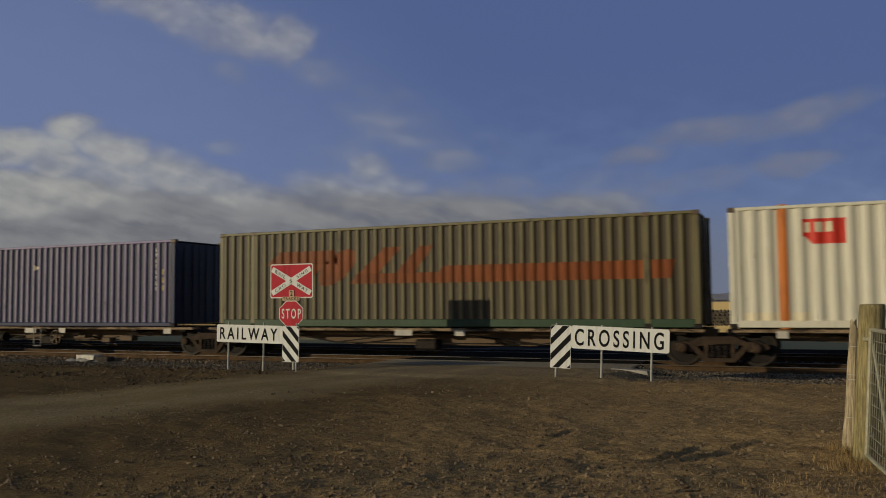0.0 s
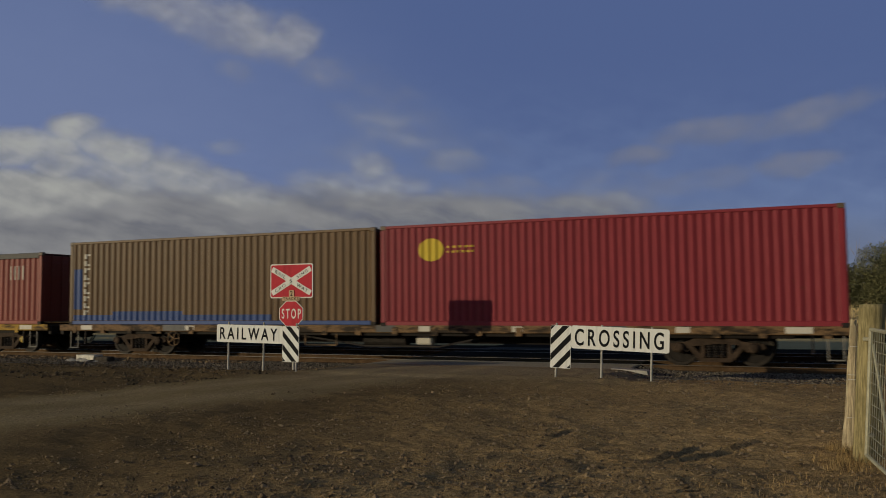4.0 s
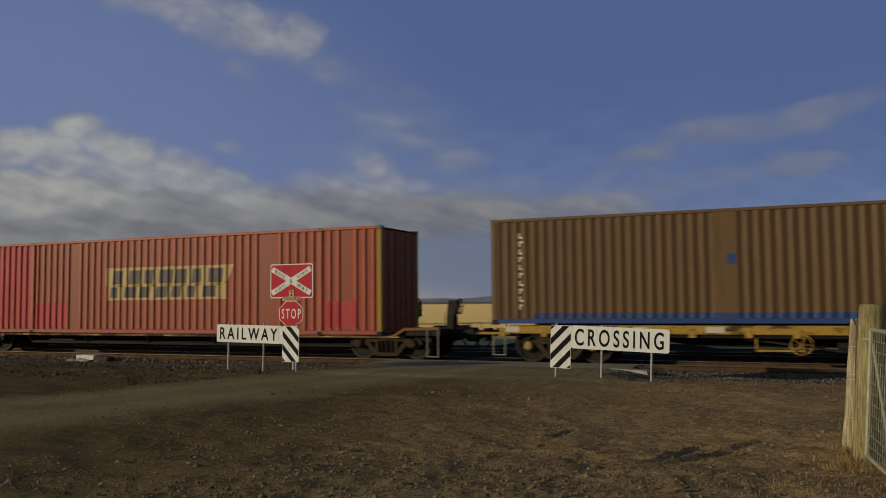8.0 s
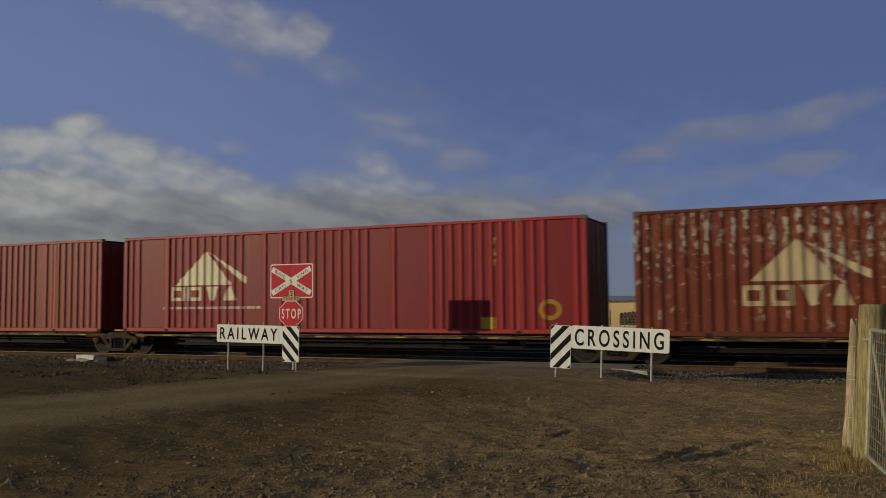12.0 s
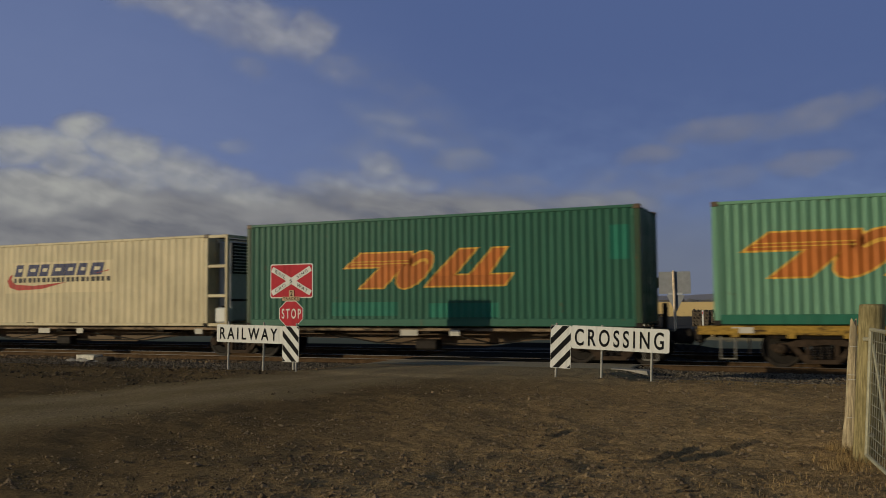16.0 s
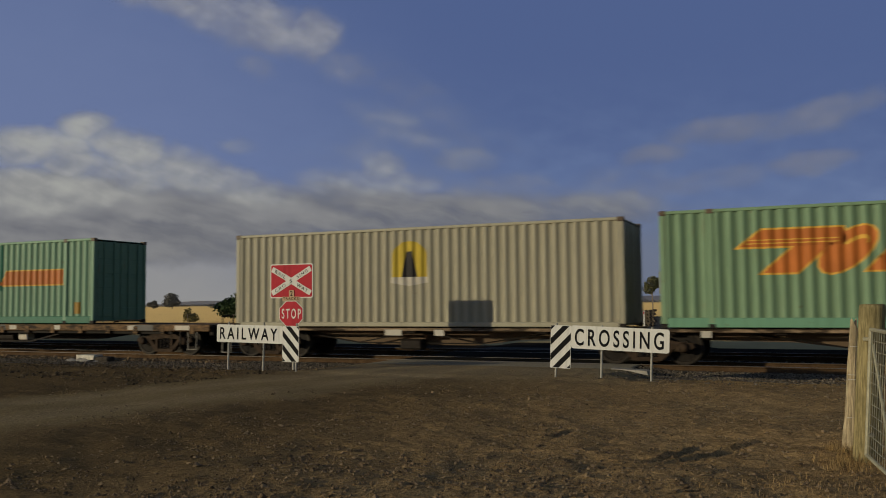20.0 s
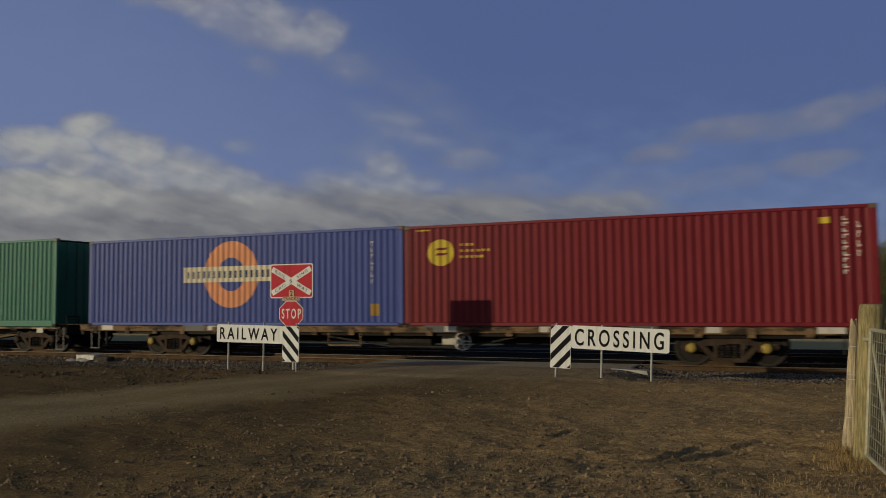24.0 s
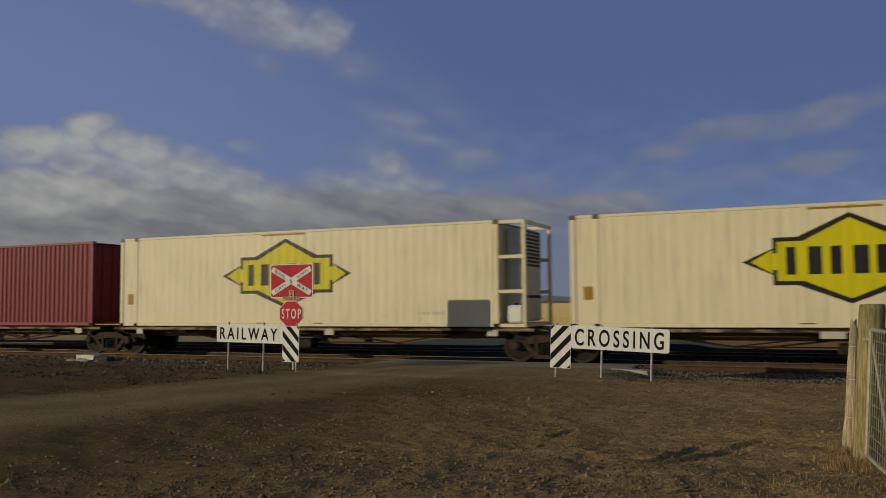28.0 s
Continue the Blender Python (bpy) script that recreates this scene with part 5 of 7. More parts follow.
def dirt_material():
    m = Mat("packed_dirt", 0.95)
    p = m.world_place()
    s = m.t.nodes.new("ShaderNodeSeparateXYZ")
    m.link(p, s.inputs[0])
    cx = m.math('MULTIPLY_ADD', m.math('MULTIPLY_ADD', s.outputs[1], 0.1, -1.0, clamp=True), 2.9, -11.2)
    wob = m.math('MULTIPLY_ADD', m.noise(p, 0.45, 4), 2.4, -1.2)
    off = m.math('ABSOLUTE', m.math('ADD', m.math('SUBTRACT', s.outputs[0], cx), wob))
    road = m.ramp(off, 2.9, 1.3)
    far = m.ramp(s.outputs[1], 14.0, 19.0)
    apron = m.math('MULTIPLY', far, m.ramp(m.math('ABSOLUTE', m.math('ADD', s.outputs[0], 7.7)), 6.0, 3.5))
    road = m.math('MAXIMUM', road, apron)
    big, mid, fine = m.noise(p, 0.5, 5, 0.6), m.noise(p, 3.2, 6, 0.7), m.noise(p, 26, 5, 0.7)
    dirt = m.mix(m.ramp(big, 0.35, 0.7), (0.46, 0.295, 0.13), (0.55, 0.36, 0.162))
    dirt = m.mix(m.math('MULTIPLY', m.ramp(mid, 0.4, 0.75), 0.75), dirt, (0.24, 0.152, 0.07))
    grav = m.mix(m.ramp(m.noise(m.stretch(p, (1, 0.5, 1)), 1.4, 6, 0.7), 0.3, 0.7), (0.29, 0.21, 0.104), (0.37, 0.272, 0.138))
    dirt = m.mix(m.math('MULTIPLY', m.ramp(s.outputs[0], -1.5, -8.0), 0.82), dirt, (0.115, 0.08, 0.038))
    grav = m.mix(m.math('MULTIPLY', far, 0.6), grav, (0.32, 0.255, 0.17))
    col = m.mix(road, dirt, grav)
    drift = m.math('MULTIPLY_ADD', m.noise(p, 0.22, 3), 1.0, -0.5)
    side = m.math('ABSOLUTE', m.math('ADD', m.math('SUBTRACT', s.outputs[0], cx), drift))
    track = m.ramp(m.math('ABSOLUTE', m.math('SUBTRACT', side, 0.95)), 0.6, 0.1)
    worn = m.ramp(m.noise(m.stretch(p, (1.5, 0.4, 1)), 1.0, 5), 0.3, 0.6)
    col = m.mix(m.math('MULTIPLY', m.math('MULTIPLY', track, worn), 0.55), col, (0.45, 0.345, 0.19))
    grain = m.noise(p, 75.0, 4, 0.7)
    clod = m.noise(p, 11.0, 5, 0.65)
    vor = m.t.nodes.new("ShaderNodeTexVoronoi")
    vor.inputs["Scale"].default_value = 30.0
    m.link(p, vor.inputs["Vector"])
    peb = m.math('MULTIPLY', m.ramp(vor.outputs["Distance"], 0.32, 0.16), m.ramp(m.noise(p, 6, 3), 0.45, 0.7))
    col = m.mix(m.math('MULTIPLY', peb, 0.5), col, (0.21, 0.155, 0.105))
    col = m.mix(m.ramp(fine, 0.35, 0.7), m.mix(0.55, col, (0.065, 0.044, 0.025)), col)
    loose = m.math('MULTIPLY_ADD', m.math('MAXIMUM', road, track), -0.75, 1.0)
    # hollows between the bump's clods are darkened in colour, like shade in them
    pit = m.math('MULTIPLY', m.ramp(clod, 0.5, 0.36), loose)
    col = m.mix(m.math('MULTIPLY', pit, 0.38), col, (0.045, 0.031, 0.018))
    col = m.mix(m.math('MULTIPLY', m.ramp(grain, 0.52, 0.72), 0.4), col, (0.28, 0.2, 0.11))
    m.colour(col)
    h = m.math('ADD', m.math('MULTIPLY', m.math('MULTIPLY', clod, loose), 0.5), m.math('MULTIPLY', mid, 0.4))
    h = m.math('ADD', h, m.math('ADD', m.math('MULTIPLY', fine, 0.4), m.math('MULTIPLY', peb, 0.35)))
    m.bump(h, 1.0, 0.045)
    return m.m


def field_material():
    m = Mat("dry_grass_field", 1.0)
    p = m.world_place()
    a = m.noise(m.stretch(p, (0.012, 0.05, 1)), 1.0, 5, 0.6)
    b = m.noise(p, 0.8, 6, 0.7)
    c = m.mix(m.ramp(a, 0.35, 0.7), (0.41, 0.305, 0.15), (0.47, 0.352, 0.175))
    m.colour(m.mix(m.ramp(b, 0.35, 0.7), m.mix(0.12, c, (0.2, 0.15, 0.08)), c))
    m.bump(b, 0.4, 0.05)
    return m.m


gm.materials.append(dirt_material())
gm.materials.append(field_material())
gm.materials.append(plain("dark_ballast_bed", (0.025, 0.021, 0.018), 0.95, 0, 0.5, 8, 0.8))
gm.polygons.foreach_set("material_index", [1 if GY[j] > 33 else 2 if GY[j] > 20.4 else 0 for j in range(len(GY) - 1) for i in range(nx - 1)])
gm.polygons.foreach_set("use_smooth", [True] * len(gm.polygons))
tagged(new("ground", gm), "packed brown dirt with ruts, turning to dry straw-coloured fields", "ground", kind="structure")

# ---------------------------------------------------------------- stones
def pebble_mesh(k):
    rnd = random.Random(k)
    vs = []
    for x, y, z in ((1, 0, 0), (-1, 0, 0), (0, 1, 0), (0, -1, 0), (0, 0, 1), (0, 0, -0.4), (0.6, 0.6, 0.45), (-0.6, -0.55, 0.5)):
        vs.append(Vector((x, y, z)) * (0.75 + 0.5 * rnd.random()))
    bm = bmesh.new()
    for v in vs:
        bm.verts.new(v)
    bmesh.ops.convex_hull(bm, input=bm.verts[:])
    bm.verts.index_update()
    out = ([v.co.copy() for v in bm.verts], [tuple(v.index for v in f.verts) for f in bm.faces])
    bm.free()
    return out


PEBBLES = [pebble_mesh(k) for k in range(12)]


def stones(name, n, spot, size, mat, label, seed):
    rnd = random.Random(seed)
    vs, fs = [], []
    for _ in range(n):
        x, y, z = spot(rnd)
        s = size(rnd)
        pv, pf = PEBBLES[rnd.randrange(len(PEBBLES))]
        a, k, flat = rnd.random() * 6.283, len(vs), 0.55 + 0.4 * rnd.random()
        ca, sa = math.cos(a) * s, math.sin(a) * s
        vs += [(x + p.x * ca - p.y * sa, y + p.x * sa + p.y * ca, z + p.z * s * flat) for p in pv]
        fs += [tuple(i + k for i in f) for f in pf]
    me = bpy.data.meshes.new(name)
    me.from_pydata(vs, [], fs)
    me.materials.append(mat)
    return tagged(new(name, me), label, "stones", kind="stuff")


def stone_material(name, a, b):
    m = Mat(name, 0.9)
    g = m.t.nodes.new("ShaderNodeNewGeometry")
    p = m.world_place()
    c = m.mix(g.outputs["Random Per Island"], a, b)
    m.colour(m.mix(m.math('MULTIPLY', m.ramp(m.noise(p, 40, 4), 0.4, 0.7), 0.4), c, shade(a, 0.6)))
    m.bump(m.noise(p, 60, 3), 0.4, 0.01)
    return m.m


BALLAST = stone_material("grey_ballast_stone", (0.055, 0.045, 0.034), (0.2, 0.165, 0.125))
CLOD = stone_material("dark_earth_clod", (0.04, 0.028, 0.015), (0.15, 0.105, 0.058))
LOOSE = stone_material("brown_field_stone", (0.09, 0.06, 0.034), (0.25, 0.178, 0.108))


def ballast_spot(rnd):
    while True:
        x, y = -46 + rnd.random() ** 0.8 * 54, 17.2 + rnd.random() ** 0.8 * 5.0
        edge = (19.15 if x > -8 else 17.8) + 0.5 * noise.noise(Vector((x * 0.8, 3.0, 0)))
        road = abs(x + 7.7) < 3.6 + 0.4 * noise.noise(Vector((y * 2, 1, 0)))
        kerb = -4.6 < x < -3.5 and 19.6 < y < 20.45
        if (y > edge or rnd.random() < 0.07) and not road and not kerb:
            return x, y, ground_z(x, y) + 0.004


stones("ballast_stones", 40000, ballast_spot, lambda r: 0.014 + 0.026 * r.random() ** 1.5, BALLAST, "grey crushed-rock ballast along the track", 5)


def rubble_spot(rnd):
    while True:
        x, y = -36 + 20 * rnd.random(), 20.75 + 0.95 * rnd.random()
        if noise.noise(Vector((x * 0.9, y * 2.0, 3))) > 0.7 * rnd.random() - 0.3:
            return x, y, ground_z(x, y) + 0.02


stones("track_rubble", 1500, rubble_spot, lambda r: 0.025 + 0.07 * r.random() ** 2.2, LOOSE, "brown clods and rubble heaped beside the rail", 15)


def verge_spot(rnd):
    while True:
        x, y = -34 + 24 * rnd.random(), 13.5 + 5.5 * rnd.random()
        if abs(x - road_centre(y)) > 2.2 and x < road_centre(y) and noise.noise(Vector((x * 0.7, y * 0.9, 11))) > rnd.random() * 1.2 - 0.7:
            return x, y, ground_z(x, y) + 0.005


stones("dirt_clods", 4200, verge_spot, lambda r: 0.012 + 0.05 * r.random() ** 3, CLOD, "dark earth clods on the rough verge", 25)


def back_ballast(rnd):
    return -48 + rnd.random() * 58, 23.9 + rnd.random() * 5.4, -0.19


stones("ballast_stones", 5000, back_ballast, lambda r: 0.025 + 0.03 * r.random(), BALLAST, "grey crushed-rock ballast between the tracks", 6)


def loose_spot(rnd):
    while True:
        y = 5.4 + 13.2 * rnd.random() ** 1.6
        x = -0.4 * y + (rnd.random() - 0.5) * (1.35 * y + 2)
        k = noise.noise(Vector((x * 0.55, y * 0.55, 7))) + 0.4 * noise.noise(Vector((x * 2.1, y * 2.1, 2)))
        if abs(x - road_centre(y)) < 1.6 and rnd.random() < 0.85:
            continue
        if k > rnd.random() * 2.4 - 1.0 + 0.5 * smooth(-3, -7, x):
            return x, y, ground_z(x, y) + 0.003


stones("loose_stones", 24000, loose_spot, lambda r: 0.004 + 0.019 * r.random() ** 4, LOOSE, "small brown stones scattered over the dirt", 7)
stones("loose_stones", 1500, loose_spot, lambda r: 0.012 + 0.022 * r.random() ** 2, LOOSE, "coarser brown stones scattered over the dirt", 17)


def pile_spot(rnd):
    cx, cy, r = ((-1.9, 7.2, 1.4), (-3.6, 7.4, 1.3), (-0.9, 6.9, 1.0), (-2.6, 6.7, 1.4))[rnd.randrange(4)]
    x, y = cx + rnd.gauss(0, r), cy + rnd.gauss(0, r * 0.45)
    return x, y, ground_z(x, y) + 0.005


stones("gravel_patch", 1900, pile_spot, lambda r: 0.006 + 0.02 * r.random() ** 2.5, LOOSE, "patches of coarse gravel in the near dirt", 8)
rnd = random.Random(21)
for i in range(46):
    x, y, _ = loose_spot(rnd)
    s = 0.02 + 0.022 * rnd.random()
    pv, pf = PEBBLES[i % len(PEBBLES)]
    g = Geo().add([p * s for p in pv], pf)
    ob = part("rock", g, LOOSE, None, "", (x, y, ground_z(x, y) + s * 0.2))
    ob.rotation_euler = (0.3 * rnd.random(), 0.3 * rnd.random(), 6.28 * rnd.random())
    tagged(ob, "fist-sized brown rock lying on the dirt", "rock", "rocks on the dirt")

# ---------------------------------------------------------------- tracks
RAIL = plain("rusty_rail_steel", (0.075, 0.047, 0.027), 0.75, 0.2, 0.35, 3)
SHINE = plain("polished_rail_top", (0.13, 0.125, 0.12), 0.5, 0.8, 0.1)
CONC = plain("weathered_concrete", (0.30, 0.275, 0.24), 0.9, 0, 0.3, 5)
for name, cy, label in (("railway_track", TRACK_Y, "near railway track with rusty rails on concrete sleepers"), ("railway_track", 27.1, "second railway track with rusty rails behind the train")):
    root = thing(name, label, "railway track", kind="structure", at=(0, cy, 0))
    for s in (-1, 1):
        yy, z0 = s * 0.7525, -0.195
        sec = [(-0.07, 0), (0.07, 0), (0.07, 0.012), (0.015, 0.03), (0.012, 0.12), (0.036, 0.135), (0.036, 0.155), (-0.036, 0.155), (-0.036, 0.135), (-0.012, 0.12), (-0.015, 0.03), (-0.07, 0.012)]
        n = len(sec)
        g = Geo().add([(x, yy + a, z0 + b) for x in (-260, 60) for a, b in sec], [tuple(range(n)), tuple(range(2 * n - 1, n - 1, -1))] + [(i, n + i, n + (i + 1) % n, (i + 1) % n) for i in range(n)])
        r = part("rail", g, RAIL, root)
        part("running_surface", Geo().box(-260, 60, yy - 0.03, yy + 0.03, z0 + 0.155, z0 + 0.162), SHINE, r)
    sleeper = Geo().box(-0.12, 0.12, -1.25, 1.25, -0.34, -0.195, 0.02).mesh("sleeper", CONC)
    clip_me = Geo().box(-0.06, 0.06, -0.11, -0.07, -0.2, -0.15, 0.01).box(-0.06, 0.06, 0.07, 0.11, -0.2, -0.15, 0.01).mesh("rail_clip", RAIL)
    for i in range(96):
        sl = part("sleeper", sleeper, None, root, "", (-50 + i * 0.6, 0, -0.035))
        if cy < 25:
            for s in (-1, 1):
                part("rail_clip", clip_me, None, sl, "", (0, s * 0.7525, 0))

# the road deck over both tracks
ASPH = plain("worn_asphalt", (0.028, 0.026, 0.023), 0.85, 0, 0.3, 9, 0.5)
FAR_ROAD = plain("worn_slate_road", (0.075, 0.072, 0.068), 0.95, 0, 0.25, 5, 0.4)
GRAVEL = plain("grey_gravel_road", (0.27, 0.235, 0.175), 0.95, 0, 0.25, 12, 0.6)
deck = thing("crossing_deck", "worn grey road surface crossing the rails", "level crossing", kind="structure", at=(-7.7, 0, 0))
part("approach", Geo().prism([(-3.7, -0.25), (3.7, -0.25), (3.55, -0.035), (-3.55, -0.035)], 20.2, TRACK_Y - 0.82), GRAVEL, deck)
part("centre_panel", Geo().prism([(-3.6, -0.25), (3.6, -0.25), (3.5, -0.04), (-3.5, -0.04)], TRACK_Y - 0.67, TRACK_Y + 0.67), ASPH, deck)
part("middle_panel", Geo().prism([(-3.6, -0.25), (3.6, -0.25), (3.5, -0.04), (-3.5, -0.04)], TRACK_Y + 0.83, 27.1 - 0.83), ASPH, deck)
part("centre_panel", Geo().prism([(-3.6, -0.25), (3.6, -0.25), (3.5, -0.04), (-3.5, -0.04)], 27.1 - 0.67, 27.1 + 0.67), ASPH, deck)
lay = [(27.93, 0.0, 3.4, -0.035), (36, -0.2, 2.1, -0.12), (60, -1.15, 1.9, -0.16), (98, -6.6, 2.3, -0.16)]
top = [(c + s * w, y, z) for y, c, w, z in lay for s in (-1, 1)]
part("far_road", Geo().add(top + [(x * 1.02, y, z - 0.25) for x, y, z in top], [(2 * k, 2 * k + 1, 2 * k + 3, 2 * k + 2) for k in range(3)] + [(8 + 2 * k, 2 * k, 2 * k + 2, 10 + 2 * k) for k in range(3)]
     + [(2 * k + 1, 9 + 2 * k, 11 + 2 * k, 2 * k + 3) for k in range(3)] + [(0, 8, 9, 1), (7, 15, 14, 6)]), FAR_ROAD, deck)
part("edge_kerb", Geo().prism([(3.2, -0.24), (4.15, -0.24), (4.1, -0.035), (3.25, 0.005)], 20.0, 20.4), CONC, deck, "pale concrete edge of the road deck")

BLOCK_DARK = plain("earth_stained_concrete", (0.055, 0.045, 0.035), 0.95, 0, 0.5, 9, 0.6)
slab = thing("concrete_slab", "broken pale concrete slab lying beside the rail", "concrete block", at=(-21.88, 20.7, -0.2))
part("slab", Geo().prism([(-0.4, 0.06), (0.34, 0.06), (0.36, 0.2), (-0.42, 0.21)], -0.2, 0.2), plain("pale_concrete", (0.56, 0.52, 0.44), 0.9, 0, 0.3, 9, 0.6), slab)
part("dark_block", Geo().box(0.37, 0.95, -0.2, 0.15, 0.0, 0.16, 0.04), BLOCK_DARK, slab, "dark earth-stained block")
rnd = random.Random(14)
for k in range(11):
    w, x, y = 0.05 + 0.09 * rnd.random(), -0.8 + 1.4 * rnd.random(), -0.45 + 0.28 * rnd.random()
    pv, pf = PEBBLES[k]
    part("rubble", Geo().add([(p.x * w * 1.6, p.y * w, p.z * w * 0.7) for p in pv], pf), CONC, slab, "", (x, y, 0.02))

for m in (ASPH, GRAVEL, FAR_ROAD, BALLAST, LOOSE, RAIL, *gm.materials):  # dusty, dull surfaces
    m.node_tree.nodes["Principled BSDF"].inputs["Specular IOR Level"].default_value = 0.0

# ---------------------------------------------------------------- signs
SIGN_RED = paint("red_sign_paint", rgb(200, 58, 70), 0.02, 0.06, 0.6, 0.08)
SIGN_WHITE = paint("white_reflective_sheet", (0.82, 0.81, 0.77), 0.02, 0.04, 0.6, 0.08)
SIGN_TAN = paint("faded_tan_sheet", rgb(206, 178, 146), 0.05, 0.1, 0.6, 0.08)
SIGN_BLACK = plain("black_sign_letter", (0.008, 0.008, 0.009), 0.8, 0, 0.2)
SIGN_BACK = plain("bare_aluminium_back", (0.34, 0.35, 0.36), 0.5, 0.6, 0.12)
POST_GREY = plain("weathered_galvanised_post", (0.3, 0.29, 0.26), 0.6, 0.1, 0.25)
SHEET_GREY = plain("grey_sign_back", (0.22, 0.225, 0.24), 0.7, 0.0, 0.12)


def lettering(name, text, w, h, mat, parent, loc, rot=0.0, bold=0.012):
    """Letters w wide and h high, facing -y, centred at loc and turned by rot in their plane."""
    cu = bpy.data.curves.new(name, 'FONT')
    cu.body, cu.size, cu.extrude, cu.align_x = text, 1.0, 0.002, 'LEFT'
    cu.space_character, cu.offset = 1.42, bold
    tmp = bpy.data.objects.new(name, cu)
    me = bpy.data.meshes.new_from_object(tmp)
    bpy.data.objects.remove(tmp)
    xs, ys = [v.co.x for v in me.vertices], [v.co.y for v in me.vertices]
    cx, cy, sx, sy = (min(xs) + max(xs)) / 2, (min(ys) + max(ys)) / 2, w / (max(xs) - min(xs)), h / (max(ys) - min(ys))
    c, s = math.cos(rot), math.sin(rot)
    for v in me.vertices:
        x, y = (v.co.x - cx) * sx, (v.co.y - cy) * sy
        v.co = (x * c - y * s, -0.001 - v.co.z, x * s + y * c)
    me.materials.clear()
    me.materials.append(mat)
    me.name = name
    return part(name, me, None, parent, "", loc)


def rounded(x0, x1, z0, z1, r, n=4):
    out = []
    for cx, cz, a in ((x1 - r, z1 - r, 0), (x0 + r, z1 - r, 90), (x0 + r, z0 + r, 180), (x1 - r, z0 + r, 270)):
        out += [(cx + r * math.cos(radians(a + 90 * i / n)), cz + r * math.sin(radians(a + 90 * i / n))) for i in range(n + 1)]
    return out


def stripes(g, x0, x1, z0, z1, up, n=3, k=0.5):
    """Diagonal bars cut to a panel; up: they rise to the right."""
    w, h = x1 - x0, z1 - z0
    slope = 1.05 * w * (1 if up else -1)
    step_z = (h + w) / n
    for i in range(-1, n + 2):
        a = z0 + i * step_z + (0 if up else 1.05 * w) - w * 0.45
        poly = [(x0, a), (x1, a + slope), (x1, a + slope + k * step_z), (x0, a + k * step_z)]
        for lim, lo in ((z0, True), (z1, False)):
            out = []
            for (ax, az), (bx, bz) in zip(poly, poly[1:] + poly[:1]):
                ia, ib = (az >= lim) == lo, (bz >= lim) == lo
                if ia:
                    out.append((ax, az))
                if ia != ib:
                    t = (lim - az) / (bz - az)
                    out.append((ax + t * (bx - ax), lim))
            poly = out
            if not poly:
                break
        if len(poly) > 2:
            g.prism(poly, -0.0045, -0.002)


def post_round(root, x, y, z0, z1, r=0.024, mat=None):
    part("post", Geo().rod((x, y, z0), (x, y, z1), r, 12), mat or POST_GREY, root, "galvanised steel post")


# wing board with the word RAILWAY
rw = thing("railway_sign", "white board lettered RAILWAY with a striped end on posts", "road sign", "wing boards at the crossing", at=(-12.9, 17.2, 0))
rw.rotation_euler = (0, radians(1.1), 0)
b = part("board", Geo().prism(rounded(-0.99, 1.0, 0.66, 1.10, 0.04), 0, 0.012), SIGN_WHITE, rw)
lettering("letters", "RAILWAY", 1.74, 0.30, SIGN_BLACK, rw, (-0.02, -0.003, 0.88), 0.0, 0.015)
b = part("striped_board", Geo().prism(rounded(1.003, 1.48, 0.23, 1.10, 0.03), -0.002, 0.01), SIGN_WHITE, rw, "black and white striped board")
g = Geo()
stripes(g, 1.01, 1.47, 0.24, 1.09, False, 4, 0.46)
part("stripes", g, SIGN_BLACK, b)
for x in (-0.65, 0.42):
    post_round(rw, x, 0.045, -0.35, 1.17)
post_round(rw, 1.38, 0.045, -0.35, 1.17)

# wing board with the word CROSSING
cr = thing("crossing_sign", "leaning white board lettered CROSSING with a striped end", "road sign", "wing boards at the crossing", at=(-4.0, 17.55, 0))
cr.rotation_euler = (0, radians(2.4), 0)
part("board", Geo().prism(rounded(-0.775, 1.28, 0.58, 1.07, 0.05), 0, 0.012), SIGN_WHITE, cr)
lettering("letters", "CROSSING", 1.86, 0.36, SIGN_BLACK, cr, (0.235, -0.003, 0.825), 0.0, 0.014)
b = part("striped_board", Geo().prism(rounded(-1.23, -0.778, 0.14, 1.06, 0.02), -0.002, 0.01), SIGN_WHITE, cr, "black and white striped board")
g = Geo()
stripes(g, -1.225, -0.785, 0.15, 1.05, True, 4, 0.46)
part("stripes", g, SIGN_BLACK, b)
for x in (-1.11, -0.12, 0.92):
    post_round(cr, x, 0.045, -0.35, 1.10)

# stop sign with the crossbuck above it
sg = thing("stop_sign", "red stop sign under a red panel with white crossed boards", "road sign", at=(-12.1, 17.9, 0))
post_round(sg, 0.03, 0.06, -0.35, 2.55, 0.038)
p = part("panel", Geo().prism(rounded(-0.64, 0.64, 1.765, 2.635, 0.05), 0, 0.015), SIGN_WHITE, sg, "red backing panel with a white border")
part("panel_face", Geo().prism(rounded(-0.615, 0.615, 1.79, 2.61, 0.04), -0.003, 0.0), SIGN_RED, p)
for s, words in ((1, ("CRO", "SING")), (-1, ("RAIL", "WAY"))):
    ang = s * math.atan2(0.60, 1.12)
    c, n = math.cos(ang), math.sin(ang)
    hw, hh = 0.655, 0.07
    q = [(a * c - e * n, 2.2 + a * n + e * c) for a, e in ((-hw, -hh), (hw, -hh), (hw, hh), (-hw, hh))]
    arm = part("crossed_board", Geo().prism(q, -0.010 - 0.004 * (s > 0), -0.004), SIGN_WHITE, p, "white crossed board")
    for k, wd in zip((-0.37, 0.38), words):
        lettering("letters", wd, 0.35, 0.082, SIGN_BLACK, arm, (k * c, -0.017, 2.2 + k * n), ang, -0.008)
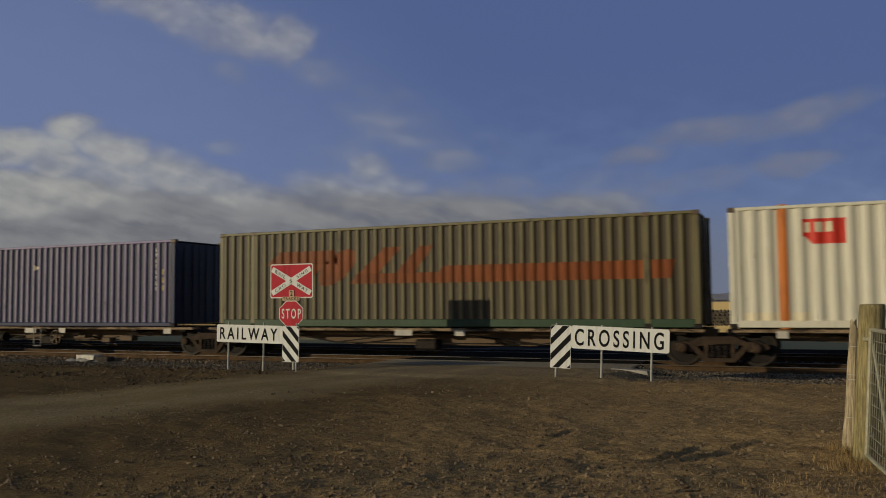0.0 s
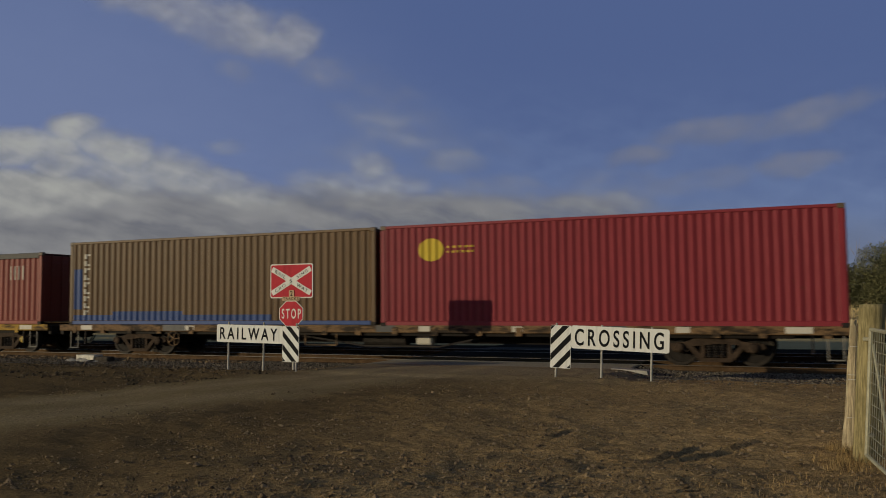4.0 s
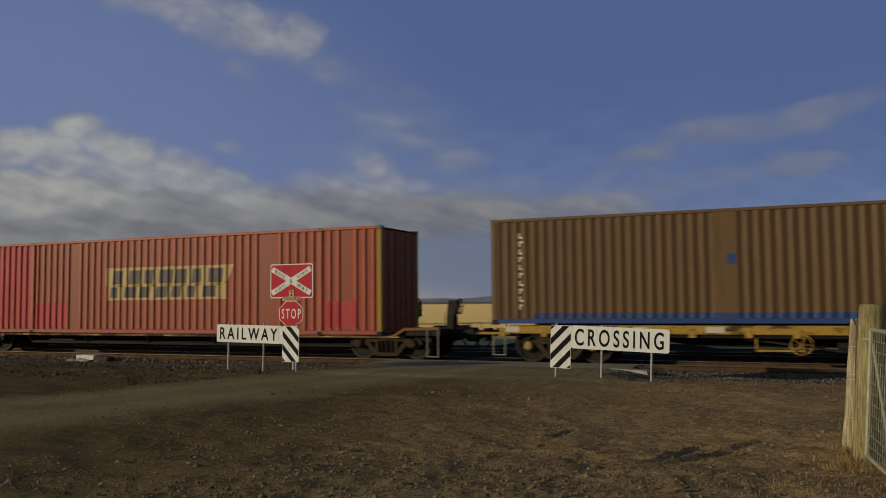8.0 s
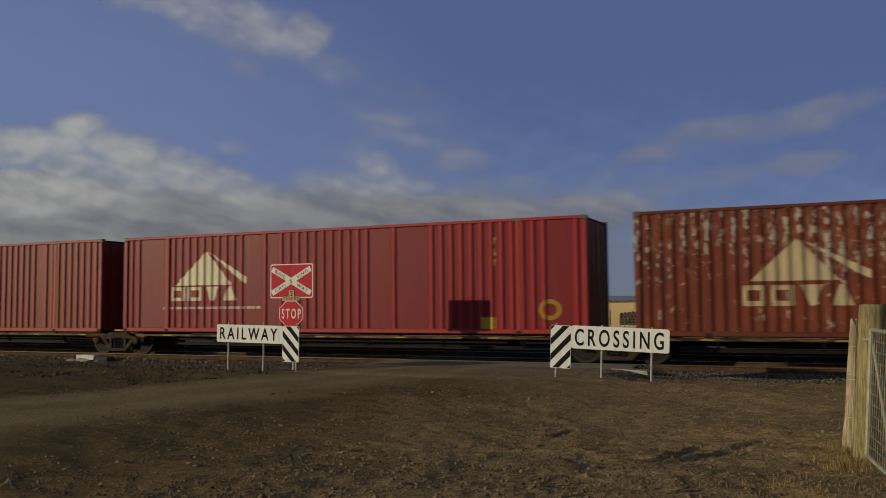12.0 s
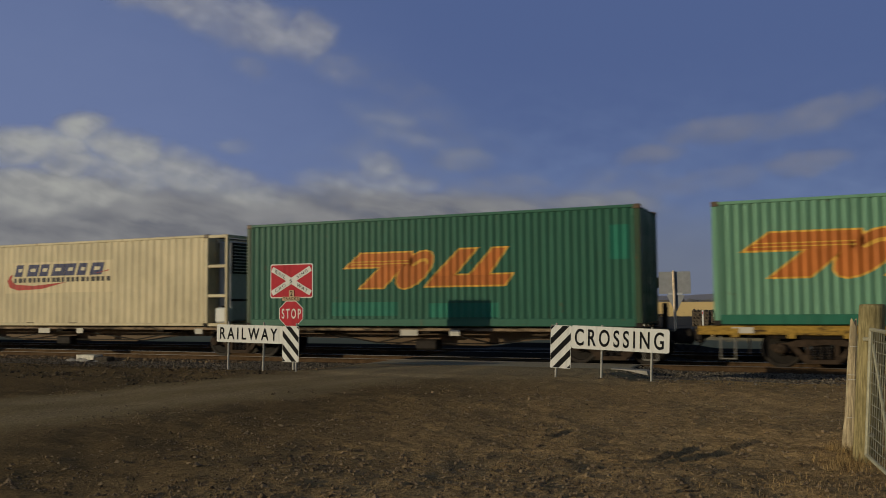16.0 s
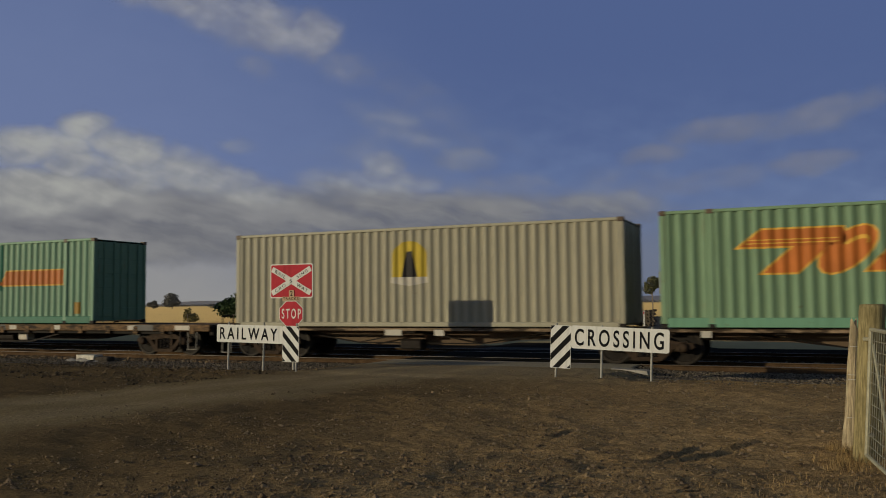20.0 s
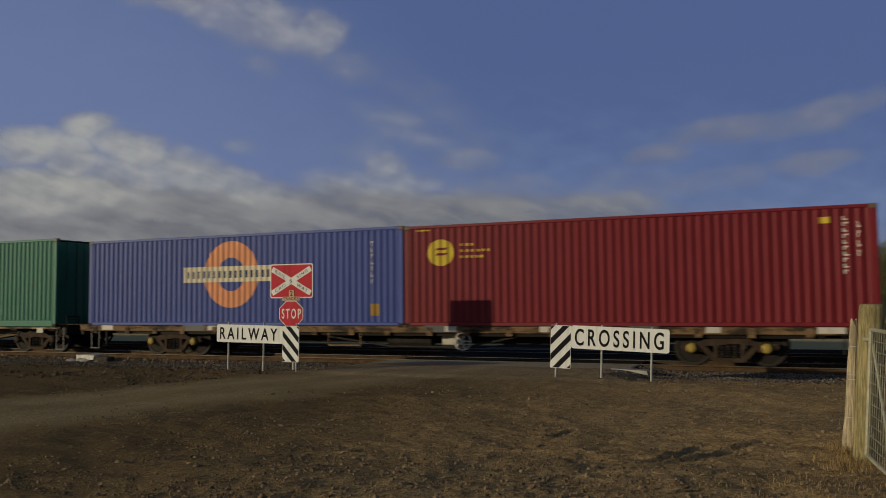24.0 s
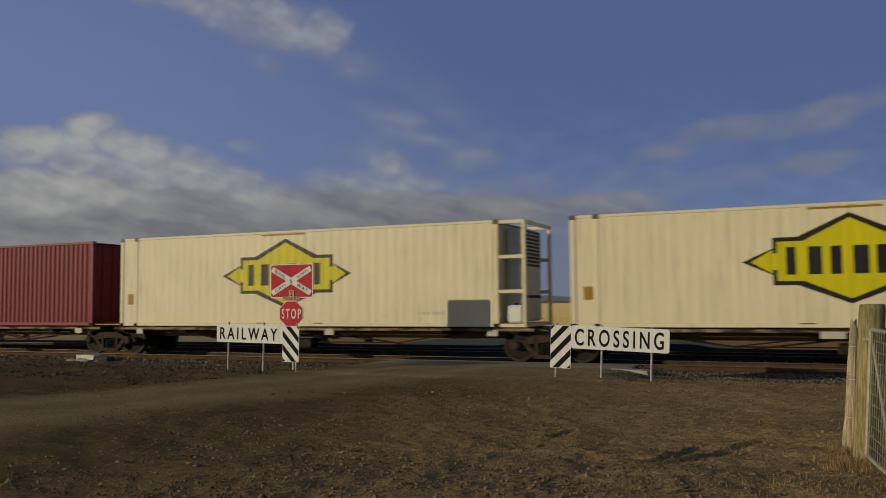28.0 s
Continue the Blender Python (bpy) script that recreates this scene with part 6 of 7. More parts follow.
lettering("letters", "S", 0.065, 0.085, SIGN_BLACK, p, (0.0, -0.018, 2.2), 0.4)
pl = part("tracks_plate", Geo().prism(rounded(-0.06, 0.09, 1.80, 1.965, 0.01), -0.02, -0.016), SIGN_TAN, sg, "small faded plate above a strip")
lettering("letters", "2", 0.075, 0.13, SIGN_BLACK, pl, (0.015, -0.022, 1.882))
pl = part("tracks_plate", Geo().prism(rounded(-0.26, 0.26, 1.70, 1.80, 0.01), -0.024, -0.02), SIGN_TAN, sg, "small faded strip")
lettering("letters", "TRACKS", 0.46, 0.07, SIGN_BLACK, pl, (0, -0.026, 1.75))
octo = [(0.36 / math.cos(math.pi / 8) * math.cos(math.pi / 8 + i * math.pi / 4), 1.37 + 0.325 / math.cos(math.pi / 8) * math.sin(math.pi / 8 + i * math.pi / 4)) for i in range(8)]
st = part("stop_plate", Geo().prism(octo, -0.012, 0.0), SIGN_WHITE, sg, "red octagonal plate with a white rim")
part("stop_face", Geo().prism([(x * 0.95, 1.37 + (z - 1.37) * 0.95) for x, z in octo], -0.016, -0.0125), SIGN_RED, st)
lettering("letters", "STOP", 0.57, 0.25, SIGN_WHITE, st, (0.01, -0.018, 1.37), 0.0, 0.012)

# the sign for the other direction, seen from behind
fs = thing("crossing_sign", "grey back of a crossing sign on a pale timber post", "road sign", at=(-5.12, 35.4, -0.2))
part("panel", Geo().prism(rounded(-0.67, 0.61, 2.09, 3.01, 0.04), -0.02, 0.0), SHEET_GREY, fs)
part("give_way_plate", Geo().prism([(-0.37, 2.05), (0.37, 2.05), (0.335, 1.97), (0.035, 1.38), (-0.035, 1.38), (-0.335, 1.97)], -0.02, 0.0), SHEET_GREY, fs)
part("post", Geo().rod((-0.02, -0.085, 0), (-0.06, -0.085, 3.05), 0.062, 10, 0.055), plain("pale_timber_post", (0.62, 0.48, 0.34), 0.8, 0, 0.35, 5), fs)
part("bracket", Geo().box(-0.3, 0.28, -0.04, -0.021, 2.06, 2.14), SIGN_BACK, fs)
gp = thing("guide_post", "white roadside guide post", "guide post", "guide posts", at=(-10.8, 59.4, -0.2))
part("post", Geo().box(-0.06, 0.06, -0.02, 0.02, 0, 1.15, 0.01), WHITE, gp)
part("reflector", Geo().box(-0.04, 0.04, -0.026, -0.0205, 0.9, 1.05), SIGN_RED, gp)
copy_thing(gp, pose(-6.83, 59.4, -0.2))

# ---------------------------------------------------------------- fence and gate
TREATED = grained("greenish_treated_pine", (0.25, 0.205, 0.10))
GREYWOOD = grained("grey_split_timber", (0.36, 0.29, 0.185))
GATE = plain("dull_galvanised_gate", (0.30, 0.28, 0.20), 0.6, 0.15, 0.25)
fp = thing("gate_post", "thick round greenish timber gate post", "fence post", at=(0.455, 9.55, 0))
g = Geo()
n, rings = 20, ((0.128, -0.2), (0.132, 0.0), (0.128, 0.5), (0.126, 1.0), (0.124, 1.50), (0.118, 1.545), (0.09, 1.55))
vs = [(r * math.cos(2 * math.pi * i / n) * (1 + 0.03 * math.sin(3 * i)) + 0.07 * z, r * math.sin(2 * math.pi * i / n), z) for r, z in rings for i in range(n)]
g.add(vs, [(k * n + i, k * n + (i + 1) % n, (k + 1) * n + (i + 1) % n, (k + 1) * n + i) for k in range(len(rings) - 1) for i in range(n)] + [tuple(range((len(rings) - 1) * n, len(rings) * n))])
part("post", g, TREATED, fp, "", None, True)
for z in (1.2, 0.25):
    part("hinge", Geo().box(0.0, 0.07, -0.155, -0.125, z - 0.018, z + 0.018, 0.006), GATE, fp, "galvanised hinge strap")
sp = thing("split_post", "grey split timber post leaning on the gate post", "fence post", at=(0.345, 9.95, 0))
g = Geo()
n, vs = 11, []
rs = random.Random(17)
knots = [0.85 + 0.3 * rs.random() for _ in range(n)]
for k in range(9):
    z = -0.15 + 1.5 * k / 8
    f = (z + 0.15) / 1.5
    rad = 0.085 - 0.052 * f
    for i in range(n):
        a = 2 * math.pi * i / n
        w = rad * knots[i] * (1 + 0.18 * noise.noise(Vector((i * 1.7, z * 3.0, 4.0))))
        vs.append((-0.05 + 0.12 * f + 0.012 * math.sin(5 * f) + w * math.cos(a), w * math.sin(a), z + (0.05 * math.sin(2 * a) if k == 8 else 0)))
g.add(vs, [(k * n + i, k * n + (i + 1) % n, (k + 1) * n + (i + 1) % n, (k + 1) * n + i) for k in range(8) for i in range(n)] + [tuple(range(8 * n, 9 * n))])
part("post", g, GREYWOOD, sp)
g = Geo()
for z in (0.35, 0.75, 0.8, 1.1):
    for i in range(12):
        a, c = 2 * math.pi * i / 12, 2 * math.pi * (i + 1) / 12
        g.rod((0.085 * z - 0.03 + 0.06 * math.cos(a), 0.06 * math.sin(a), z), (0.085 * z - 0.03 + 0.06 * math.cos(c), 0.06 * math.sin(c), z + 0.003), 0.003, 5)
part("tie_wire", g, GALV, sp)
gate = thing("mesh_gate", "galvanised tube gate filled with welded wire mesh", "gate", at=(0.44, 9.36, 0))
gate.rotation_euler = (radians(-4.0), 0, radians(-83))
GL, z0, z1 = 3.4, 0.06, 1.30
part("gate_frame", Geo().rod((0, 0, z0), (GL, 0, z0), 0.019, 8).rod((0, 0, z1), (GL, 0, z1), 0.019, 8).rod((0, 0, z0), (0, 0, z1), 0.019, 8).rod((GL, 0, z0), (GL, 0, z1), 0.019, 8), GATE, gate)
part("diagonal_brace", Geo().rod((0.02, 0.02, 1.15), (1.1, 0.02, z0), 0.014, 8), GATE, gate)
for i in range(1, 33):
    part("wire", Geo().rod((i * 0.103, 0, z0), (i * 0.103, 0, z1), 0.0028, 5), GATE, gate)
for i in range(1, 12):
    part("wire", Geo().rod((0, 0.005, z0 + i * 0.103), (GL, 0.005, z0 + i * 0.103), 0.0028, 5), GATE, gate)

# dry grass round the posts
def grass_tufts(name, spots, label, mat, seed, h0=0.08, h1=0.26):
    rnd = random.Random(seed)
    vs, fs = [], []
    for x, y, r, n in spots:
        for _ in range(n * 5):
            a, d = rnd.random() * 6.283, r * rnd.random() ** 0.6
            px, py = x + d * math.cos(a), y + d * math.sin(a)
            pz = ground_z(px, py) - 0.01
            h, w, b = h0 + (h1 - h0) * rnd.random() ** 1.6, 0.0012 + 0.0016 * rnd.random(), rnd.random() * 6.283
            lean = h * (0.3 + 0.7 * rnd.random())
            c, s, k = math.cos(b), math.sin(b), len(vs)
            vs += [(px - s * w, py + c * w, pz), (px + s * w, py - c * w, pz), (px + c * lean * 0.35 + s * w * 0.7, py + s * lean * 0.35 - c * w * 0.7, pz + h * 0.6), (px + c * lean * 0.35 - s * w * 0.7, py + s * lean * 0.35 + c * w * 0.7, pz + h * 0.6), (px + c * lean, py + s * lean, pz + h * 0.85)]
            fs += [(k, k + 1, k + 2, k + 3), (k + 3, k + 2, k + 4)]
    me = bpy.data.meshes.new(name)
    me.from_pydata(vs, [], fs)
    me.materials.append(mat)
    return tagged(new(name, me), label, "grass", kind="stuff")


STRAW = stone_material("dry_straw", (0.20, 0.125, 0.05), (0.44, 0.30, 0.13))
rnd = random.Random(3)
clumps = [(0.38, 9.45, 0.22, 90), (0.25, 9.9, 0.2, 70), (0.12, 9.35, 0.2, 34), (0.3, 9.0, 0.25, 44)]
grass_tufts("dry_grass", clumps, "dry straw-coloured grass at the foot of the posts", STRAW, 4, 0.03, 0.17)
spots = [(0.05, 8.5, 0.35, 40), (-0.25, 8.0, 0.3, 30), (0.2, 7.9, 0.5, 70), (-0.55, 7.75, 0.3, 34), (-0.9, 7.6, 0.25, 22), (0.2, 7.2, 0.5, 70), (-0.4, 7.1, 0.4, 40), (-0.1, 6.7, 0.5, 60)]
spots += [(-0.4 * q + (rnd.random() - 0.5) * 1.3 * q, q, 0.2, 6) for q in (6 + 9 * rnd.random() for _ in range(20))]
grass_tufts("dry_grass", spots, "low dry straw-coloured grass tufts by the gate", STRAW, 5, 0.015, 0.07)

# ---------------------------------------------------------------- far side: wall, bushes, trees, pylon, hills
def leaf_material(name, a, b):
    m = Mat(name, 0.75)
    g = m.t.nodes.new("ShaderNodeNewGeometry")
    m.colour(m.mix(g.outputs["Random Per Island"], a, b))
    return m.m


LEAF = leaf_material("olive_leaf", (0.105, 0.10, 0.044), (0.165, 0.153, 0.07))
# LEAF_HAZY has the pale air haze of distance mixed into its leaf colour
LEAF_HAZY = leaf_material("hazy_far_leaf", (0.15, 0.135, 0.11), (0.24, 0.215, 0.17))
SCRUB = leaf_material("yellow_olive_scrub", (0.15, 0.12, 0.04), (0.26, 0.205, 0.08))
LEAF_DARK = leaf_material("dark_bush_leaf", (0.02, 0.035, 0.014), (0.06, 0.085, 0.03))
TWIG = plain("dry_twig", (0.25, 0.20, 0.13), 0.9, 0, 0.3)
BARK = plain("grey_bark", (0.20, 0.16, 0.12), 0.9, 0, 0.4)


def tree(name, x, y, z, lobes, trunk_h, r, leaves, size, mat, label, seed, group=""):
    """A tapered trunk with limbs, and a crown of many small leaf clumps gathered in uneven lobes (dx, dy, dz, rx, rz)."""
    rnd = random.Random(seed)
    root = thing(name, label, "tree" if name == "tree" else "bush", group, at=(x, y, z))
    g = Geo().rod((0, 0, -0.3), (0.05, 0, trunk_h * 0.5), r, 9, r * 0.8).rod((0.05, 0, trunk_h * 0.48), (0, 0.03, trunk_h), r * 0.8, 9, r * 0.55)
    for dx, dy, dz, rx, rz in lobes:
        mid = Vector((dx * 0.5, dy * 0.5, trunk_h + (dz - trunk_h) * 0.55))
        g.rod((0, 0.02, min(trunk_h, dz) * 0.8), mid, r * 0.5, 6, r * 0.3).rod(mid, (dx, dy, dz), r * 0.3, 6, r * 0.1)
    part("trunk", g, BARK, root)
    total = sum(q[3] * q[3] * q[4] for q in lobes)
    vs, fs = [], []
    for li, (dx, dy, dz, rx, rz) in enumerate(lobes):
        for _ in range(int(leaves * rx * rx * rz / total)):
            d = Vector((rnd.gauss(0, 1), rnd.gauss(0, 1), rnd.gauss(0, 1))).normalized()
            k = 0.5 + 0.62 * rnd.random() ** 0.6 + 0.22 * noise.noise(d * 2.3 + Vector((li * 3.1, seed, 0)))
            c = Vector((dx + d.x * rx * k, dy + d.y * rx * k, dz + d.z * rz * k))
            if c.z < 0.05:
                continue
            a = Vector((rnd.gauss(0, 1), rnd.gauss(0, 1), rnd.gauss(0, 1))).normalized()
            e = a.orthogonal().normalized()
            s = size * (0.5 + rnd.random())
            i = len(vs)
            vs += [c - a * s, c + e * s * 0.45, c + a * s, c - e * s * 0.45]
            fs.append((i, i + 1, i + 2, i + 3))
    me = bpy.data.meshes.new("crown")
    me.from_pydata([tuple(v) for v in vs], [], fs)
    me.materials.append(mat)
    part("crown", me, None, root)
    return root


def lobes_of(w, h, base, n, seed):
    rnd = random.Random(seed)
    return [((rnd.random() - 0.5) * w * 0.7, (rnd.random() - 0.5) * w * 0.5, base + (h - base) * (0.25 + 0.55 * rnd.random()), w * (0.2 + 0.13 * rnd.random()), (h - base) * (0.22 + 0.12 * rnd.random())) for _ in range(n)]


tree("bush", -30.4, 60, -0.2, [(0.5, 0, 1.55, 1.25, 0.95), (-0.95, 0, 1.4, 0.8, 0.62), (-1.4, 0.1, 0.85, 0.42, 0.4), (1.2, 0, 1.2, 0.75, 0.8), (0.7, -0.2, 2.2, 0.72, 0.55), (-0.1, 0, 0.6, 1.0, 0.6), (-0.35, 0.1, 1.95, 0.6, 0.5)], 0.9, 0.10, 9500, 0.11, LEAF_DARK, "rounded dark green bush standing in the dry field", 1)
tree("bush", -50.0, 66, -0.2, lobes_of(4.2, 2.9, 0.0, 9, 2), 0.9, 0.10, 4600, 0.17, LEAF_DARK, "dark green bush with an uneven top in the dry field", 2)
tree("bush", -58.0, 68, -0.2, lobes_of(1.6, 1.6, 0.0, 4, 9), 0.4, 0.05, 500, 0.14, SCRUB, "small scrubby bush in the dry field", 9)
tree("bush", -37.8, 62, -0.2, lobes_of(1.5, 1.2, 0.0, 5, 10), 0.3, 0.04, 700, 0.1, SCRUB, "low scrubby bush in the dry field", 10)
tree("tree", -15.8, 92, -0.2, [(0, 0, 3.6, 0.75, 0.55), (-0.3, 0.1, 3.1, 0.6, 0.5), (0.45, 0, 3.9, 0.5, 0.4), (0.1, 0.2, 4.2, 0.45, 0.35)], 2.9, 0.09, 1300, 0.13, LEAF, "slender young gum tree with a small high crown", 3)
tree("tree", -6.9, 110, -0.2, lobes_of(2.9, 4.6, 1.4, 7, 4), 1.8, 0.14, 2600, 0.19, LEAF, "rounded gum tree at the edge of the field", 4)
tree("bush", -4.6, 108, -0.2, lobes_of(2.6, 2.3, 0.2, 5, 5), 0.7, 0.08, 1500, 0.16, LEAF, "olive-green bush beside a gum tree", 5)
for i, (x, y, w, h) in enumerate(((-1.6, 79, 2.8, 2.5), (0.4, 78, 3.4, 3.8), (2.6, 76, 4.2, 5.3), (5.4, 75, 4.6, 6.2), (8.6, 76, 5.0, 6.6), (12.4, 78, 5.5, 6.4))):
    tree("tree", x, y, -0.2, lobes_of(w, h, 0.3, 9, 30 + i), h * 0.35, 0.16, 26000, 0.07, LEAF, "dense olive-green windbreak tree with dead twigs", 30 + i, "windbreak trees")
rnd = random.Random(8)
g = Geo()
for _ in range(420):
    x, y = -1.2 + 15 * rnd.random(), 73.2 + 1.8 * rnd.random()
    h = 0.6 + 1.1 * rnd.random()
    g.rod((x, y, -0.2), (x + rnd.gauss(0, 0.4), y + rnd.gauss(0, 0.3), -0.2 + h), 0.016, 4, 0.005)
part("scrub", g, TWIG, None)
tagged(bpy.data.objects["scrub"], "pale dry scrub under the windbreak trees", "scrub", kind="stuff")
g = Geo()
for k in range(60):
    x, y, z = 2 + 11 * rnd.random(), 75 + rnd.random(), 4.2 + 2.2 * rnd.random()
    g.rod((x, y, z), (x + rnd.gauss(0, 0.5), y, z + 0.5 + 0.8 * rnd.random()), 0.02, 4, 0.006)
part("dead_twigs", g, TWIG, None)
tagged(bpy.data.objects["dead_twigs"], "bare dead twigs above the windbreak", "twigs", kind="stuff")

# standing dry grass: rows of thin stalks, wider apart with distance
rnd = random.Random(12)
vs, fs, y = [], [], 44.0
while y < 800:
    h, w = 0.11 + 0.0006 * y, 0.01 + 0.0005 * y
    x = -1.3 * y - 3
    while x < 0.1 * y + 3:
        if not (abs(x - (-7.7 - 0.035 * (y - 30) if y < 60 else -8.85 - 0.144 * (y - 60))) < 2.2 and y < 100):
            yy, hh, k = y + rnd.gauss(0, 0.008 * y), h * (0.85 + 0.3 * rnd.random()), len(vs)
            vs += [(x - w, yy, -0.22), (x + w, yy + 0.15 * w, -0.22), (x + w * 0.8, yy, -0.2 + hh), (x - w * 0.8, yy + 0.1 * w, -0.2 + hh * 0.96)]
            fs.append((k, k + 1, k + 2, k + 3))
        x += w * (1.2 + 0.8 * rnd.random())
    y += 0.8 + 0.013 * y
me = bpy.data.meshes.new("standing_grass")
me.from_pydata(vs, [], fs)
me.materials.append(leaf_material("dry_grass_stalk", (0.41, 0.302, 0.145), (0.455, 0.336, 0.162)))
tagged(new("standing_grass", me), "dry golden grass standing over the fields", "grass", kind="stuff")

# dry-stone wall along the field
BASALT = plain("dark_field_stone", (0.085, 0.068, 0.05), 0.95, 0, 0.4, 3, 0.6)
for xa, xb, ha, hb in ((-12.6, -10.2, 0.95, 1.25), (-7.6, -1.0, 1.2, 0.95)):
    root = thing("stone_wall", "low dark dry-stone wall with an uneven top", "stone wall", at=((xa + xb) / 2, 60, -0.2))
    half = (xb - xa) / 2
    rnd = random.Random(int(xb * 10))
    g = Geo()
    for k in range(int(half * 2 / 0.2)):
        x = -half + k * 0.2
        g.box(x, x + 0.2, -0.14, 0.14, 0, (ha + (hb - ha) * k * 0.2 / (2 * half)) - 0.12 + 0.05 * rnd.random())
    part("core", g, BASALT, root)
    for r in range(5):
        x = -half
        while x < half:
            w = 0.2 + 0.2 * rnd.random()
            pv, pf = PEBBLES[rnd.randrange(12)]
            z = (r + 0.5) * (ha + (hb - ha) * (x + half) / (2 * half)) / 5
            part("stone", Geo().add([(p.x * w * 0.6, p.y * 0.2, p.z * 0.17) for p in pv], pf), BASALT, root, "", (x + w / 2, -0.08 + rnd.gauss(0, 0.02), z))
            x += w * 0.85
# a small field gate beside the wall
fg = thing("field_gate", "thin dark field gate between two posts", "gate", at=(-14.4, 60, -0.2))
for x in (-1.15, 0.0, 1.1):
    part("post", Geo().rod((x, 0, 0), (x, 0, 1.15 - 0.1 * (x == 0)), 0.05, 7), BARK, fg)
for z in (0.35, 0.65, 0.95):
    part("bar", Geo().rod((-1.15, 0, z), (0.0, 0, z), 0.018, 5), BARK, fg)

# wire fence of thin posts in the field
FP = Geo().rod((0, 0, 0), (0, 0, 1.1), 0.03, 7).mesh("post", BARK)
fence = thing("field_fence", "thin dark fence posts with wires across the field", "fence", at=(-36, 52, -0.2))
for i in range(12):
    part("post", FP, None, fence, "", (-22 + i * 4.4, 0, 0))
for z in (0.4, 0.75, 1.1):
    part("wire", Geo().rod((-22, 0, z), (29, 0, z), 0.0025, 4), BARK, fence)

# power pylon far off
py = thing("power_pylon", "slender steel lattice power pylon far across the plain", "pylon", at=(-237, 443, -0.2))
g = Geo()
for sx, sy in ((-1, -1), (1, -1), (1, 1), (-1, 1)):
    g.rod((sx * 1.7, sy * 1.7, 0), (sx * 0.25, sy * 0.25, 29.0), 0.1, 4, 0.06)
for k in range(9):
    za, zb2 = k * 3.1, (k + 1) * 3.1
    ra, rb = 1.7 - 1.45 * za / 29, 1.7 - 1.45 * zb2 / 29
    for s in (-1, 1):
        g.rod((-ra, s * ra, za), (rb, s * rb, zb2), 0.05, 4).rod((ra, s * ra, za), (-rb, s * rb, zb2), 0.05, 4)
        g.rod((s * ra, -ra, za), (s * rb, rb, zb2), 0.05, 4)
# steel colour shifted to blue-grey for the haze in between
PYLON = plain("hazy_pylon_steel", (0.11, 0.11, 0.125), 0.8, 0, 0.1)
part("tower", g, PYLON, py)
for z, w in ((22.5, 1.7), (25.5, 1.4), (28.3, 1.0)):
    part("cross_arm", Geo().beam((-w, 0, z), (w, 0, z), 0.12, 0.15), PYLON, py)

# far tree rows
def tree_row(name, x0, x1, y, h, n, seed, label):
    rnd = random.Random(seed)
    vs, fs = [], []
    for _ in range(n):
        cx = x0 + (x1 - x0) * rnd.random()
        top = h * (0.45 + 0.55 * abs(noise.noise(Vector((cx / (h * 2.2), seed, 0)))) * 1.6)
        c = Vector((cx, y + rnd.gauss(0, h * 0.4), rnd.random() ** 0.7 * top))
        a = Vector((rnd.gauss(0, 1), rnd.gauss(0, 1), rnd.gauss(0, 1))).normalized()
        e = a.orthogonal().normalized()
        s = h * 0.09 * (0.6 + rnd.random())
        i = len(vs)
        vs += [tuple(c - a * s), tuple(c + e * s * 0.6), tuple(c + a * s), tuple(c - e * s * 0.6)]
        fs.append((i, i + 1, i + 2, i + 3))
    me = bpy.data.meshes.new(name)
    me.from_pydata(vs, [], fs)
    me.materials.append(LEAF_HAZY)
    return tagged(new(name, me), label, "trees", kind="stuff")


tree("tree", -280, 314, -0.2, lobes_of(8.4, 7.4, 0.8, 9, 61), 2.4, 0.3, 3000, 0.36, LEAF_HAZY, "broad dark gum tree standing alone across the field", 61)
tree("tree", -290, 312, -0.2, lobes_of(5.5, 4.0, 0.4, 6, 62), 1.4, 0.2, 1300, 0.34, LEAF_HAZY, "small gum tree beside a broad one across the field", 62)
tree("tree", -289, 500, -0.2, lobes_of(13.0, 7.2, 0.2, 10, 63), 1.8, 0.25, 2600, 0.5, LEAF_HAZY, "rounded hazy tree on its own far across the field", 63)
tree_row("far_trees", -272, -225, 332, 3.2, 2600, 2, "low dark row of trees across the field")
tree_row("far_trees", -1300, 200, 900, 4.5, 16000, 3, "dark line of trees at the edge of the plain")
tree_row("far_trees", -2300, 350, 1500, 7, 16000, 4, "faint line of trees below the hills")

# distance haze painted straight into the hill colour
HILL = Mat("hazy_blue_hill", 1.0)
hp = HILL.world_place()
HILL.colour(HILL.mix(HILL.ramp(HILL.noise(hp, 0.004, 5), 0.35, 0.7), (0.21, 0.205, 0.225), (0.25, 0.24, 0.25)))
hv, hf = [], []
N = 160
for i in range(N + 1):
    x = -2500 + 3300 * i / N
    h = 16 + 20 * max(0, noise.noise(Vector((x / 420, 1.7, 0)))) + 3 * noise.noise(Vector((x / 90, 5, 0)))
    hv += [(x, 2150, -0.3), (x, 2250, h), (x, 2340, -0.3)]
for i in range(N):
    a = 3 * i
    hf += [(a, a + 3, a + 4, a + 1), (a + 1, a + 4, a + 5, a + 2)]
me = bpy.data.meshes.new("far_hills")
me.from_pydata(hv, [], hf)
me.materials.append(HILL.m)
tagged(new("far_hills", me), "low hazy blue hills along the horizon", "hills", kind="structure")

# ---------------------------------------------------------------- clouds: three banks, drifting
CLOUD_R = 2600.0


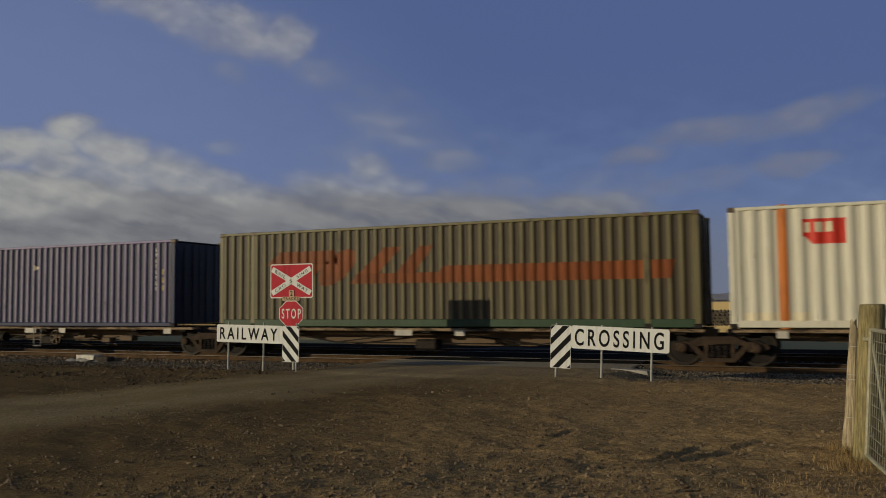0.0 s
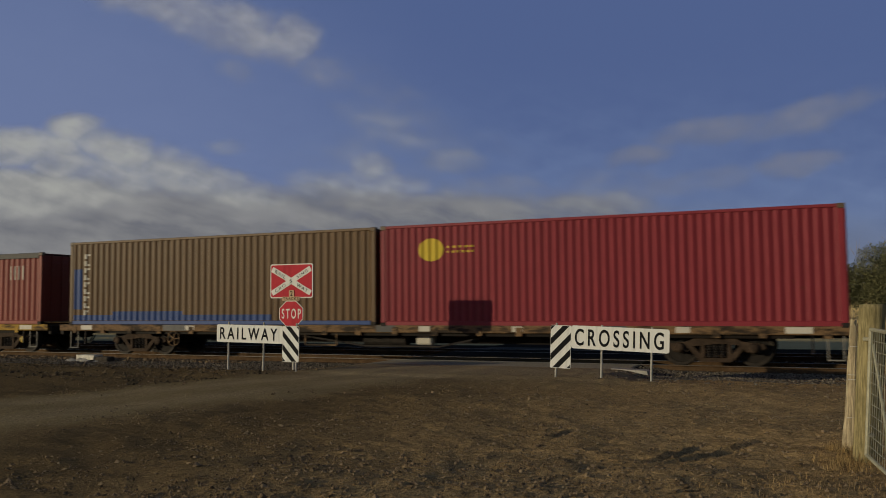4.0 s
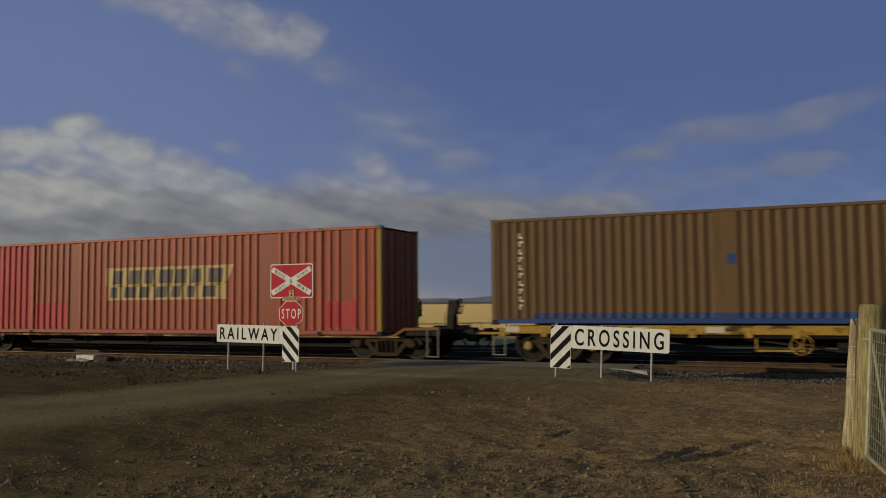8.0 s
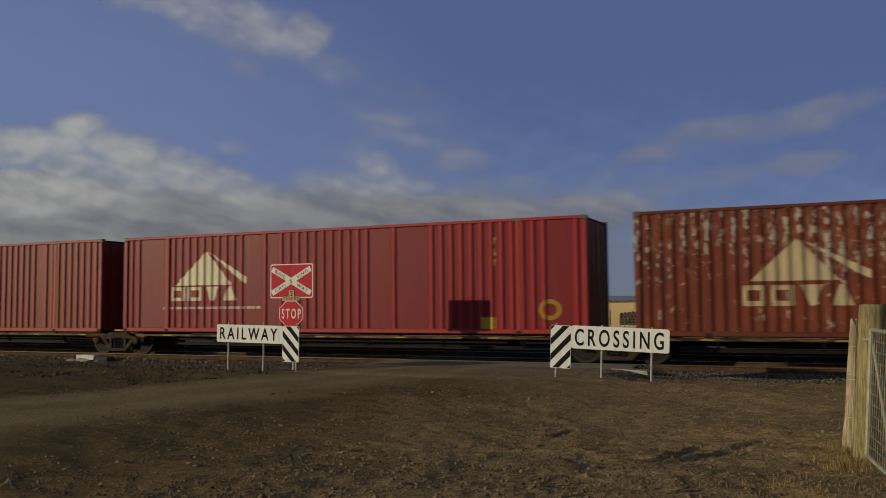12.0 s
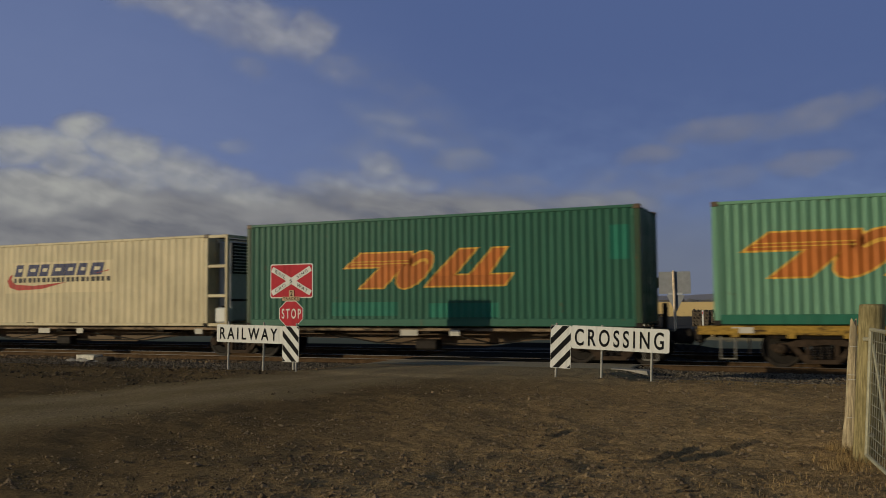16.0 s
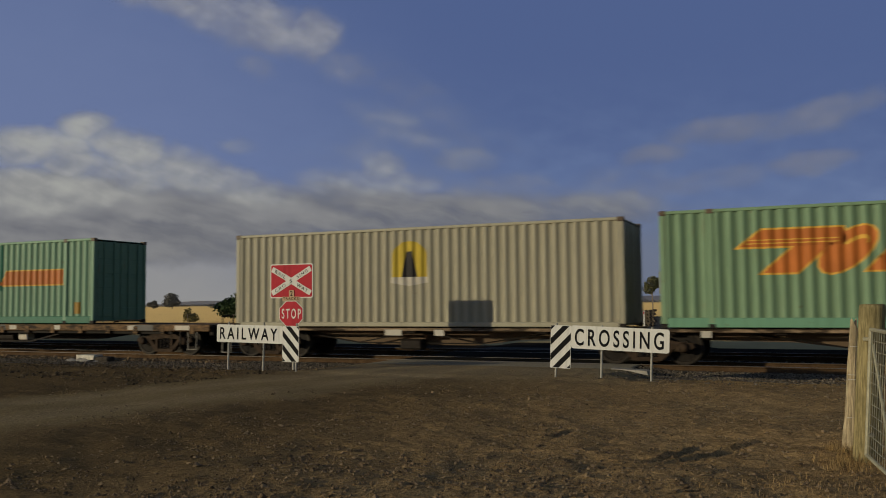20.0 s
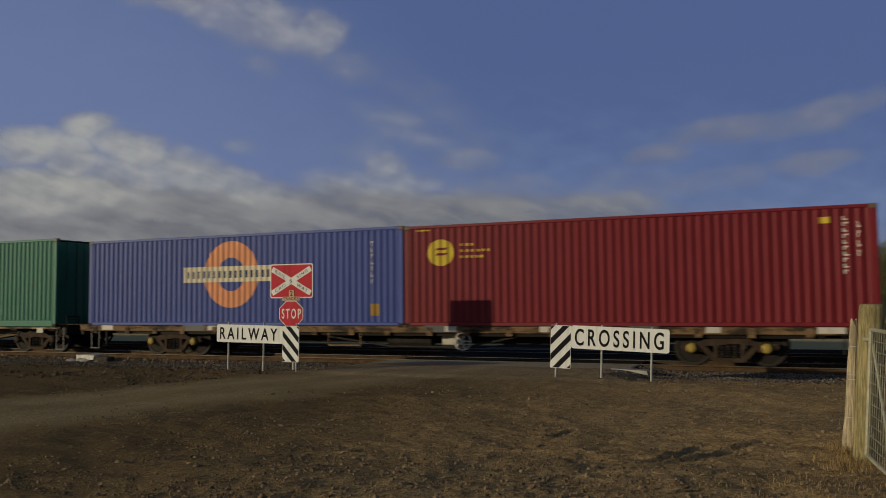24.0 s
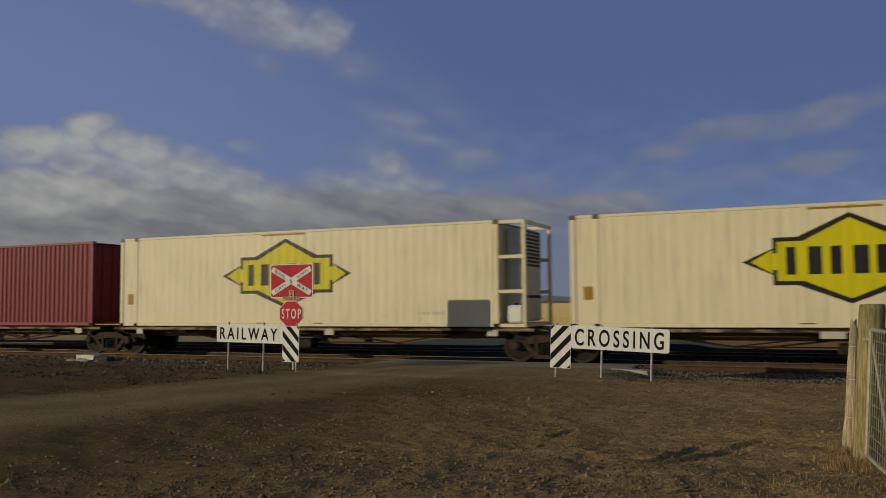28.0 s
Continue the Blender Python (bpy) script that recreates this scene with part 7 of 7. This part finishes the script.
def cloud_bank(name, blobs, glow, label, seed, soft=1.0, amp=1.0, lit_col=(0.31, 0.31, 0.295), base_lo=(0.135, 0.14, 0.17), base_hi=(0.175, 0.182, 0.225), fine=0.95, tilt=20.0, streak=0.35, solid=0.93, edge=0.55, rise=(1.4, 5.2), crisp=0.43):
    """A far bank of broken cloud; blobs are (x, y, half width, half height, turn in degrees, weight) on its sheet, in hundreds of metres."""
    m = Mat(name)
    c = m.t.nodes.new("ShaderNodeTexCoord").outputs["Object"]
    p = m.stretch(c, (0.01, 0.01, 0.01))
    warp = m.node("ShaderNodeTexNoise", Scale=0.8, Detail=4.0, Roughness=0.55)
    m.link(p, warp.inputs["Vector"])
    w = m.t.nodes.new("ShaderNodeVectorMath")
    w.operation = 'MULTIPLY_ADD'
    m.link(warp.outputs["Color"], w.inputs[0])
    w.inputs[1].default_value = (0.9, 0.55, 0.0)
    m.link(p, w.inputs[2])
    pw = w.outputs[0]
    env = None
    for x, y, rx, ry, rot, wt in blobs:
        q = m.t.nodes.new("ShaderNodeMapping")
        q.vector_type = 'TEXTURE'
        q.inputs["Location"].default_value = (x + 0.45, y + 0.27, 0)
        q.inputs["Rotation"].default_value = (0, 0, radians(rot))
        q.inputs["Scale"].default_value = (rx, ry, 1)
        m.link(pw, q.inputs["Vector"])
        g = m.t.nodes.new("ShaderNodeTexGradient")
        g.gradient_type = 'SPHERICAL'
        m.link(q.outputs[0], g.inputs["Vector"])
        v = m.math('MULTIPLY', m.ramp(g.outputs["Fac"], 0.0, 0.8), wt)
        env = v if env is None else m.math('MAXIMUM', env, v)
    turned = m.stretch(pw, (1, 1, 1), (0, 0, 0), (0, 0, radians(tilt)))
    wisps = m.noise(m.stretch(turned, (0.24, 1.25, 1.0), (seed * 1.3, seed, 0)), 1.0, 5, 0.52)
    puff = m.noise(m.stretch(p, (0.8, 1.2, 1.0), (seed, seed * 0.7, 0)), fine, 5, crisp)
    shifted = m.noise(m.stretch(p, (0.8, 1.2, 1.0), (seed + 0.18, seed * 0.7 - 0.26, 0)), fine, 3, 0.42)
    body = m.math('ADD', m.math('MULTIPLY', puff, 1 - streak), m.math('MULTIPLY', wisps, streak))
    dens = m.math('ADD', env, m.math('MULTIPLY_ADD', body, 1.5 * amp, -0.84 * amp))
    alpha = m.math('MULTIPLY', m.math('MULTIPLY', m.ramp(dens, -0.12, 1.05 * soft), m.ramp(env, 0.0, edge)), solid)
    s = m.t.nodes.new("ShaderNodeSeparateXYZ")
    m.link(p, s.inputs[0])
    high = m.ramp(s.outputs[1], *rise)
    relief = m.math('ADD', m.math('MULTIPLY', m.math('SUBTRACT', puff, shifted), 0.8), m.math('MULTIPLY_ADD', wisps, 2.4 * streak, -1.2 * streak))
    lit = m.ramp(m.math('ADD', relief, m.math('MULTIPLY', dens, 0.6)), -0.15, 1.05)
    base = m.mix(high, base_lo, base_hi)
    col = m.mix(m.math('MULTIPLY', lit, m.math('MULTIPLY_ADD', high, 0.35, 0.65)), base, lit_col)
    em = m.t.nodes.new("ShaderNodeEmission")
    em.inputs["Strength"].default_value = glow
    m.link(col, em.inputs["Color"])
    tr = m.t.nodes.new("ShaderNodeBsdfTransparent")
    mx = m.t.nodes.new("ShaderNodeMixShader")
    m.link(alpha, mx.inputs[0])
    m.link(tr.outputs[0], mx.inputs[1])
    m.link(em.outputs[0], mx.inputs[2])
    m.link(mx.outputs[0], m.t.nodes["Material Output"].inputs["Surface"])
    m.t.nodes.remove(m.b)
    me = bpy.data.meshes.new(name)
    me.from_pydata([(-2600, 0, 0), (2600, 0, 0), (2600, 1300, 0), (-2600, 1300, 0)], [], [(0, 1, 2, 3)])
    me.materials.append(m.m)
    ob = tagged(new(name, me), label, "clouds", kind="backdrop")
    return ob


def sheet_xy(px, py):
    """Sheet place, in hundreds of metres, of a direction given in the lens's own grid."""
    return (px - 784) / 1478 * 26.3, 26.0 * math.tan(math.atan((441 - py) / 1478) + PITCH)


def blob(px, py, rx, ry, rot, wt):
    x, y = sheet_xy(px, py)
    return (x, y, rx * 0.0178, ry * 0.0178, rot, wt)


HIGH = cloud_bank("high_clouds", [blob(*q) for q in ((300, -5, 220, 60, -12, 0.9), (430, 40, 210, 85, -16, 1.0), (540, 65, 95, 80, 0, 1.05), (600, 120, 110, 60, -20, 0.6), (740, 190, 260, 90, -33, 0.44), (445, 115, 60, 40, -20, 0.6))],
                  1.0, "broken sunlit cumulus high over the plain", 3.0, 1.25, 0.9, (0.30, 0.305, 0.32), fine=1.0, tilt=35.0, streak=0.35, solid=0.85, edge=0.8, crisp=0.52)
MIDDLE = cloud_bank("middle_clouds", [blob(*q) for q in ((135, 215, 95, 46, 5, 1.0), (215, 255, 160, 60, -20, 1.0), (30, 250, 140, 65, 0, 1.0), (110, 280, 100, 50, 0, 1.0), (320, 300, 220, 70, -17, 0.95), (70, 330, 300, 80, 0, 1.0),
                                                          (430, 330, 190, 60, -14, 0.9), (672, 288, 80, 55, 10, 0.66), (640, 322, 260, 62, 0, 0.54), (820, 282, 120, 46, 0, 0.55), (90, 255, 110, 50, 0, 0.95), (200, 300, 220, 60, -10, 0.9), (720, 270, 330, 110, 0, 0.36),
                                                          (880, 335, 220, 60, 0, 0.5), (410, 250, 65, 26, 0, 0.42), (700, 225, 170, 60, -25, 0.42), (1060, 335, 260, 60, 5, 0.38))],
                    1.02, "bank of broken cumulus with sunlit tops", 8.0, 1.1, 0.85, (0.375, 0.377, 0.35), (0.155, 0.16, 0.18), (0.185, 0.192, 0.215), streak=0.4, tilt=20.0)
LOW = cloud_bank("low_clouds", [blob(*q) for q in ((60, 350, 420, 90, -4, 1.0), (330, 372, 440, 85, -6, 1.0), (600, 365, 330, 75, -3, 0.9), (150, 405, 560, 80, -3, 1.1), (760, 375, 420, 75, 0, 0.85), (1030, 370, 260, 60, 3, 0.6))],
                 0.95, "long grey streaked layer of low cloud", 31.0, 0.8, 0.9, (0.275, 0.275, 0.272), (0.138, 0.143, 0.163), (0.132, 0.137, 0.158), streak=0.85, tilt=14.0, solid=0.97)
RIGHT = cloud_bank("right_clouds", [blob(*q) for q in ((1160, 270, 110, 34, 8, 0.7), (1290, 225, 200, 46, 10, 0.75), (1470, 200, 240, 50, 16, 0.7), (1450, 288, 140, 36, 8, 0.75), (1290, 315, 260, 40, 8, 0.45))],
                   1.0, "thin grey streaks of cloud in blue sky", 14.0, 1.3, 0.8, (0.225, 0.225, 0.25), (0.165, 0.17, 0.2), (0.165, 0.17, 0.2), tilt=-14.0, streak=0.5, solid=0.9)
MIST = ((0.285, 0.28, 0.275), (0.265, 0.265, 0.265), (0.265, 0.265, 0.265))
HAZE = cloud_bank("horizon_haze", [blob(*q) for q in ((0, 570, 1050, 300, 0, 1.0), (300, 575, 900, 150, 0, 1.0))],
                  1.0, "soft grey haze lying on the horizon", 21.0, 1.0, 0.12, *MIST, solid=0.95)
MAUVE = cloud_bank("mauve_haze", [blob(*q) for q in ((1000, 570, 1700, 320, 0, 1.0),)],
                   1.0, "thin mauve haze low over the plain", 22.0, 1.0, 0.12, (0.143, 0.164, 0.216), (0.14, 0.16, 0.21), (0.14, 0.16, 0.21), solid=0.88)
# glowing sheet added to lift the left part of the visible sky
PALE = cloud_bank("pale_sky_sheet", [blob(*q) for q in ((-400, 330, 1700, 900, 0, 1.0),)],
                  1.0, "pale blue glowing sheet that brightens one side of the sky", 23.0, 1.0, 0.12, (0.138, 0.182, 0.33), (0.138, 0.182, 0.33), (0.138, 0.182, 0.33), solid=0.88)
# nearly opaque glowing sheet, added to give the visible sky its colour
DOME = cloud_bank("open_sky_sheet", [blob(*q) for q in ((800, 200, 9000, 6000, 0, 1.0),)],
                  1.0, "blue glowing sheet standing in for the open evening sky", 24.0, 1.0, 0.1, (0.075, 0.113, 0.252), (0.143, 0.198, 0.348), (0.075, 0.113, 0.252), solid=0.97, rise=(2.0, 9.0))


# ---------------------------------------------------------------- what moves
def motions():
    for ob, u, z in MOVERS:
        walk(ob, [(t, pose(u + d, TRACK_Y, z)) for t, d in ADVANCE])
    # wheels roll while their wagon is near the crossing, and stand before and after
    for w, a, root in WHEELS:
        u = next(q for o, q, _ in MOVERS if o is root) + w.parent.location.x + a
        rows = []
        for f in range(0, 28 * FPS + 1):
            t = f / FPS
            if -36 < u + advance(t) < 8:
                rows.append((t, pose(a, 0, 0, 0, math.degrees(advance(t) / 0.46) % 360, 0)))
        if not rows:
            rows = [(0, pose(a, 0, 0))]
        if rows[0][0] > 0.05:
            rows.insert(0, (0, rows[0][1]))
        if rows[-1][0] < 27.95:
            rows.append((28, rows[-1][1]))
        walk(w, rows)
    lens = Euler((radians(90), 0, -YAW)).to_matrix().to_4x4()
    right = Vector((math.cos(YAW), -math.sin(YAW), 0))
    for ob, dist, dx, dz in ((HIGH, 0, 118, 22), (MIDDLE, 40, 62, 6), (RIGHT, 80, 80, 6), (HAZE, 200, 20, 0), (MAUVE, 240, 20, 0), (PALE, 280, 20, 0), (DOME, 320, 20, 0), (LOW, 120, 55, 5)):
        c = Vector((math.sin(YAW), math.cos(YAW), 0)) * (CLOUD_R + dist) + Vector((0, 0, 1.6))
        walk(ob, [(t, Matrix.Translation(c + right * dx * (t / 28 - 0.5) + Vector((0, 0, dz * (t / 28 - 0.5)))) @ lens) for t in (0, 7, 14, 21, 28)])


motions()
